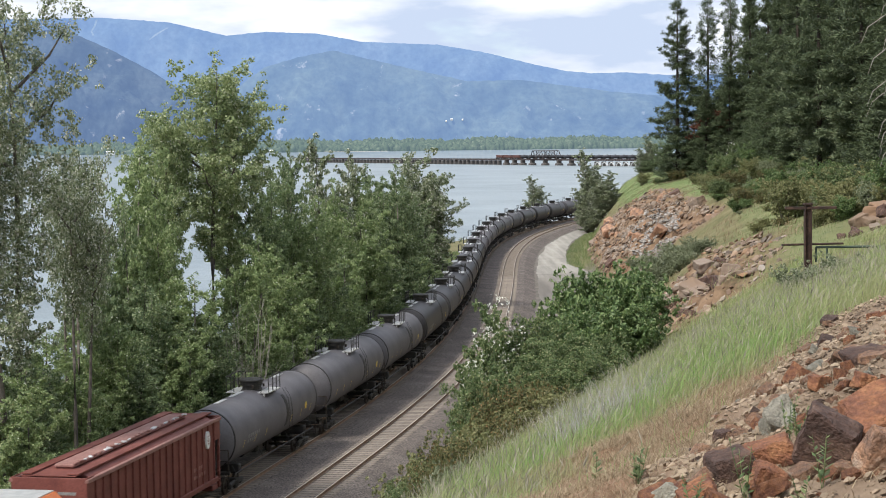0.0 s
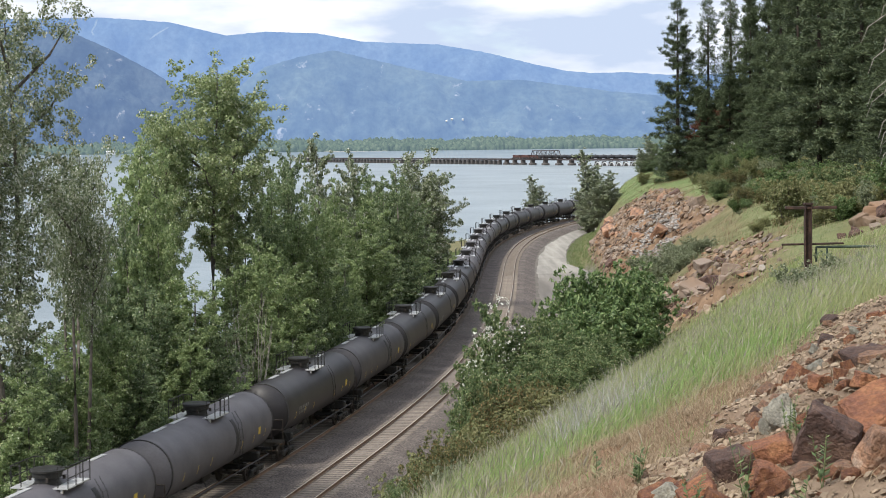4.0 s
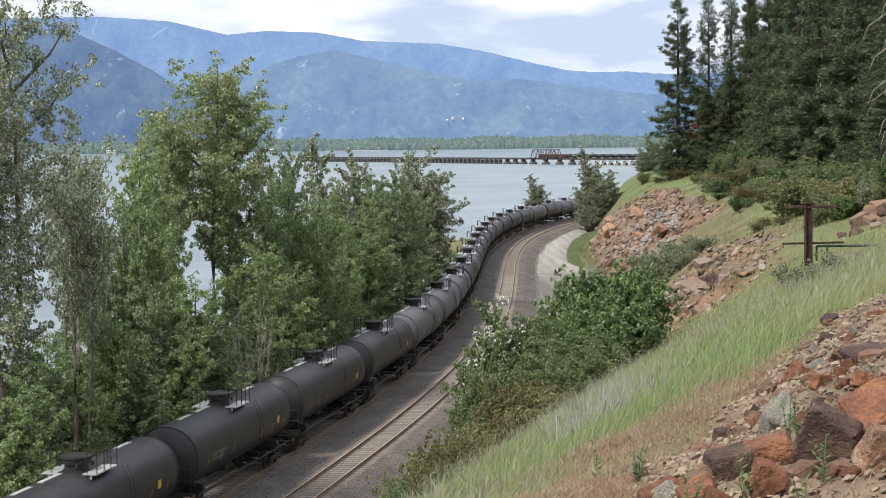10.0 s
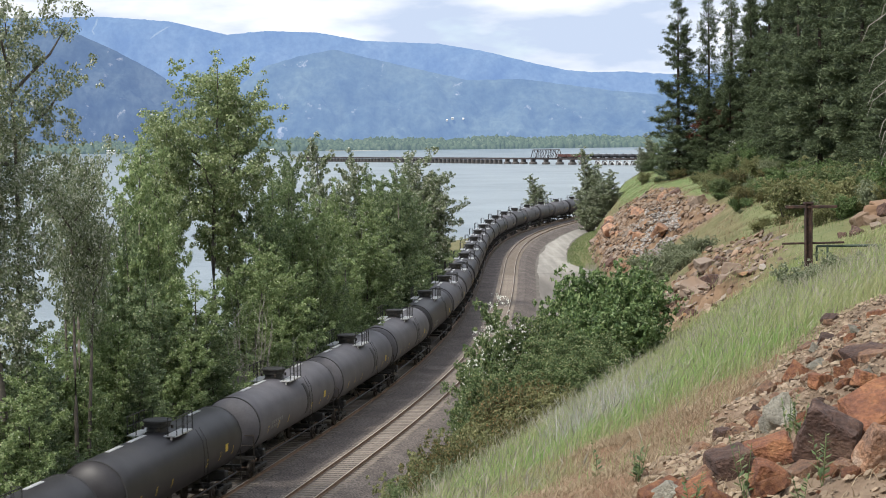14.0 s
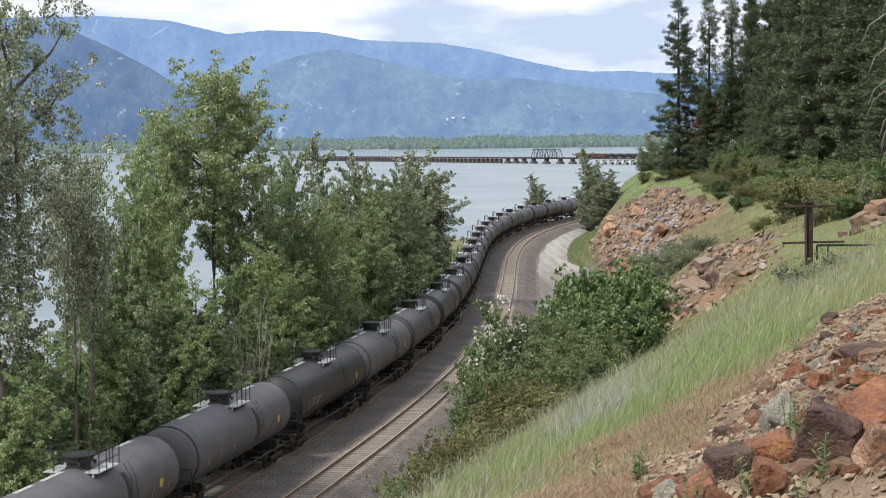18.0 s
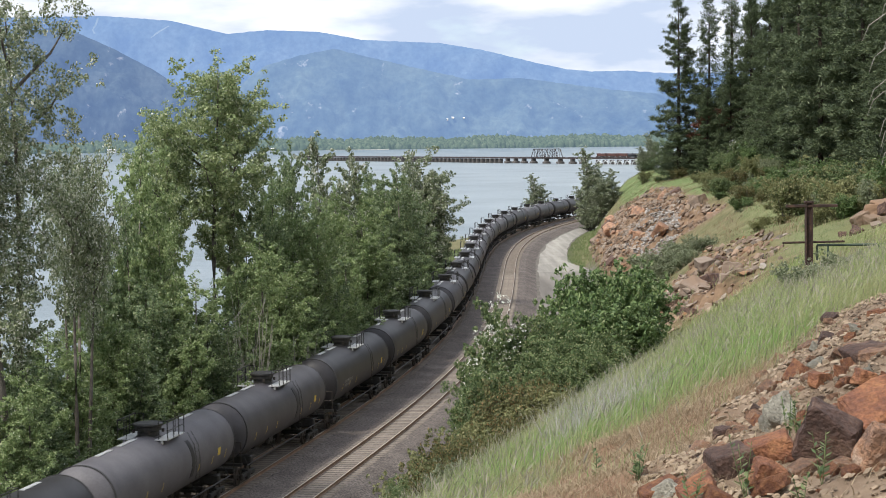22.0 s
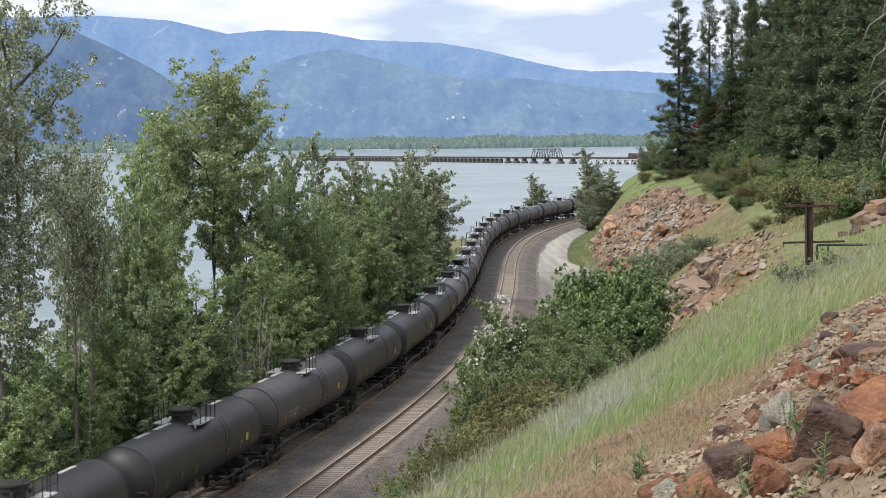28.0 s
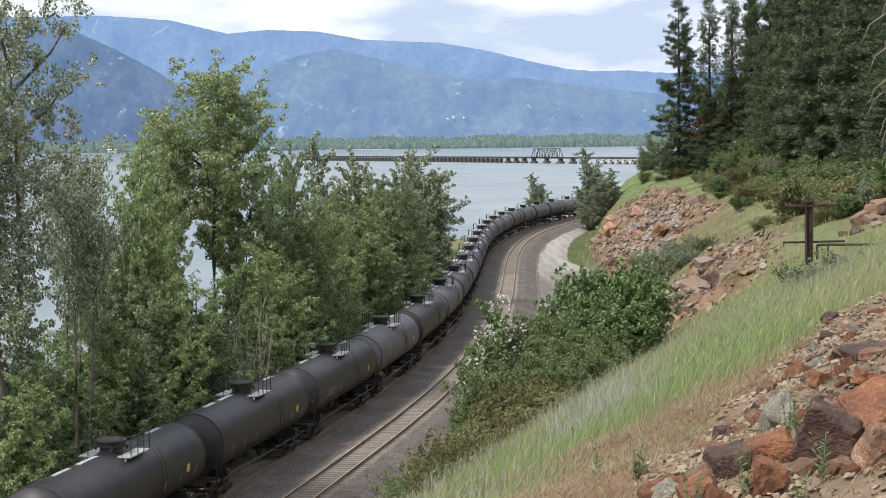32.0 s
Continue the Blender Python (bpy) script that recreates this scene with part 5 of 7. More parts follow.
def build_near_rocks():
    slabs = random.Random(31)
    kinds = [(rock_mesh(500 + i, 1.0, slabs.uniform(0.65, 0.9), slabs.uniform(0.22, 0.4), M[m], "rock", 0.05, 2, True), w) for i, (m, w) in enumerate((("rock_rust", "rust-orange"), ("rock", "tan"), ("rock_dark", "dark purple-brown"), ("rock", "brown"), ("rock_rust", "orange-stained")))]
    n = 0
    while n < 28:
        y = slabs.uniform(8.6, 19.0)
        x = slabs.uniform(1.0, 0.26 * y + 0.2)
        if soil_amount(x, y, 15) < 0.6:
            continue
        me, w = kinds[slabs.randrange(5)]
        s = slabs.uniform(0.10, 0.27)
        lay_rock(me, x, y, (slabs.gauss(5, 12), slabs.gauss(-24, 12), slabs.gauss(0, 30)), w + " flat broken slab on the rubble slope", s, 0.15, s * 0.35)
        n += 1
    # the large stones: x, y, width, depth, height, turn, colour
    big = [
        (2.46, 10.0, 0.56, 0.40, 0.30, (16, -22, 20), "rock_rust", "rust-orange slab of broken rock on the slope"),
        (2.10, 9.75, 0.40, 0.22, 0.46, (18, 26, -20), "rock_dark", "dark purple-brown broken rock on the slope"),
        (2.10, 11.3, 0.42, 0.36, 0.32, (8, -14, 30), "rock_grey", "pale grey lichened boulder among rubble"),
        (1.22, 9.75, 0.38, 0.30, 0.16, (18, -22, 10), "rock_grey", "flat pale slab of rock on the slope"),
        (1.34, 9.45, 0.36, 0.26, 0.16, (20, -24, 5), "rock_rust", "flat rusty slab of rock on the slope"),
        (1.56, 9.9, 0.36, 0.28, 0.24, (5, -18, 15), "rock_dark", "dark brown broken rock on the slope"),
        (1.82, 10.0, 0.38, 0.28, 0.22, (10, -20, -12), "rock_rust", "orange-brown broken rock on the slope"),
        (1.66, 9.25, 0.26, 0.22, 0.24, (10, 20, 12), "rock_rust", "rusty split rock on the slope"),
        (2.18, 8.95, 0.26, 0.24, 0.34, (10, 20, 12), "rock", "yellow-brown broken rock on the slope"),
        (3.1, 13.2, 0.44, 0.34, 0.24, (8, -14, 10), "rock_dark", "dark slab of rock on the slope"),
        (2.62, 12.6, 0.17, 0.15, 0.17, (0, 10, 40), "rock_rust", "small orange rock on the slope"),
        (2.86, 12.2, 0.20, 0.18, 0.16, (0, 10, 10), "rock_rust", "orange angular rock on the slope"),
        (2.74, 11.2, 0.24, 0.2, 0.16, (4, -14, 60), "rock", "brown angular rock on the slope"),
        (2.30, 10.9, 0.22, 0.2, 0.17, (4, -8, 33), "rock_dark", "dark brown rock on the slope"),
        (2.24, 11.0, 0.11, 0.1, 0.1, (0, 0, 20), "rock_grey", "small pale rock on the slope"),
        (1.85, 11.9, 0.16, 0.14, 0.13, (4, -8, 33), "rock_dark", "dark brown rock on the slope"),
    ]
    for i, (x, y, w, d, h, rot, mat, label) in enumerate(big):
        lay_rock(rock_mesh(40 + i, w, d, h, M[mat], bev=0.05, rough=2, flat_faced=mat != "rock_grey"), x, y, rot, label, 1.0 if i < 3 else 0.8, 0.25, h)
    kinds = [rock_mesh(70 + i, 1.0, random.uniform(0.7, 1.0), random.uniform(0.45, 0.75), M[m], rough=1, flat_faced=i % 3 != 1) for i, m in enumerate(("rock", "rock_rust", "rock", "rock_dark", "rock_grey", "rock", "rock_rust", "rock_grey"))]
    words = ["brown", "rusty orange", "brown", "dark brown", "pale grey", "brown", "rusty orange", "pale grey"]
    rng = random.Random(9)
    n = 0
    while n < 290:
        y = rng.uniform(8.2, 19.5)
        x = rng.uniform(0.9, 0.27 * y + 0.3)
        if soil_amount(x, y, 15) < rng.uniform(0.25, 0.8):
            continue
        i = rng.randrange(8)
        s = 0.05 + 0.17 * rng.random() ** 2.2
        lay_rock(kinds[i], x, y, (rng.uniform(-30, 30), rng.uniform(-30, 30), rng.uniform(0, 360)), words[i] + " broken stone lying on the rubble slope", s, 0.28, s * 0.6)
        n += 1
    rubble("scree", "loose brown rubble and chips on the slope", 26000, lambda r: (r.uniform(0.8, 5.4), r.uniform(7.8, 21.0)), lambda x, y, z: soil_amount(x, y, z) > 0.3, lambda r: 0.010 + 0.085 * r.random() ** 3.2, M["scree"], 3, 0.15, 0.45, 0.3)


def rubble(name, label, count, where, test, size, mat, seed, lift=0.15, flat=0.65, slab=None):
    """A joined field of small angular stones lying on the ground."""
    rng = random.Random(seed)
    shapes = []
    for k in range(6):
        me = rock_mesh(900 + k, 1, 1 if slab is None else 0.75, flat, mat, "chip", 0)
        shapes.append((np.array([v.co for v in me.vertices]), [tuple(p.vertices) for p in me.polygons]))
        bpy.data.meshes.remove(me)
    verts, faces, base, n, tries = [], [], 0, 0, 0
    while n < count and tries < count * 12:
        tries += 1
        x, y = where(rng)
        z = ground_z(x, y)
        if not test(x, y, z):
            continue
        v, f = shapes[rng.randrange(6)]
        s = size(rng)
        if slab is None:
            turn = Euler((rng.uniform(-0.6, 0.6), rng.uniform(-0.6, 0.6), rng.uniform(0, 6.28)))
        else:
            turn = Euler((rng.gauss(0.3, 0.3), rng.gauss(-slab, 0.25), rng.gauss(0.0, 0.5)))
        r = np.array(turn.to_matrix())
        verts.append((v * s) @ r.T + np.array([x, y, z + s * lift]))
        faces += [tuple(i + base for i in q) for q in f]
        base += len(v)
        n += 1
    ob = mesh_object(name, np.concatenate(verts), faces, mat)
    return tagged(ob, label, "rubble", kind="stuff")


def build_cliff_rocks():
    def where(r):
        y = r.uniform(196, 345)
        x0 = float(np.interp(y, SEC_Y, SEC_X[:, 0]))
        x1 = float(np.interp(y, SEC_Y, SEC_X[:, 3]))
        return r.uniform(x0, x1 + 2), y

    rubble("cliff_rubble", "broken rust-brown blocks covering the rock cutting", 24000, where, lambda x, y, z: cliff_amount(x, y, z) > 0.3, lambda r: 0.14 + 1.0 * r.random() ** 4.5, M["cliff_rock"], 5, 0.06, 0.34, 0.65)
    rubble("talus", "fan of grey broken stones down the rock cutting", 5200, where, lambda x, y, z: 0.2 < z < 8.0 and y < 252 and abs(x / y - 0.112 - 0.002 * (z - 3.0)) < 0.010 + 0.006 * noise.noise(Vector((x * 0.5, y * 0.1, 2.0))), lambda r: 0.16 + 0.45 * r.random() ** 2, M["talus"], 6, 0.35, 0.7)
    rubble("ledge_rubble", "broken rusty stones on a low rock ledge", 4200, lambda r: (r.uniform(7, 21), r.uniform(70, 125)), lambda x, y, z: cliff_amount(x, y, z) > 0.25, lambda r: 0.10 + 0.8 * r.random() ** 4, M["cliff_rock"], 7, 0.08, 0.4, 0.5)
    rng = random.Random(17)
    kinds = [rock_mesh(300 + i, 1.0, 0.8, 0.75, M[m], "boulder", 0.05, 2, i != 2) for i, m in enumerate(("rock", "cliff_rock", "rock_grey", "rock_dark"))]
    words = ["brown", "rust-brown", "pale grey", "dark brown"]
    spots = [(10.8, 80, 1.1), (11.8, 84, 1.4), (12.6, 88, 1.2), (13.6, 92, 1.6), (14.2, 98, 1.0), (15.4, 96, 1.3), (16.2, 104, 1.5), (12.4, 94, 0.9), (17.0, 110, 1.2), (11.2, 90, 0.8), (20.6, 89, 1.1), (21.5, 90, 1.3), (19.7, 86, 0.6), (22.4, 91, 1.5), (20.0, 87, 0.7), (21.3, 87, 0.8), (22.2, 88, 1.0), (20.7, 86, 0.6), (21.0, 88.4, 0.8), (21.9, 89.2, 0.9), (19.4, 87.5, 0.5)]
    for x, y, s in spots:
        i = rng.choice((0, 1, 1, 3)) if y > 92 or x < 19 else rng.choice((1, 1, 3))
        lay_rock(kinds[i], x, y, (rng.uniform(-25, 25), rng.uniform(-25, 25), rng.uniform(0, 360)), words[i] + " weathered boulder on the hillside", s, 0.35, s * 0.75, "boulders of the hillside", "boulder")
    for _ in range(110):
        x, y = where(rng)
        z = ground_z(x, y)
        if cliff_amount(x, y, z) < 0.4:
            continue
        i = rng.choice((0, 0, 1, 1, 1, 3))
        s = 0.6 + 2.0 * rng.random() ** 2
        lay_rock(kinds[i], x, y, (rng.gauss(15, 15), rng.gauss(-38, 14), rng.gauss(0, 30)), words[i] + " block of rock in the cutting face", s, 0.4, s * 0.75, "boulders of the cutting", "boulder")


def blades(name, label, spots, height, width, mat, seed, lean=0.5, wind=(0.5, -0.1), heads=None, short=None):
    """Thin bent grass blades, each its own little strip; spots are x, y, z."""
    rng = np.random.default_rng(seed)
    p = np.asarray(spots, float)
    n = len(p)
    a = rng.uniform(0, 6.283, n)
    h = height[0] + (height[1] - height[0]) * rng.random(n) ** 1.3
    if short is not None:
        h *= np.interp(p[:, 1], *short)
    w = width * (0.6 + 0.8 * rng.random(n))
    side = np.stack([np.cos(a), np.sin(a), np.zeros(n)], 1) * w[:, None]
    bend = np.stack([rng.normal(size=n) * 0.85 + wind[0], rng.normal(size=n) * 0.85 + wind[1], np.zeros(n)], 1) * lean
    up = np.array([0, 0, 1.0])
    b0, b1 = p - side, p + side
    m = p + up * (h * 0.55)[:, None] + bend * (h * 0.22)[:, None]
    tip = p + up * (h * 0.95)[:, None] + bend * (h * 0.75)[:, None]
    v = np.stack([b0, b1, m + side * 0.75, m - side * 0.75, tip], 1).reshape(-1, 3)
    k = np.arange(n) * 5
    faces = np.stack([k, k + 1, k + 2, k + 3], 1).tolist() + np.stack([k + 3, k + 2, k + 4], 1).tolist()
    ob = mesh_object(name, v, faces, mat)
    tagged(ob, label, "grass", kind="stuff")
    if heads is not None:
        q = rng.random(n) < heads
        t, d = tip[q], (tip - m)[q]
        d /= np.linalg.norm(d, axis=1)[:, None]
        s = side[q] / w[q][:, None]
        l = (0.05 + 0.05 * rng.random(len(t)))[:, None]
        v = np.stack([t - d * l * 0.4, t + s * 0.0045 + d * l * 0.3, t + d * l * 1.4, t - s * 0.0045 + d * l * 0.3], 1).reshape(-1, 3)
        tagged(mesh_object("seed_heads", v, np.arange(len(v)).reshape(-1, 4), M["grass_head"]), "pale feathery seed heads over the grass", "grass", kind="stuff")
    return ob


def scatter(count, where, keep, seed):
    rng = random.Random(seed)
    out, tries = [], 0
    while len(out) < count and tries < count * 10:
        tries += 1
        x, y = where(rng)
        z = ground_z(x, y)
        if rng.random() < keep(x, y, z):
            out.append((x, y, z - 0.02))
    return out


def clumpy(x, y, f, s):
    return 0.5 + 0.9 * noise.noise(Vector((x * f, y * f, s)))


def build_grass():
    def cone(y0, y1, k0, k1, bias=1.0):
        def w(r):
            y = y0 + (y1 - y0) * r.random() ** bias
            return y * r.uniform(k0, k1), y
        return w

    def green(x, y, z):
        return (1 - soil_amount(x, y, z)) * (1 - 0.97 * straw_amount(x, y)) * max(0.10, clumpy(x, y, 0.55, 1.0) + 0.25)

    def tufts(spots, n, wide, seed):
        """Each spot becomes a tuft of n blades."""
        r = np.random.default_rng(seed)
        p = np.repeat(np.asarray(spots, float), n, axis=0)
        k = np.minimum(1.0, p[:, 1:2] / 22.0)
        p[:, :2] += r.normal(size=(len(p), 2)) * wide * k
        return p

    tall = tufts(scatter(14500, cone(10.5, 50, -0.09, 0.27, 0.85), green, 2), 15, 0.085, 41)
    blades("tall_grass", "tall pale green grass blown across the slope", tall, (0.08, 0.58), 0.0020, M["grass"], 3, 0.45, (0.45, -0.05), heads=0.14, short=([11, 15, 20, 26], [0.35, 0.5, 0.8, 1.0]))
    lush = tufts(scatter(3800, cone(10.5, 46, -0.05, 0.27), lambda x, y, z: green(x, y, z) * smooth(0.5, 0.75, clumpy(x, y, 0.28, 77.0)), 43), 15, 0.10, 44)
    blades("lush_grass", "fresh bright green grass in patches on the slope", lush, (0.10, 0.42), 0.0027, M["grass_lush"], 45, 0.5, (0.3, 0.0), short=([11, 15, 20, 26], [0.4, 0.6, 0.9, 1.0]))
    dry = scatter(60000, cone(8.3, 20, -0.04, 0.26), lambda x, y, z: (0.10 if soil_amount(x, y, z) > 0.5 else 0.15 + 0.8 * straw_amount(x, y)) * max(0.25, clumpy(x, y, 0.9, 4.0)), 5)
    blades("dry_grass", "short dry straw-coloured grass on bare soil", dry, (0.03, 0.11), 0.0024, M["grass_dry"], 6, 1.3, (0.2, 0.0))
    low = scatter(9000, cone(11, 42, -0.12, 0.16), lambda x, y, z: (1 - soil_amount(x, y, z)) * max(0.0, clumpy(x, y, 0.7, 8.0) - 0.1), 8)
    blades("straw_grass", "dry straw standing among green grass", low, (0.12, 0.55), 0.0022, M["grass_dry"], 9, 0.8, short=([11, 15, 20, 26], [0.25, 0.4, 0.8, 1.0]))
    plume = scatter(2600, cone(17, 36, -0.03, 0.16), lambda x, y, z: (1 - soil_amount(x, y, z)) * max(0.0, clumpy(x, y, 0.35, 31.0) - 0.35) * smooth(0.13, 0.09, x / y) * smooth(0.045, 0.075, x / y), 33)
    blades("plume_grass", "silvery feathery plumes standing over the grass", plume, (0.45, 0.80), 0.0030, M["plume"], 34, 0.5, (0.45, 0.0))
    slope = scatter(30000, lambda r: (r.uniform(-8, 16), r.uniform(40, 100)), lambda x, y, z: (0.9 if z > 0.2 else 0.0) * (1 - cliff_amount(x, y, z)) * max(0.0, clumpy(x, y, 0.3, 12.0)), 11)
    blades("bank_grass", "rough grass on the bank above the tracks", slope, (0.2, 0.6), 0.008, M["grass"], 12, 0.6)
    mead = scatter(95000, lambda r: (r.uniform(12, 50), r.uniform(86, 420)), lambda x, y, z: 0.9 * meadow_amount(x, y, z), 14)
    blades("meadow_grass", "soft green grass on the benches of the hill", mead, (0.08, 0.30), 0.009, M["grass_far"], 15, 0.6)
    scr = scatter(24000, lambda r: (r.uniform(12, 60), r.uniform(100, 400)), lambda x, y, z: (0.6 if z > 0.5 else 0.0) * (1 - 0.8 * cliff_amount(x, y, z)) * max(0.0, clumpy(x, y, 0.12, 21.0)), 17)
    blades("scrub_grass", "sparse dry bunch grass on the hillside", scr, (0.2, 0.6), 0.016, M["grass_dry"], 18, 0.7)

    def bank(r):
        y = r.uniform(80, 330)
        return track_x(y) - r.uniform(5.0, 12.0), y

    left = scatter(32000, bank, lambda x, y, z: 0.9, 20)
    blades("lake_bank_grass", "bright green grass on the bank beside the train", left, (0.25, 0.7), 0.018, M["grass_far"], 21, 0.5)
    road = scatter(12000, lambda r: (r.uniform(14, 36), r.uniform(235, 380)), lambda x, y, z: 0.9 if -0.95 < z < 1.6 and x > track_x(y) + 13.1 + 3.0 * smooth(275, 255, y) else 0.0, 23)
    blades("verge_grass", "yellow-green grass between road and rock", road, (0.2, 0.55), 0.018, M["grass_far"], 24, 0.5)


def build_weeds():
    """Leafy weeds standing among the stones."""
    for i, (x, y, h) in enumerate([(1.52, 9.05, 0.36), (1.90, 9.0, 0.34), (1.10, 10.2, 0.24), (1.26, 9.1, 0.22), (2.0, 10.4, 0.36), (2.04, 10.35, 0.30), (0.95, 11.2, 0.28), (1.75, 8.75, 0.2)]):
        rng = random.Random(60 + i)
        w = thing("weed", "slender green leafy weed growing among stones", "weed", "weeds of the slope", Matrix.Translation((x, y, ground_z(x, y))))
        bm = bmesh.new()
        for s in range(rng.randint(2, 4)):
            a = rng.uniform(0, 6.28)
            tip = Vector((0.25 * h * math.cos(a), 0.25 * h * math.sin(a), h * rng.uniform(0.7, 1.0)))
            rod(bm, (0, 0, -0.02), tuple(tip), 0.003, 4, 0.0015)
            for j in range(12):
                f = 0.15 + 0.85 * j / 12
                p = tip * f
                b = rng.uniform(0, 6.28)
                l = 0.05 * (1.15 - f) + 0.018
                d = Vector((math.cos(b), math.sin(b), 0.5)) * l
                n = Vector((-math.sin(b), math.cos(b), 0)) * l * 0.22
                vs = [bm.verts.new(q) for q in (p, p + d * 0.5 + n, p + d, p + d * 0.5 - n)]
                bm.faces.new(vs)
        part("stalk", bm, M["leaf_shrub"], w)


def build_gate():
    """An old iron gate: a post with a short cross-beam and a pipe gate beside it."""
    gx, gy = 10.15, 50.0
    z0 = 13.45
    g = thing("gate_post", "rusty iron post with a short cross-beam", "post", m=pose(gx, gy, z0))
    bm = bmesh.new()
    for dx in (-0.085, 0.085):
        box(bm, (dx, 0, 0.95), (0.03, 0.2, 2.5), bevel=0.006)
    box(bm, (0, 0, 0.95), (0.15, 0.03, 2.5))
    part("post", bm, M["rust_iron"], g)
    bm = bmesh.new()
    box(bm, (0.08, 0, 2.06), (1.42, 0.14, 0.08), bevel=0.01)
    part("cross_beam", bm, M["rust_iron"], g)
    bm = bmesh.new()
    box(bm, (0.0, 0, 2.16), (0.26, 0.2, 0.06), bevel=0.01)
    part("cap_plate", bm, M["rust_iron"], g)
    bm = bmesh.new()
    rod(bm, (-0.72, 0.05, 1.04), (1.0, 0.05, 1.06), 0.03, 8)
    part("lower_rail", bm, M["rust_iron"], g)
    q = thing("pipe_gate", "dark green pipe gate standing in tall grass", "gate", m=pose(gx + 0.25, gy + 0.1, z0))
    for name, a, b, r in (("rail", (0, 0, 0.96), (3.9, 0, 0.96), 0.035), ("rail", (0.3, 0, 0.60), (3.9, 0, 0.60), 0.028), ("rail", (0.3, 0, 0.28), (3.9, 0, 0.28), 0.028), ("upright", (1.72, 0, 0.05), (1.72, 0, 0.96), 0.035), ("upright", (3.9, 0, 0.0), (3.9, 0, 0.98), 0.04), ("upright", (0.3, 0, 0.2), (0.3, 0, 0.96), 0.03), ("brace", (0.0, 0, 0.96), (0.0, 0, 0.55), 0.03)):
        bm = bmesh.new()
        rod(bm, a, b, r, 8)
        part(name, bm, M["green_pipe"], q)


def build_dead_wood():
    """Bare grey twigs in front of the lake trees, and a dead pine with hanging limbs at the wood's edge."""
    rng = random.Random(88)
    for x, y, top, n in ((-11.6, 103, 8.0, 11), (-11.0, 104.5, 8.6, 10), (-9.2, 112, 6.2, 8), (-17.0, 86, 2.4, 7)):
        z = ground_z(x, y)
        d = thing("dead_shrub", "bare pale-grey dead stems among green trees", "shrub", "dead shrubs", Matrix.Translation((x, y, z)))
        for i in range(n + 4):
            a = rng.uniform(0, 6.28)
            r = rng.uniform(0.3, 1.5)
            h = (top - z) * rng.uniform(0.5, 1.0)
            bend = rng.uniform(-0.5, 0.5)
            pts = [Vector((0.1 * math.cos(a), 0.1 * math.sin(a), -0.2)), Vector((r * 0.35 * math.cos(a), r * 0.35 * math.sin(a), h * 0.4)), Vector((r * 0.75 * math.cos(a + bend), r * 0.75 * math.sin(a + bend), h * 0.75)), Vector((r * math.cos(a + bend), r * math.sin(a + bend), h))]
            bm = bmesh.new()
            tube(bm, [tuple(p) for p in pts], [0.035, 0.025, 0.015, 0.006])
            stem = part("stem", bm, M["dead_wood"], d)
            for k in range(4):
                q = pts[1 + k % 2].lerp(pts[2 + k % 2], rng.random())
                bm = bmesh.new()
                e = q + Vector((rng.uniform(-0.7, 0.7), rng.uniform(-0.7, 0.7), rng.uniform(0.5, 1.2)))
                tube(bm, [tuple(q), tuple(q.lerp(e, 0.5) + Vector((0, 0, 0.05))), tuple(e)], [0.014, 0.009, 0.004], 4)
                part("twig", bm, M["dead_wood"], stem)
    x, y = 27.6, 106.0
    z = ground_z(x, y)
    d = thing("dead_pine", "dead pine with bare drooping grey limbs", "tree", "", Matrix.Translation((x, y, z)))
    bm = bmesh.new()
    tube(bm, [(0, 0, -0.5), (0.1, 0, 6), (0, 0, 13)], [0.28, 0.22, 0.12], 8)
    part("trunk", bm, M["dead_wood"], d)
    for i in range(16):
        h = 2.5 + i * 0.62
        a = radians(rng.uniform(150, 260))
        r = rng.uniform(1.2, 2.9)
        bm = bmesh.new()
        tube(bm, [(0, 0, h), (r * 0.5 * math.cos(a), r * 0.5 * math.sin(a), h + 0.1), (r * math.cos(a), r * math.sin(a), h - 0.8), (r * 1.15 * math.cos(a), r * 1.15 * math.sin(a), h - 1.7)], [0.045, 0.035, 0.022, 0.010])
        part("limb", bm, M["dead_wood"], d)


# ---- plants ----


def leaf_cloud(centres, radii, count, size, rng, flat=0.8, aspect=1.5):
    """Small bent leaves on the outside of ellipsoid clumps, facing out and up. Returns vertices and faces, each leaf four corners."""
    centres, radii = np.asarray(centres, float), np.asarray(radii, float)
    w = radii ** 1.9
    pick = rng.choice(len(centres), count, p=w / w.sum())
    d = rng.normal(size=(count, 3))
    d /= np.linalg.norm(d, axis=1)[:, None]
    rad = radii[pick] * (0.25 + 0.85 * rng.random(count) ** 0.55)
    pos = centres[pick] + d * rad[:, None] * np.array([1, 1, flat])
    nrm = d * 0.75 + rng.normal(size=(count, 3)) * 0.55 + np.array([0, 0, 0.35])
    nrm /= np.linalg.norm(nrm, axis=1)[:, None]
    t = np.cross(nrm, rng.normal(size=(count, 3)))
    t /= np.linalg.norm(t, axis=1)[:, None]
    b = np.cross(nrm, t)
    s = size * (0.55 + 0.9 * rng.random(count))[:, None]
    v = np.stack([pos - t * s * aspect * 0.5, pos + b * s * 0.5 - nrm * s * 0.12, pos + t * s * aspect * 0.5 - nrm * s * 0.2, pos - b * s * 0.5 - nrm * s * 0.12], 1).reshape(-1, 3)
    f = np.arange(count * 4).reshape(-1, 4)
    return v, f


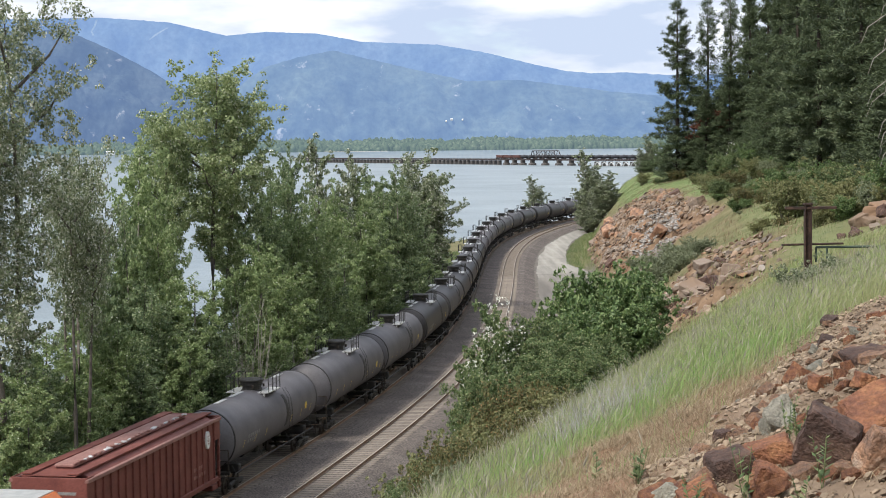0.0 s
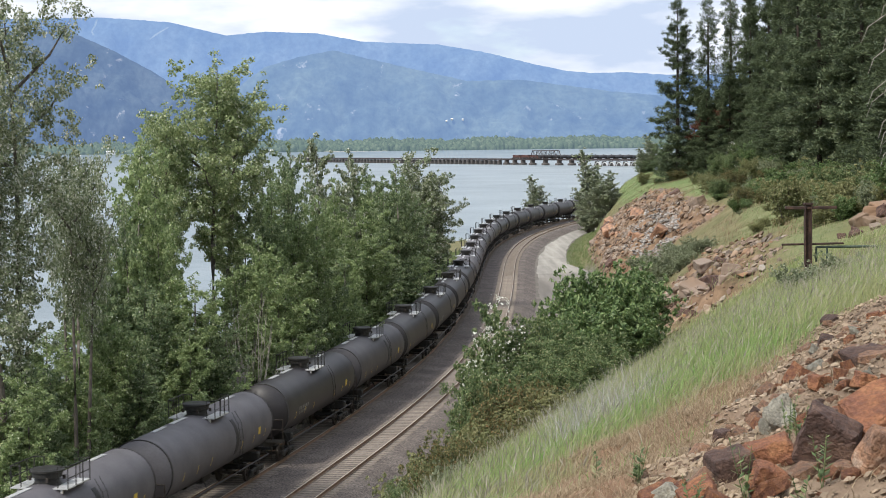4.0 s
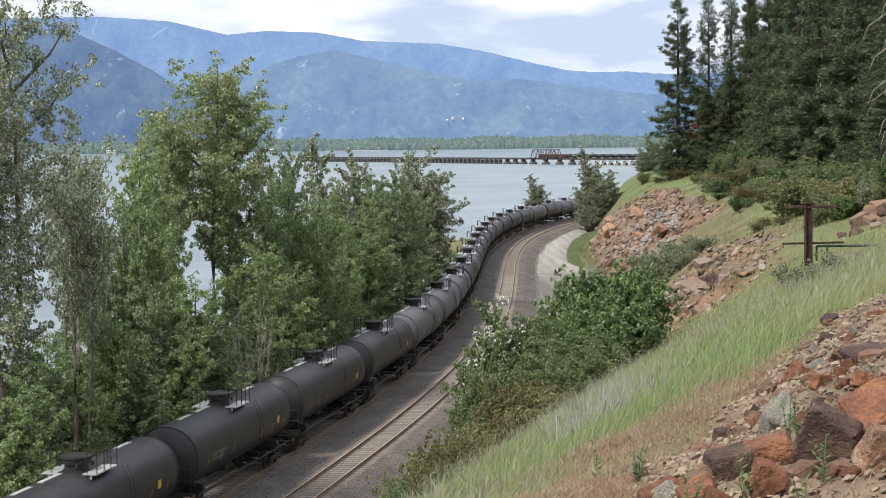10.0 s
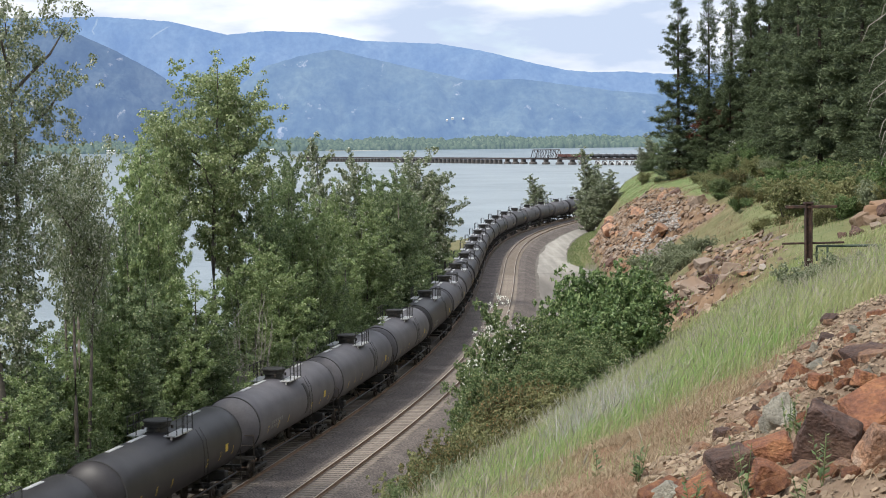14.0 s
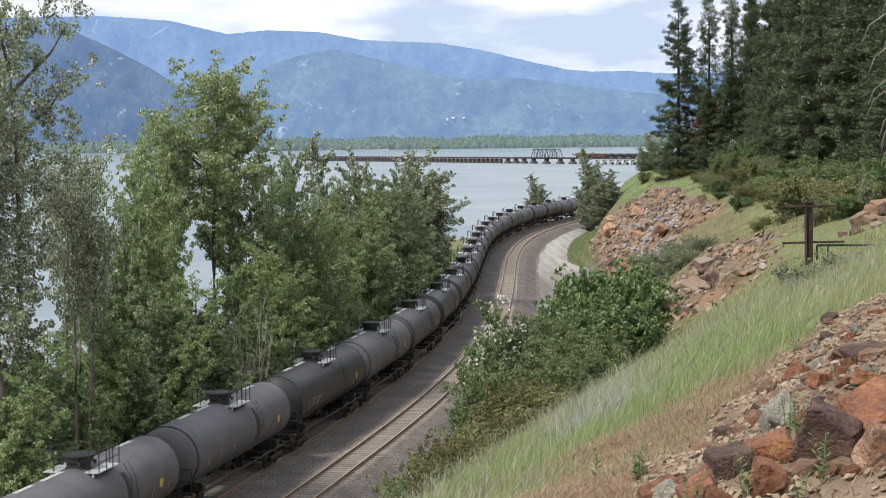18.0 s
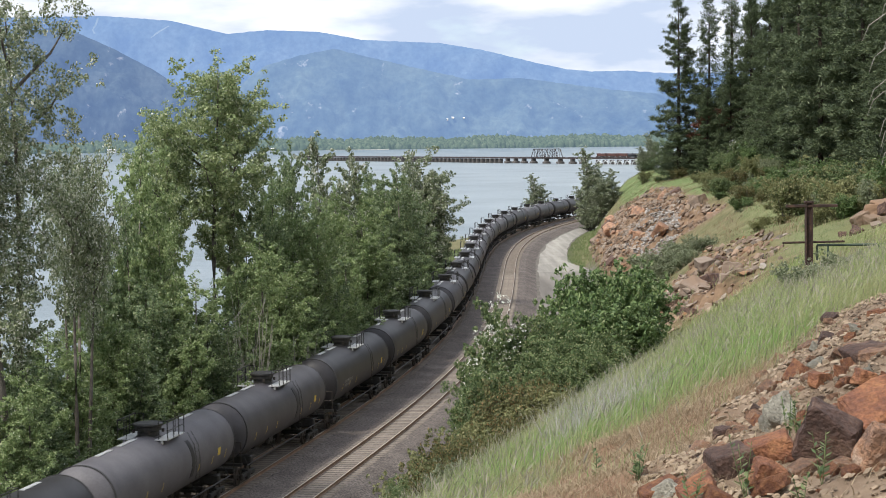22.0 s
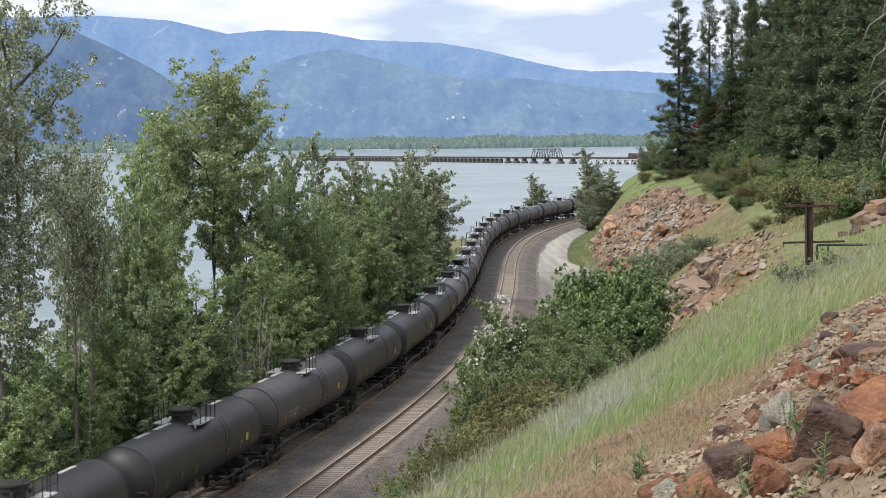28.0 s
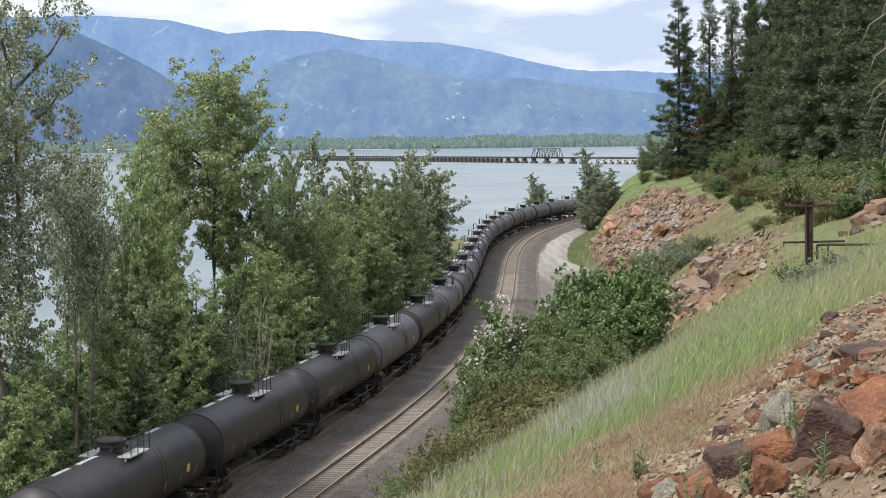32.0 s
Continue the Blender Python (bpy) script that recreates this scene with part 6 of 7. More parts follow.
def build_broadleaf(name, label, h, spread, leaf, bark, seed, leaves=9000, leaf_size=0.2, low=0.15, stems=1, gaps=1.0, lean=0.0, crest=0.55, aspect=1.5):
    """A broad-leaved tree: a stem or several, rising limbs, and a crown in clumps round the limb ends."""
    rng = np.random.default_rng(seed)
    tree = thing(name, label, "tree" if h > 5 else "bush")
    trunks, limbs = [], []
    centres, radii = [], []
    for s in range(stems):
        a = rng.uniform(0, 6.28)
        out = 0.0 if s == 0 else spread * (0.36 if crest > 0.7 else 0.20)
        base = np.array([out * 0.4 * math.cos(a), out * 0.4 * math.sin(a), -0.3])
        hh = h * (1.0 if s == 0 else (rng.uniform(0.86, 0.97) if crest > 0.7 else rng.uniform(0.70, 0.93)))
        pts = []
        for i in range(9):
            f = i / 8
            wob = 0.014 * h * f * math.sin(f * 5 + seed + s)
            pts.append(tuple(base + np.array([out * f * math.cos(a) + wob + lean * f * f * h, out * f * math.sin(a) + wob * 0.6, hh * 0.95 * f])))
        trunks.append((pts, [(0.010 * h + 0.04) * (1 - 0.93 * i / 8) for i in range(9)]))
        n_limb = max(9, int(30 * math.sqrt(hh / 18)))
        for i in range(n_limb):
            f = low + (0.95 - low) * (i + rng.random() * 0.7) / n_limb
            az = i * 2.4 + rng.uniform(-0.6, 0.6)
            j = min(7, int(f * 8))
            k = f * 8 - j
            p0 = np.array(pts[j]) * (1 - k) + np.array(pts[j + 1]) * k
            g = (f - low) / (1 - low)
            if crest < 0.5:
                form = min(1.0, 0.55 + 1.6 * g) * (1.0 - g) ** 0.36 + 0.10
            elif crest > 0.7:
                form = min(1.0, 0.40 + 1.2 * g) * (1.0 - g ** 6) ** 0.5 * 0.85 + 0.25
            else:
                form = max(0.30, math.sin(math.pi * g ** (math.log(0.5) / math.log(crest)) * 0.9 + 0.18) ** 0.6)
            width = spread * 0.5 * form * rng.uniform(0.6, 1.15) / (1.0 if stems == 1 else 1.2)
            up = rng.uniform(0.55, 1.15)
            end = p0 + np.array([math.cos(az) * width, math.sin(az) * width, up * width])
            end[2] = min(end[2], h * rng.uniform(0.9, 1.0))
            mid = (p0 + end) / 2 + np.array([0, 0, -0.10 * width])
            limbs.append((width, [tuple(p0), tuple(mid), tuple(p0 + (end - p0) * 0.8)]))
            # leafy clumps strung along the outer part of the limb, smaller towards its end
            for q in np.linspace(0.25, 1.0, 6):
                for _ in range(3):
                    size = (0.075 * width + 0.008 * h) * rng.uniform(0.5, 1.3) * (1.3 - 0.6 * q)
                    centres.append(p0 + (end - p0) * q + rng.normal(size=3) * np.array([0.13, 0.13, 0.09]) * width)
                    radii.append(size * gaps)
        for e in np.linspace(0.86, 1.03, 9):
            centres.append(np.array(pts[-1]) * np.array([1, 1, e]) + rng.normal(size=3) * np.array([0.07, 0.07, 0.0]) * spread * (1.1 - e) * 5)
            radii.append(0.016 * h)
    shift = np.array([*np.mean(np.array(centres)[:, :2], axis=0), 0.0])
    centres = [c - shift for c in centres]
    trunks = [([tuple(np.array(p) - shift) for p in pts], rr) for pts, rr in trunks]
    limbs = [(w, [tuple(np.array(p) - shift) for p in pts]) for w, pts in limbs]
    limbs.sort(reverse=True)
    if h < 5.5:
        # low scrub: thin stems in one tangle
        bm = bmesh.new()
        for pts, rr in trunks:
            tube(bm, pts, rr, 5)
        tagged(part("stem", bm, bark, tree), kind="stuff")
        limbs = []
    else:
        for pts, rr in trunks:
            bm = bmesh.new()
            tube(bm, pts, rr, 8)
            part("trunk", bm, bark, tree, smooth_faces=True)
    for _, pts in limbs[:10]:
        bm = bmesh.new()
        tube(bm, pts, [0.0032 * h + 0.012, 0.0020 * h + 0.008, 0.006], 5)
        part("limb", bm, bark, tree)
    v, f = leaf_cloud(centres, radii, leaves, leaf_size, rng, aspect=aspect)
    mesh_object("crown", v, f, leaf, tree)
    return tree


def build_conifer(label, h, spread, needles, seed, start=0.08, sparse=1.0, dead_from=None, tuft=0.5, point=0.8, dead_band=None):
    """A fir or pine: straight stem, whorls of limbs, and bunches of needles bristling along the outer part of every limb."""
    rng = np.random.default_rng(seed)
    tree = thing("conifer", label, "tree", "conifers on the hill")
    bm = bmesh.new()
    tube(bm, [(0, 0, -1.0), (0.05, 0, h * 0.35), (0, 0.05, h * 0.7), (0, 0, h)], [0.010 * h + 0.05, 0.008 * h + 0.04, 0.0045 * h + 0.03, 0.02], 9)
    part("trunk", bm, M["bark_dark"], tree, smooth_faces=True)
    bm = bmesh.new()
    green, dead = [], []
    z = h * start
    while z < h * 0.985:
        f = z / h
        reach = spread * 0.5 * (1 - f) ** point * min(1.0, 0.55 + 3.0 * (f - start)) + 0.22
        for i in range(int(rng.integers(5, 9))):
            if rng.random() > sparse:
                continue
            az = rng.uniform(0, 6.283)
            r = reach * (0.5 + 0.65 * rng.random())
            zz = z + rng.uniform(-0.45, 0.45)
            drop = rng.uniform(0.0, 0.42) if f < 0.7 else rng.uniform(-0.45, 0.1)
            d = np.array([math.cos(az), math.sin(az), -drop])
            side = np.array([-math.sin(az), math.cos(az), 0.0])
            root = np.array([0, 0, zz])
            tube(bm, [tuple(root), tuple(root + d * r * 0.6), tuple(root + d * r + np.array([0, 0, 0.12 * r]))], [0.010 + 0.010 * r, 0.008 + 0.005 * r, 0.006], 3)
            bare = dead_from is not None and f > dead_from
            rusty = dead_band is not None and dead_band[0] < f < dead_band[1]
            n = max(2, int((2.0 + 3.4 * r) * (0.22 if bare else 1.0)))
            q = 0.25 + 0.78 * rng.random(n) ** 0.75
            hub = root + d * (r * q)[:, None] + np.array([0, 0, 0.12 * r]) * (np.maximum(0, q - 0.6) / 0.4)[:, None] + side * (rng.uniform(-0.32, 0.32, n) * r * (1.15 - q))[:, None]
            k = 30
            hub = np.repeat(hub, k, axis=0)
            m = len(hub)
            ax = d * 0.55 + rng.normal(size=(m, 3)) * np.array([0.75, 0.75, 0.5]) + np.array([0, 0, 0.28])
            ax /= np.linalg.norm(ax, axis=1)[:, None]
            wv = np.cross(ax, rng.normal(size=(m, 3)) * 0.6 + np.array([0, 0, 1.0]))
            wv /= np.linalg.norm(wv, axis=1)[:, None]
            ln = tuft * (0.6 + 0.8 * rng.random(m))[:, None] * (0.7 if f > 0.85 else 1.0)
            hub = hub + rng.normal(size=(m, 3)) * tuft * 0.36
            quad = np.stack([hub, hub + ax * ln * 0.5 + wv * ln * 0.09, hub + ax * ln, hub + ax * ln * 0.5 - wv * ln * 0.09], 1).reshape(-1, 3)
            (dead if rusty and rng.random() < 0.8 else green).append(quad)
        z += 0.30 + 0.011 * h * (0.6 + 0.5 * rng.random())
    tagged(part("branch_work", bm, M["bark_dark"], tree), kind="stuff")
    v = np.concatenate(green)
    mesh_object("foliage", v, np.arange(len(v)).reshape(-1, 4), needles, tree)
    if dead:
        v = np.concatenate(dead)
        mesh_object("dead_foliage", v, np.arange(len(v)).reshape(-1, 4), M["needle_dead"], tree, "rust-brown dead needles")
    return tree


def spot(x, y, sink=0.1):
    return Vector((x, y, ground_z(x, y) - sink))


def plant(src, x, y, h_scale=1.0, w_scale=None, turn=None, label="", z=None):
    w = h_scale if w_scale is None else w_scale
    p = spot(x, y) if z is None else Vector((x, y, z))
    o = copy_thing(src, Matrix())
    o.matrix_basis = Matrix.Translation(p) @ Matrix.Rotation(random.uniform(0, 6.28) if turn is None else turn, 4, "Z") @ Matrix.Diagonal((w, w, h_scale, 1))
    if label:
        tagged(o, label)
    return o


def build_trees():
    tall = build_broadleaf("cottonwood", "tall airy cottonwood with green wind-blown leaves", 26.0, 8.0, M["leaf"], M["bark"], 3, 52000, 0.115, 0.48, 2, 0.95, crest=0.74)
    silver = build_broadleaf("cottonwood", "large cottonwood with silver-backed leaves on the lake bank", 28.0, 9.0, M["leaf_silver"], M["bark"], 5, 80000, 0.098, 0.40, 3, 0.80, crest=0.71)
    high = build_broadleaf("cottonwood", "slim silver-leaved cottonwood with a high crown", 17.0, 6.5, M["leaf_silver"], M["bark"], 9, 19000, 0.09, 0.62, 2, 0.95, crest=0.6)
    pale = build_broadleaf("cottonwood", "rounded cottonwood with silver-backed leaves by the water", 17.0, 7.0, M["leaf_silver"], M["bark"], 6, 56000, 0.12, 0.06, 3, 1.0, crest=0.47)
    green = build_broadleaf("lakeside_tree", "dense young green tree on the lake bank", 16.0, 7.4, M["leaf_bright"], M["bark"], 8, 56000, 0.105, 0.03, 3, 1.1, crest=0.45)
    dark = build_broadleaf("lakeside_tree", "dense dark green tree on the lake bank", 16.0, 7.4, M["leaf_deep"], M["bark"], 11, 56000, 0.105, 0.03, 3, 1.1, crest=0.45)
    rounded = build_broadleaf("cottonwood", "young rounded cottonwood leafy down to the ground", 16.0, 8.0, M["leaf_silver"], M["bark"], 16, 60000, 0.125, 0.10, 4, 1.1, crest=0.52)
    native = {id(high): (17.0, 6.5), id(rounded): (16.0, 8.0), id(tall): (26.0, 8.0), id(silver): (28.0, 9.0), id(pale): (17.0, 7.0), id(green): (16.0, 5.6), id(dark): (16.0, 5.6)}
    # plan place, height of the top over the rails, width
    rows = [
        (silver, -19.5, 77, 24.4, 6.6),
        (high, -18.1, 88, 17.6, 4.2), (high, -16.9, 84, 16.4, 3.0),
        (green, -17.4, 104, 18.0, 4.6), (dark, -18.2, 100, 14.0, 3.4), (green, -16.4, 101, 14.4, 3.4),
        (tall, -14.1, 116, 23.0, 6.8), (tall, -17.4, 113, 19.8, 4.4),
        (dark, -11.3, 134, 17.5, 3.0), (pale, -9.4, 146, 18.2, 5.6), (dark, -12.6, 138, 16.4, 3.2), (pale, -8.0, 149, 16.9, 4.6),
        (green, -10.9, 122, 14.9, 4.2), (green, -9.3, 124, 13.9, 3.8), (dark, -12.3, 118, 14.0, 3.4),
        (green, -6.9, 150, 15.3, 4.4), (dark, -4.9, 160, 15.6, 4.8), (green, -8.3, 140, 14.0, 3.8), (dark, -3.6, 163, 14.2, 4.2), (dark, -6.4, 168, 15.6, 4.4), (green, -6.0, 144, 12.0, 4.0),
        (rounded, -1.9, 192, 16.6, 8.0), (rounded, -0.2, 191, 14.6, 6.0), (dark, -3.0, 180, 12.4, 4.4),
        (green, -14.4, 100, 10.4, 4.2), (dark, -16.1, 98, 10.6, 3.8), (green, -11.7, 109, 11.9, 3.8), (dark, -12.7, 100, 8.6, 3.4), (green, -10.3, 115, 10.8, 4.4), (dark, -8.9, 127, 10.8, 4.4), (green, -7.2, 132, 10.0, 3.8), (dark, -5.2, 146, 10.2, 4.2),
        (green, -19.6, 86, 9.0, 4.0), (dark, -18.3, 92, 9.8, 3.8), (dark, -19.3, 80, 8.0, 4.0), (green, -17.2, 90, 10.4, 3.2),
        (green, -18.0, 75, 8.2, 3.2), (dark, -18.6, 79, 8.8, 3.4), (green, -18.1, 85, 7.6, 3.6), (dark, -16.2, 91, 7.2, 3.6), (green, -14.2, 97, 7.6, 3.0), (green, -11.3, 107, 7.6, 3.4), (dark, -9.5, 118, 7.7, 3.6),
        (dark, -3.9, 158, 7.8, 4.0), (dark, 0.1, 206, 7.0, 5.0), (dark, -1.1, 190, 7.1, 4.6), (green, -2.7, 176, 6.7, 3.9),
    ]
    rows += [(pale, 32.0, 366, 8.4, 5.6), (pale, 30.0, 369, 7.0, 5.0), (dark, 22.2, 401, 3.4, 5.0), (pale, 30.4, 372, 16.4, 7.4), (pale, 33.6, 366, 12.0, 6.4), (pale, 22.2, 402, 10.6, 6.0), (pale, 46.0, 398, 19.5, 4.6), (pale, 43.6, 392, 16.5, 4.0), (dark, 48.5, 394, 18.0, 4.6), (dark, 45.0, 390, 14.0, 4.0)]
    used = set()
    for src, x, y, top, w in rows:
        h0, w0 = native[id(src)]
        if x < track_x(y):
            x = min(x, track_x(y) - 2.3 - 0.26 * w)
        hs, ws = (top - ground_z(x, y)) / (h0 * 0.95), 1.15 * w / w0
        ws = max(ws, hs / 1.6)
        if id(src) in used:
            plant(src, x, y, hs, ws)
        else:
            used.add(id(src))
            src.matrix_basis = Matrix.Translation(spot(x, y)) @ Matrix.Diagonal((ws, ws, hs, 1))
    # conifers
    fir = build_conifer("dense dark green fir on the hillside", 28.0, 9.5, M["needle"], 21, 0.05, 1.0, tuft=0.36)
    pine = build_conifer("tall ponderosa pine with bunched grey-green needles", 28.0, 10.0, M["needle_pine"], 22, 0.22, 0.85, tuft=0.46, point=0.6)
    edge = build_conifer("tall open fir at the wood's edge with low limbs", 30.0, 8.6, M["needle"], 25, 0.06, 0.85, tuft=0.36, point=0.55)
    half_dead = build_conifer("thin dying fir with bare twigs and a rust-brown patch", 28.0, 6.5, M["needle"], 23, 0.10, 0.95, 0.52, 0.45, 0.6, (0.28, 0.40))
    # plan place, height of the top over the rails, width
    rows = [
        (edge, 42.6, 325, 43.8, 11.0), (half_dead, 47.6, 322, 44.0, 8.0), (half_dead, 51.0, 318, 45.4, 8.0), (fir, 46.4, 316, 27.0, 8.4), (fir, 49.8, 312, 31.5, 9.0), (fir, 44.8, 330, 22.0, 5.5),
        (fir, 53.4, 312, 47.0, 8.8), (fir, 52.2, 296, 36.0, 8.6),
        (fir, 52.6, 290, 46.5, 10.0), (fir, 50.4, 268, 44.1, 10.5), (pine, 48.2, 244, 43.0, 11.3), (fir, 48.6, 228, 41.0, 10.2), (fir, 46.6, 236, 27.0, 7.5),
        (pine, 36.0, 172, 37.0, 9.6), (fir, 42.8, 190, 39.0, 10.3), (fir, 45.4, 205, 33.9, 9.6), (fir, 36.8, 150, 35.8, 9.8), (fir, 40.2, 176, 29.0, 8.0),
        (pine, 32.6, 140, 34.6, 8.6), (fir, 32.4, 128, 33.1, 9.4), (fir, 33.3, 135, 25.2, 7.2), (fir, 28.4, 108, 30.3, 7.6), (fir, 30.6, 116, 21.5, 6.0),
        (fir, 36.4, 152, 22.9, 7.0), (fir, 63.9, 330, 47.0, 13.5), (fir, 72.1, 330, 49.0, 13.6), (fir, 77.8, 320, 47.9, 13.0), (fir, 57.5, 335, 46.5, 11.5), (fir, 56.0, 300, 47.5, 11.5), (pine, 60.5, 310, 49.0, 11.5), (fir, 66.5, 312, 48.0, 12.0),
        (fir, 47.4, 330, 24.0, 7.3), (pine, 55.0, 275, 46.0, 11.0), (fir, 54.0, 250, 45.0, 11.5), (fir, 51.5, 236, 44.0, 11.0), (fir, 47.0, 208, 42.0, 10.5), (fir, 41.0, 172, 39.0, 10.0), (fir, 39.0, 160, 33.0, 9.0), (fir, 34.9, 140, 36.0, 9.5), (fir, 30.4, 117, 32.5, 8.0), (fir, 31.5, 122, 24.0, 7.0), (fir, 27.6, 104, 22.5, 5.5)]
    for src, x, y, h, w in rows:
        b, bw = {id(half_dead): (28.0, 6.5), id(edge): (30.0, 8.6), id(pine): (28.0, 10.0), id(fir): (28.0, 9.5)}[id(src)]
        z = ground_z(x, y) - (4.0 if x < 0.165 * y and y > 300 else 1.0)
        plant(src, x, y, (h - z) / b, max(w / bw, 0.55 * (h - z) / b), z=z)
    for i, t in enumerate((fir, pine, half_dead, edge)):
        t.matrix_basis = Matrix.Translation(spot(66 + 6 * i, 280 - 25 * i))


def build_bushes():
    shrub = build_broadleaf("shrub", "dense dark green shrub on the slope", 5.0, 4.4, M["leaf_shrub"], M["bark"], 31, 30000, 0.07, 0.05, 4, 1.5)
    flower = build_broadleaf("shrub", "pale-flowering shrub on the slope above the track", 6.0, 3.4, M["leaf_shrub"], M["bark"], 33, 30000, 0.065, 0.05, 3, 1.4, crest=0.45)
    rng = np.random.default_rng(71)
    high = rng.uniform(2.2, 5.9, 150)
    turn = rng.uniform(0, 6.283, 150)
    out = (0.25 + 1.35 * (1 - (high / 6.3) ** 2)) * rng.uniform(0.6, 0.95, 150)
    v, f = leaf_cloud(np.stack([out * np.cos(turn), out * np.sin(turn), high], 1), np.full(150, 0.07), 700, 0.04, rng)
    mesh_object("blossom", v, f, M["petal"], flower, "small white flowers")
    scrub = build_broadleaf("scrub_bush", "low olive scrub bush on the dry hillside", 2.5, 3.4, M["leaf_olive"], M["bark"], 35, 12000, 0.07, 0.04, 5, 1.1)
    sage = build_broadleaf("sage_bush", "soft grey-green sage bush on the hillside", 1.6, 2.6, M["leaf_sage"], M["bark"], 37, 9000, 0.06, 0.02, 6, 1.2)
    sage.matrix_basis = Matrix.Translation(spot(17.6, 144))
    for x, y, k in ((18.3, 146, 1.3), (16.2, 139, 1.2), (18.7, 139, 1.1), (19.6, 150, 1.2), (21.0, 160, 1.0), (20.4, 142, 1.0), (22.6, 206, 1.2), (8.9, 40, 0.5), (7.6, 38, 0.45), (18.0, 151, 1.3)):
        plant(sage, x, y, k, k * 1.2)
    broad = build_broadleaf("shrub", "spreading dark green elder shrub with long leaflets", 5.0, 4.8, M["leaf_elder"], M["bark"], 39, 22000, 0.085, 0.05, 5, 1.15, aspect=2.5)
    autumn = build_broadleaf("scrub_bush", "olive scrub bush with some rusty yellow twigs", 2.5, 3.4, M["leaf_rusty"], M["bark"], 41, 14000, 0.06, 0.04, 5, 1.1)
    # plan place, height of the top over the rails, width
    tops = [
        (flower, 1.85, 60, 12.6, 2.6), (flower, 1.25, 58, 11.6, 2.0), (flower, 2.4, 60, 11.6, 2.2), (shrub, 1.5, 55, 10.7, 2.2), (flower, 0.85, 56, 10.9, 1.6), (flower, 1.6, 57, 11.9, 1.8),
        (shrub, 3.3, 61, 11.8, 2.3), (shrub, 4.0, 63, 11.5, 2.2), (shrub, 2.9, 57, 10.9, 2.4), (shrub, 3.7, 59, 11.2, 2.4),
        (broad, 5.5, 66, 12.9, 3.0), (broad, 6.5, 66, 13.1, 3.1), (broad, 4.9, 65, 12.4, 2.2), (broad, 7.3, 67, 12.5, 2.4), (broad, 5.5, 63, 11.9, 2.8), (broad, 4.6, 62, 11.4, 2.4), (broad, 6.8, 64, 11.9, 2.4), (shrub, 5.2, 60, 11.2, 2.2),
        (autumn, 1.9, 52, 10.5, 2.1), (autumn, 2.5, 53, 10.5, 2.0), (autumn, 1.4, 51, 9.9, 1.9), (shrub, 3.6, 56, 10.6, 2.2), (shrub, 4.5, 58, 11.0, 2.0), (scrub, 1.1, 50, 9.7, 1.6), (autumn, 1.8, 50, 9.9, 1.7), (scrub, 2.4, 51, 10.1, 1.8), (shrub, 1.0, 53, 9.7, 1.5), (scrub, 3.2, 52, 10.4, 1.7),
        (autumn, 0.0, 34, 11.9, 1.3), (autumn, 0.3, 33, 12.05, 1.1), (scrub, -0.35, 33, 11.7, 1.2), (shrub, -0.5, 31, 11.75, 1.0), (autumn, -0.2, 30, 12.15, 0.9), (scrub, 0.45, 35, 11.9, 1.1), (scrub, -0.75, 34, 11.2, 1.0), (sage, -0.9, 30, 11.3, 0.9), (sage, 0.1, 29, 12.35, 0.7)]
    rows = [(k, x, y, max(0.5, top - ground_z(x, y)), w) for k, x, y, top, w in tops]
    # scrub under and before the conifers, thicker towards the wood's edge: bearing x/y, distance
    under = random.Random(52)
    for _ in range(760):
        y = under.uniform(104, 335) if under.random() < 0.7 else under.uniform(90, 190)
        x = under.uniform(0.145, 0.262) * y
        z = ground_z(x, y)
        low = float(np.interp(y, [100, 140, 170, 230, 335], [13.2, 12.2, 11.0, 11.0, 12.2])) - 1.3 * under.random() ** 3 + 1.5 * noise.noise(Vector((x * 0.11, y * 0.035, 4.0)))
        if 188 < y < 252 and x < 0.185 * y:
            low = 10.3
        if y < 165 and x > 0.213 * y:
            low = 11.9
        if z < low or cliff_amount(x, y, z) > 0.1 or clumpy(x, y, 0.06, 3.0) < under.uniform(0.0, 0.7):
            continue
        f = under.uniform(0.4, 1.15) * (0.55 if z < low + 0.6 else 1.0)
        rows.append((under.choice((scrub, scrub, scrub, autumn, shrub, broad, broad, sage)), x, y, 2.3 * f * under.uniform(0.7, 1.3), 3.0 * f))
    for x, y, h, w in [(38.5, 345, 2.6, 3.0), (40.4, 338, 1.6, 2.4), (44.0, 330, 3.4, 4.4), (42.0, 322, 2.2, 3.6), (46.0, 326, 3.0, 5.0), (49, 352, 3.2, 6), (45, 338, 2.4, 5), (52, 370, 4, 7), (40.2, 286, 1.7, 2.2), (39.2, 268, 1.3, 2.0), (36.5, 246, 2.6, 3.2), (35.4, 238, 2.8, 3.2), (34.6, 228, 2.4, 3.0), (33.4, 216, 2.2, 2.8), (36.6, 226, 3.0, 3.6), (22.5, 129, 0.9, 1.3), (23.4, 131, 0.8, 1.2), (24.1, 128, 0.9, 1.3)]:
        rows.append((under.choice((scrub, autumn, shrub)), x, y, h, w))
    for src, x, y, h, w in rows:
        b, bw = {id(scrub): (2.5, 3.4), id(autumn): (2.5, 3.4), id(broad): (5.0, 4.8), id(shrub): (5.0, 4.4), id(flower): (6.0, 3.4), id(sage): (1.6, 2.6)}[id(src)]
        plant(src, x, y, h / b, max(1.1 * w / bw, h / b / 1.5))
    for i, t in enumerate((shrub, flower, scrub, broad, autumn)):
        t.matrix_basis = Matrix.Translation(spot(38.0 + 3.0 * i, 246 + 9 * i))


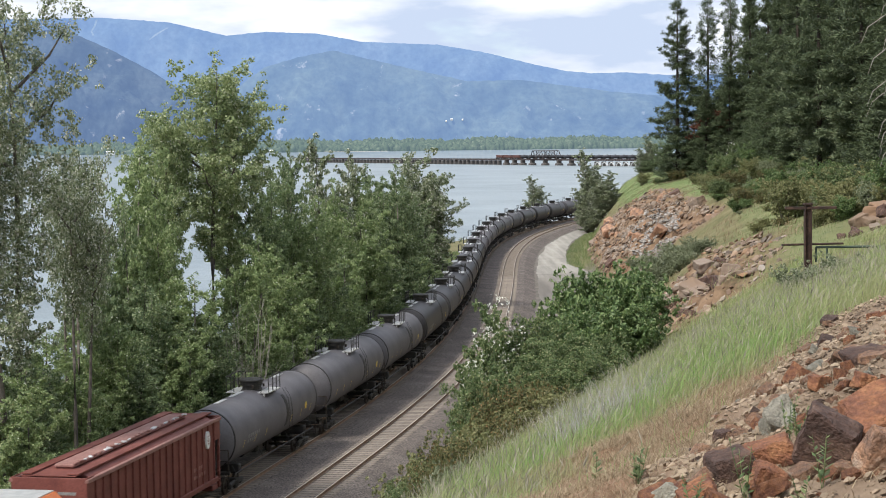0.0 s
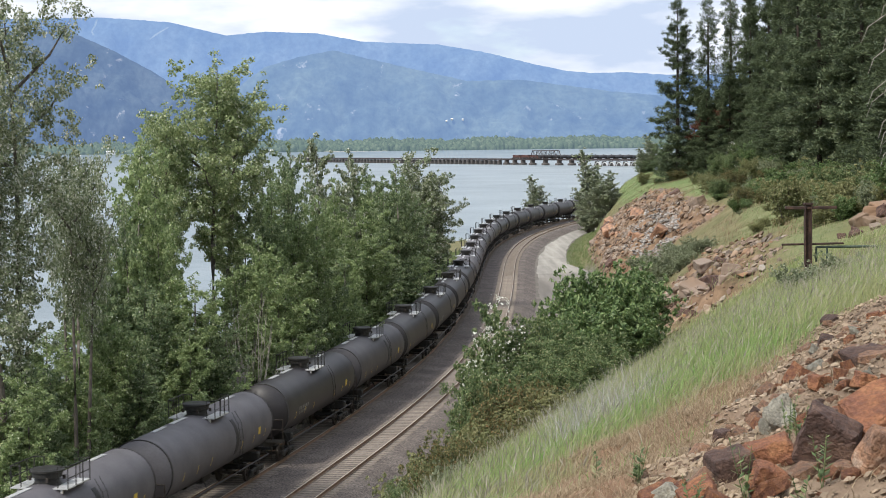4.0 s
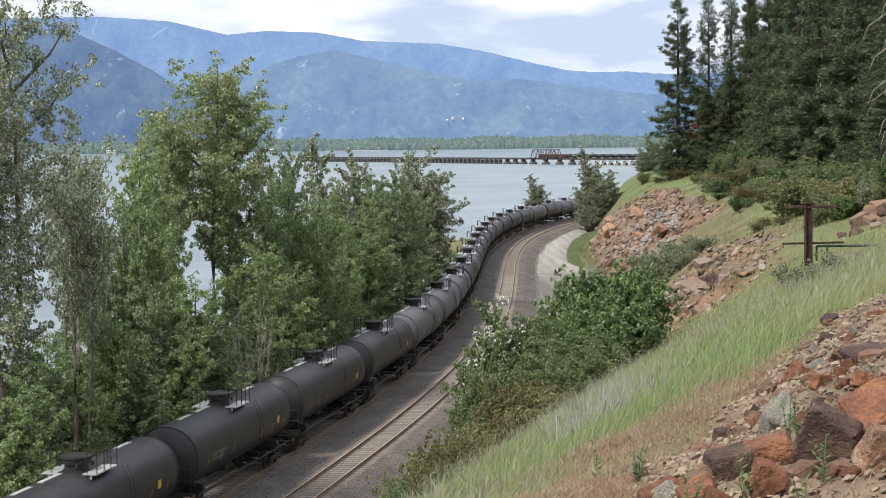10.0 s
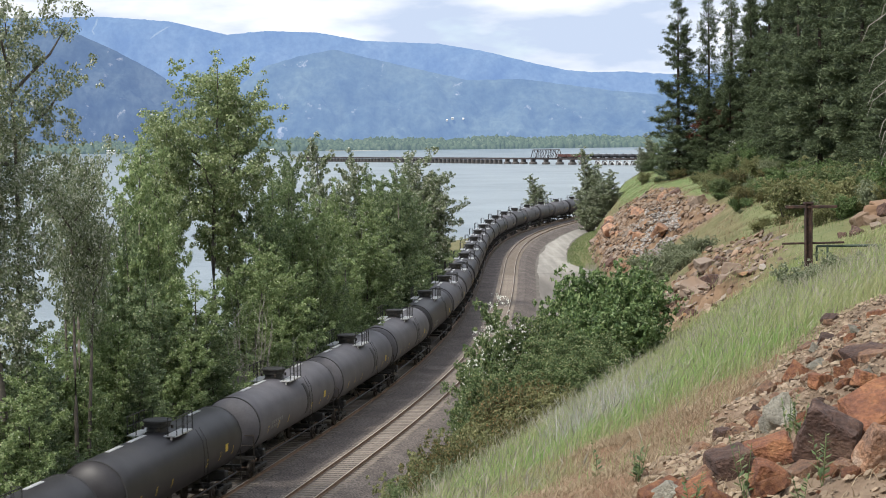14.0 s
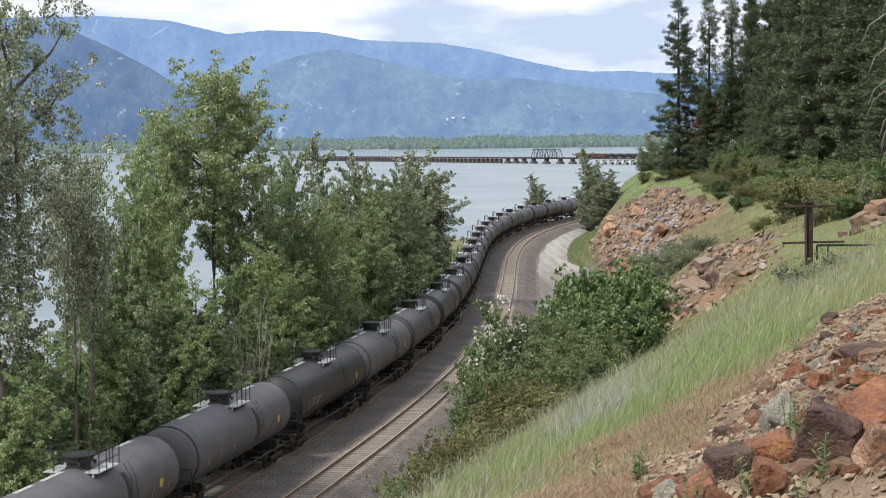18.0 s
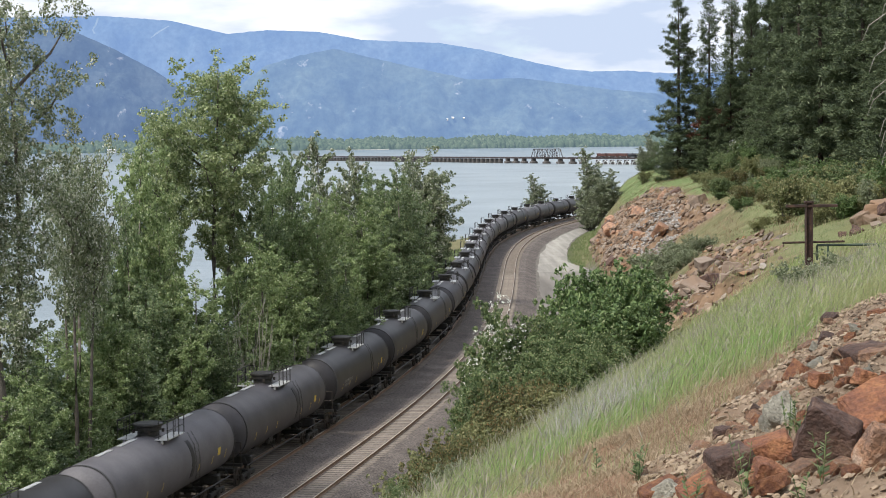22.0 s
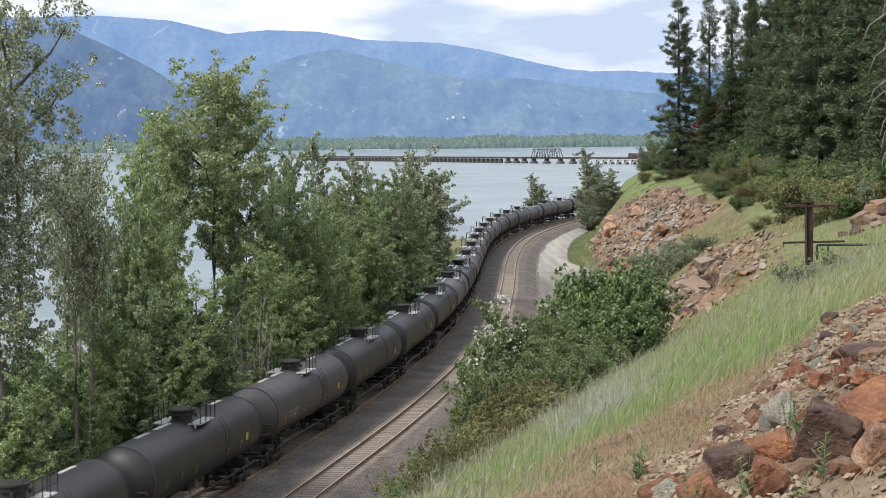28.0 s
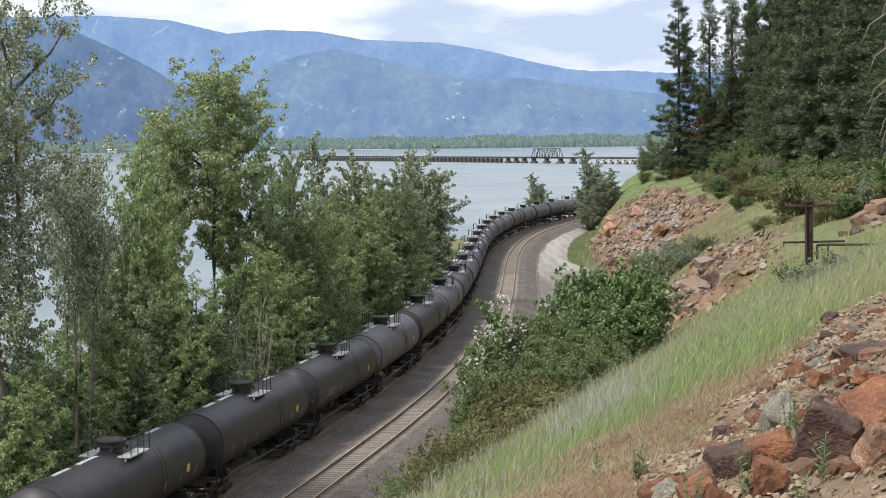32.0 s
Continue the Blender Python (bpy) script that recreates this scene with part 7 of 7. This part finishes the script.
# ---- order ----
build_ground()
build_water()
build_distance()
build_ski_runs()
build_far_woods()
build_railway()
ENGINE, CAR_KINDS = build_train()
build_bridge(ENGINE, CAR_KINDS)
build_trees()
build_bushes()
build_near_rocks()
build_cliff_rocks()
build_grass()
build_weeds()
build_gate()
build_dead_wood()


def motions():
    for car, s0 in MOVERS:
        rows = []
        for i in range(17):
            t = i * 2.0
            s = s0 - SPEED * t
            # the couplings stretch a little as the train eases round the near bend
            p, d = on_track(s - min(1.2, 0.032 * max(0.0, 22.0 - s)))
            rows.append((t, axis_pose(p, d)))
        walk(car, rows)
    for car, back in FAR_MOVERS:
        walk(car, [(t, axis_pose(at_bridge(back + SPEED * t, 0, DECK + 0.1), -BRIDGE_D)) for t in (0.0, 16.0, 32.0)])


motions()
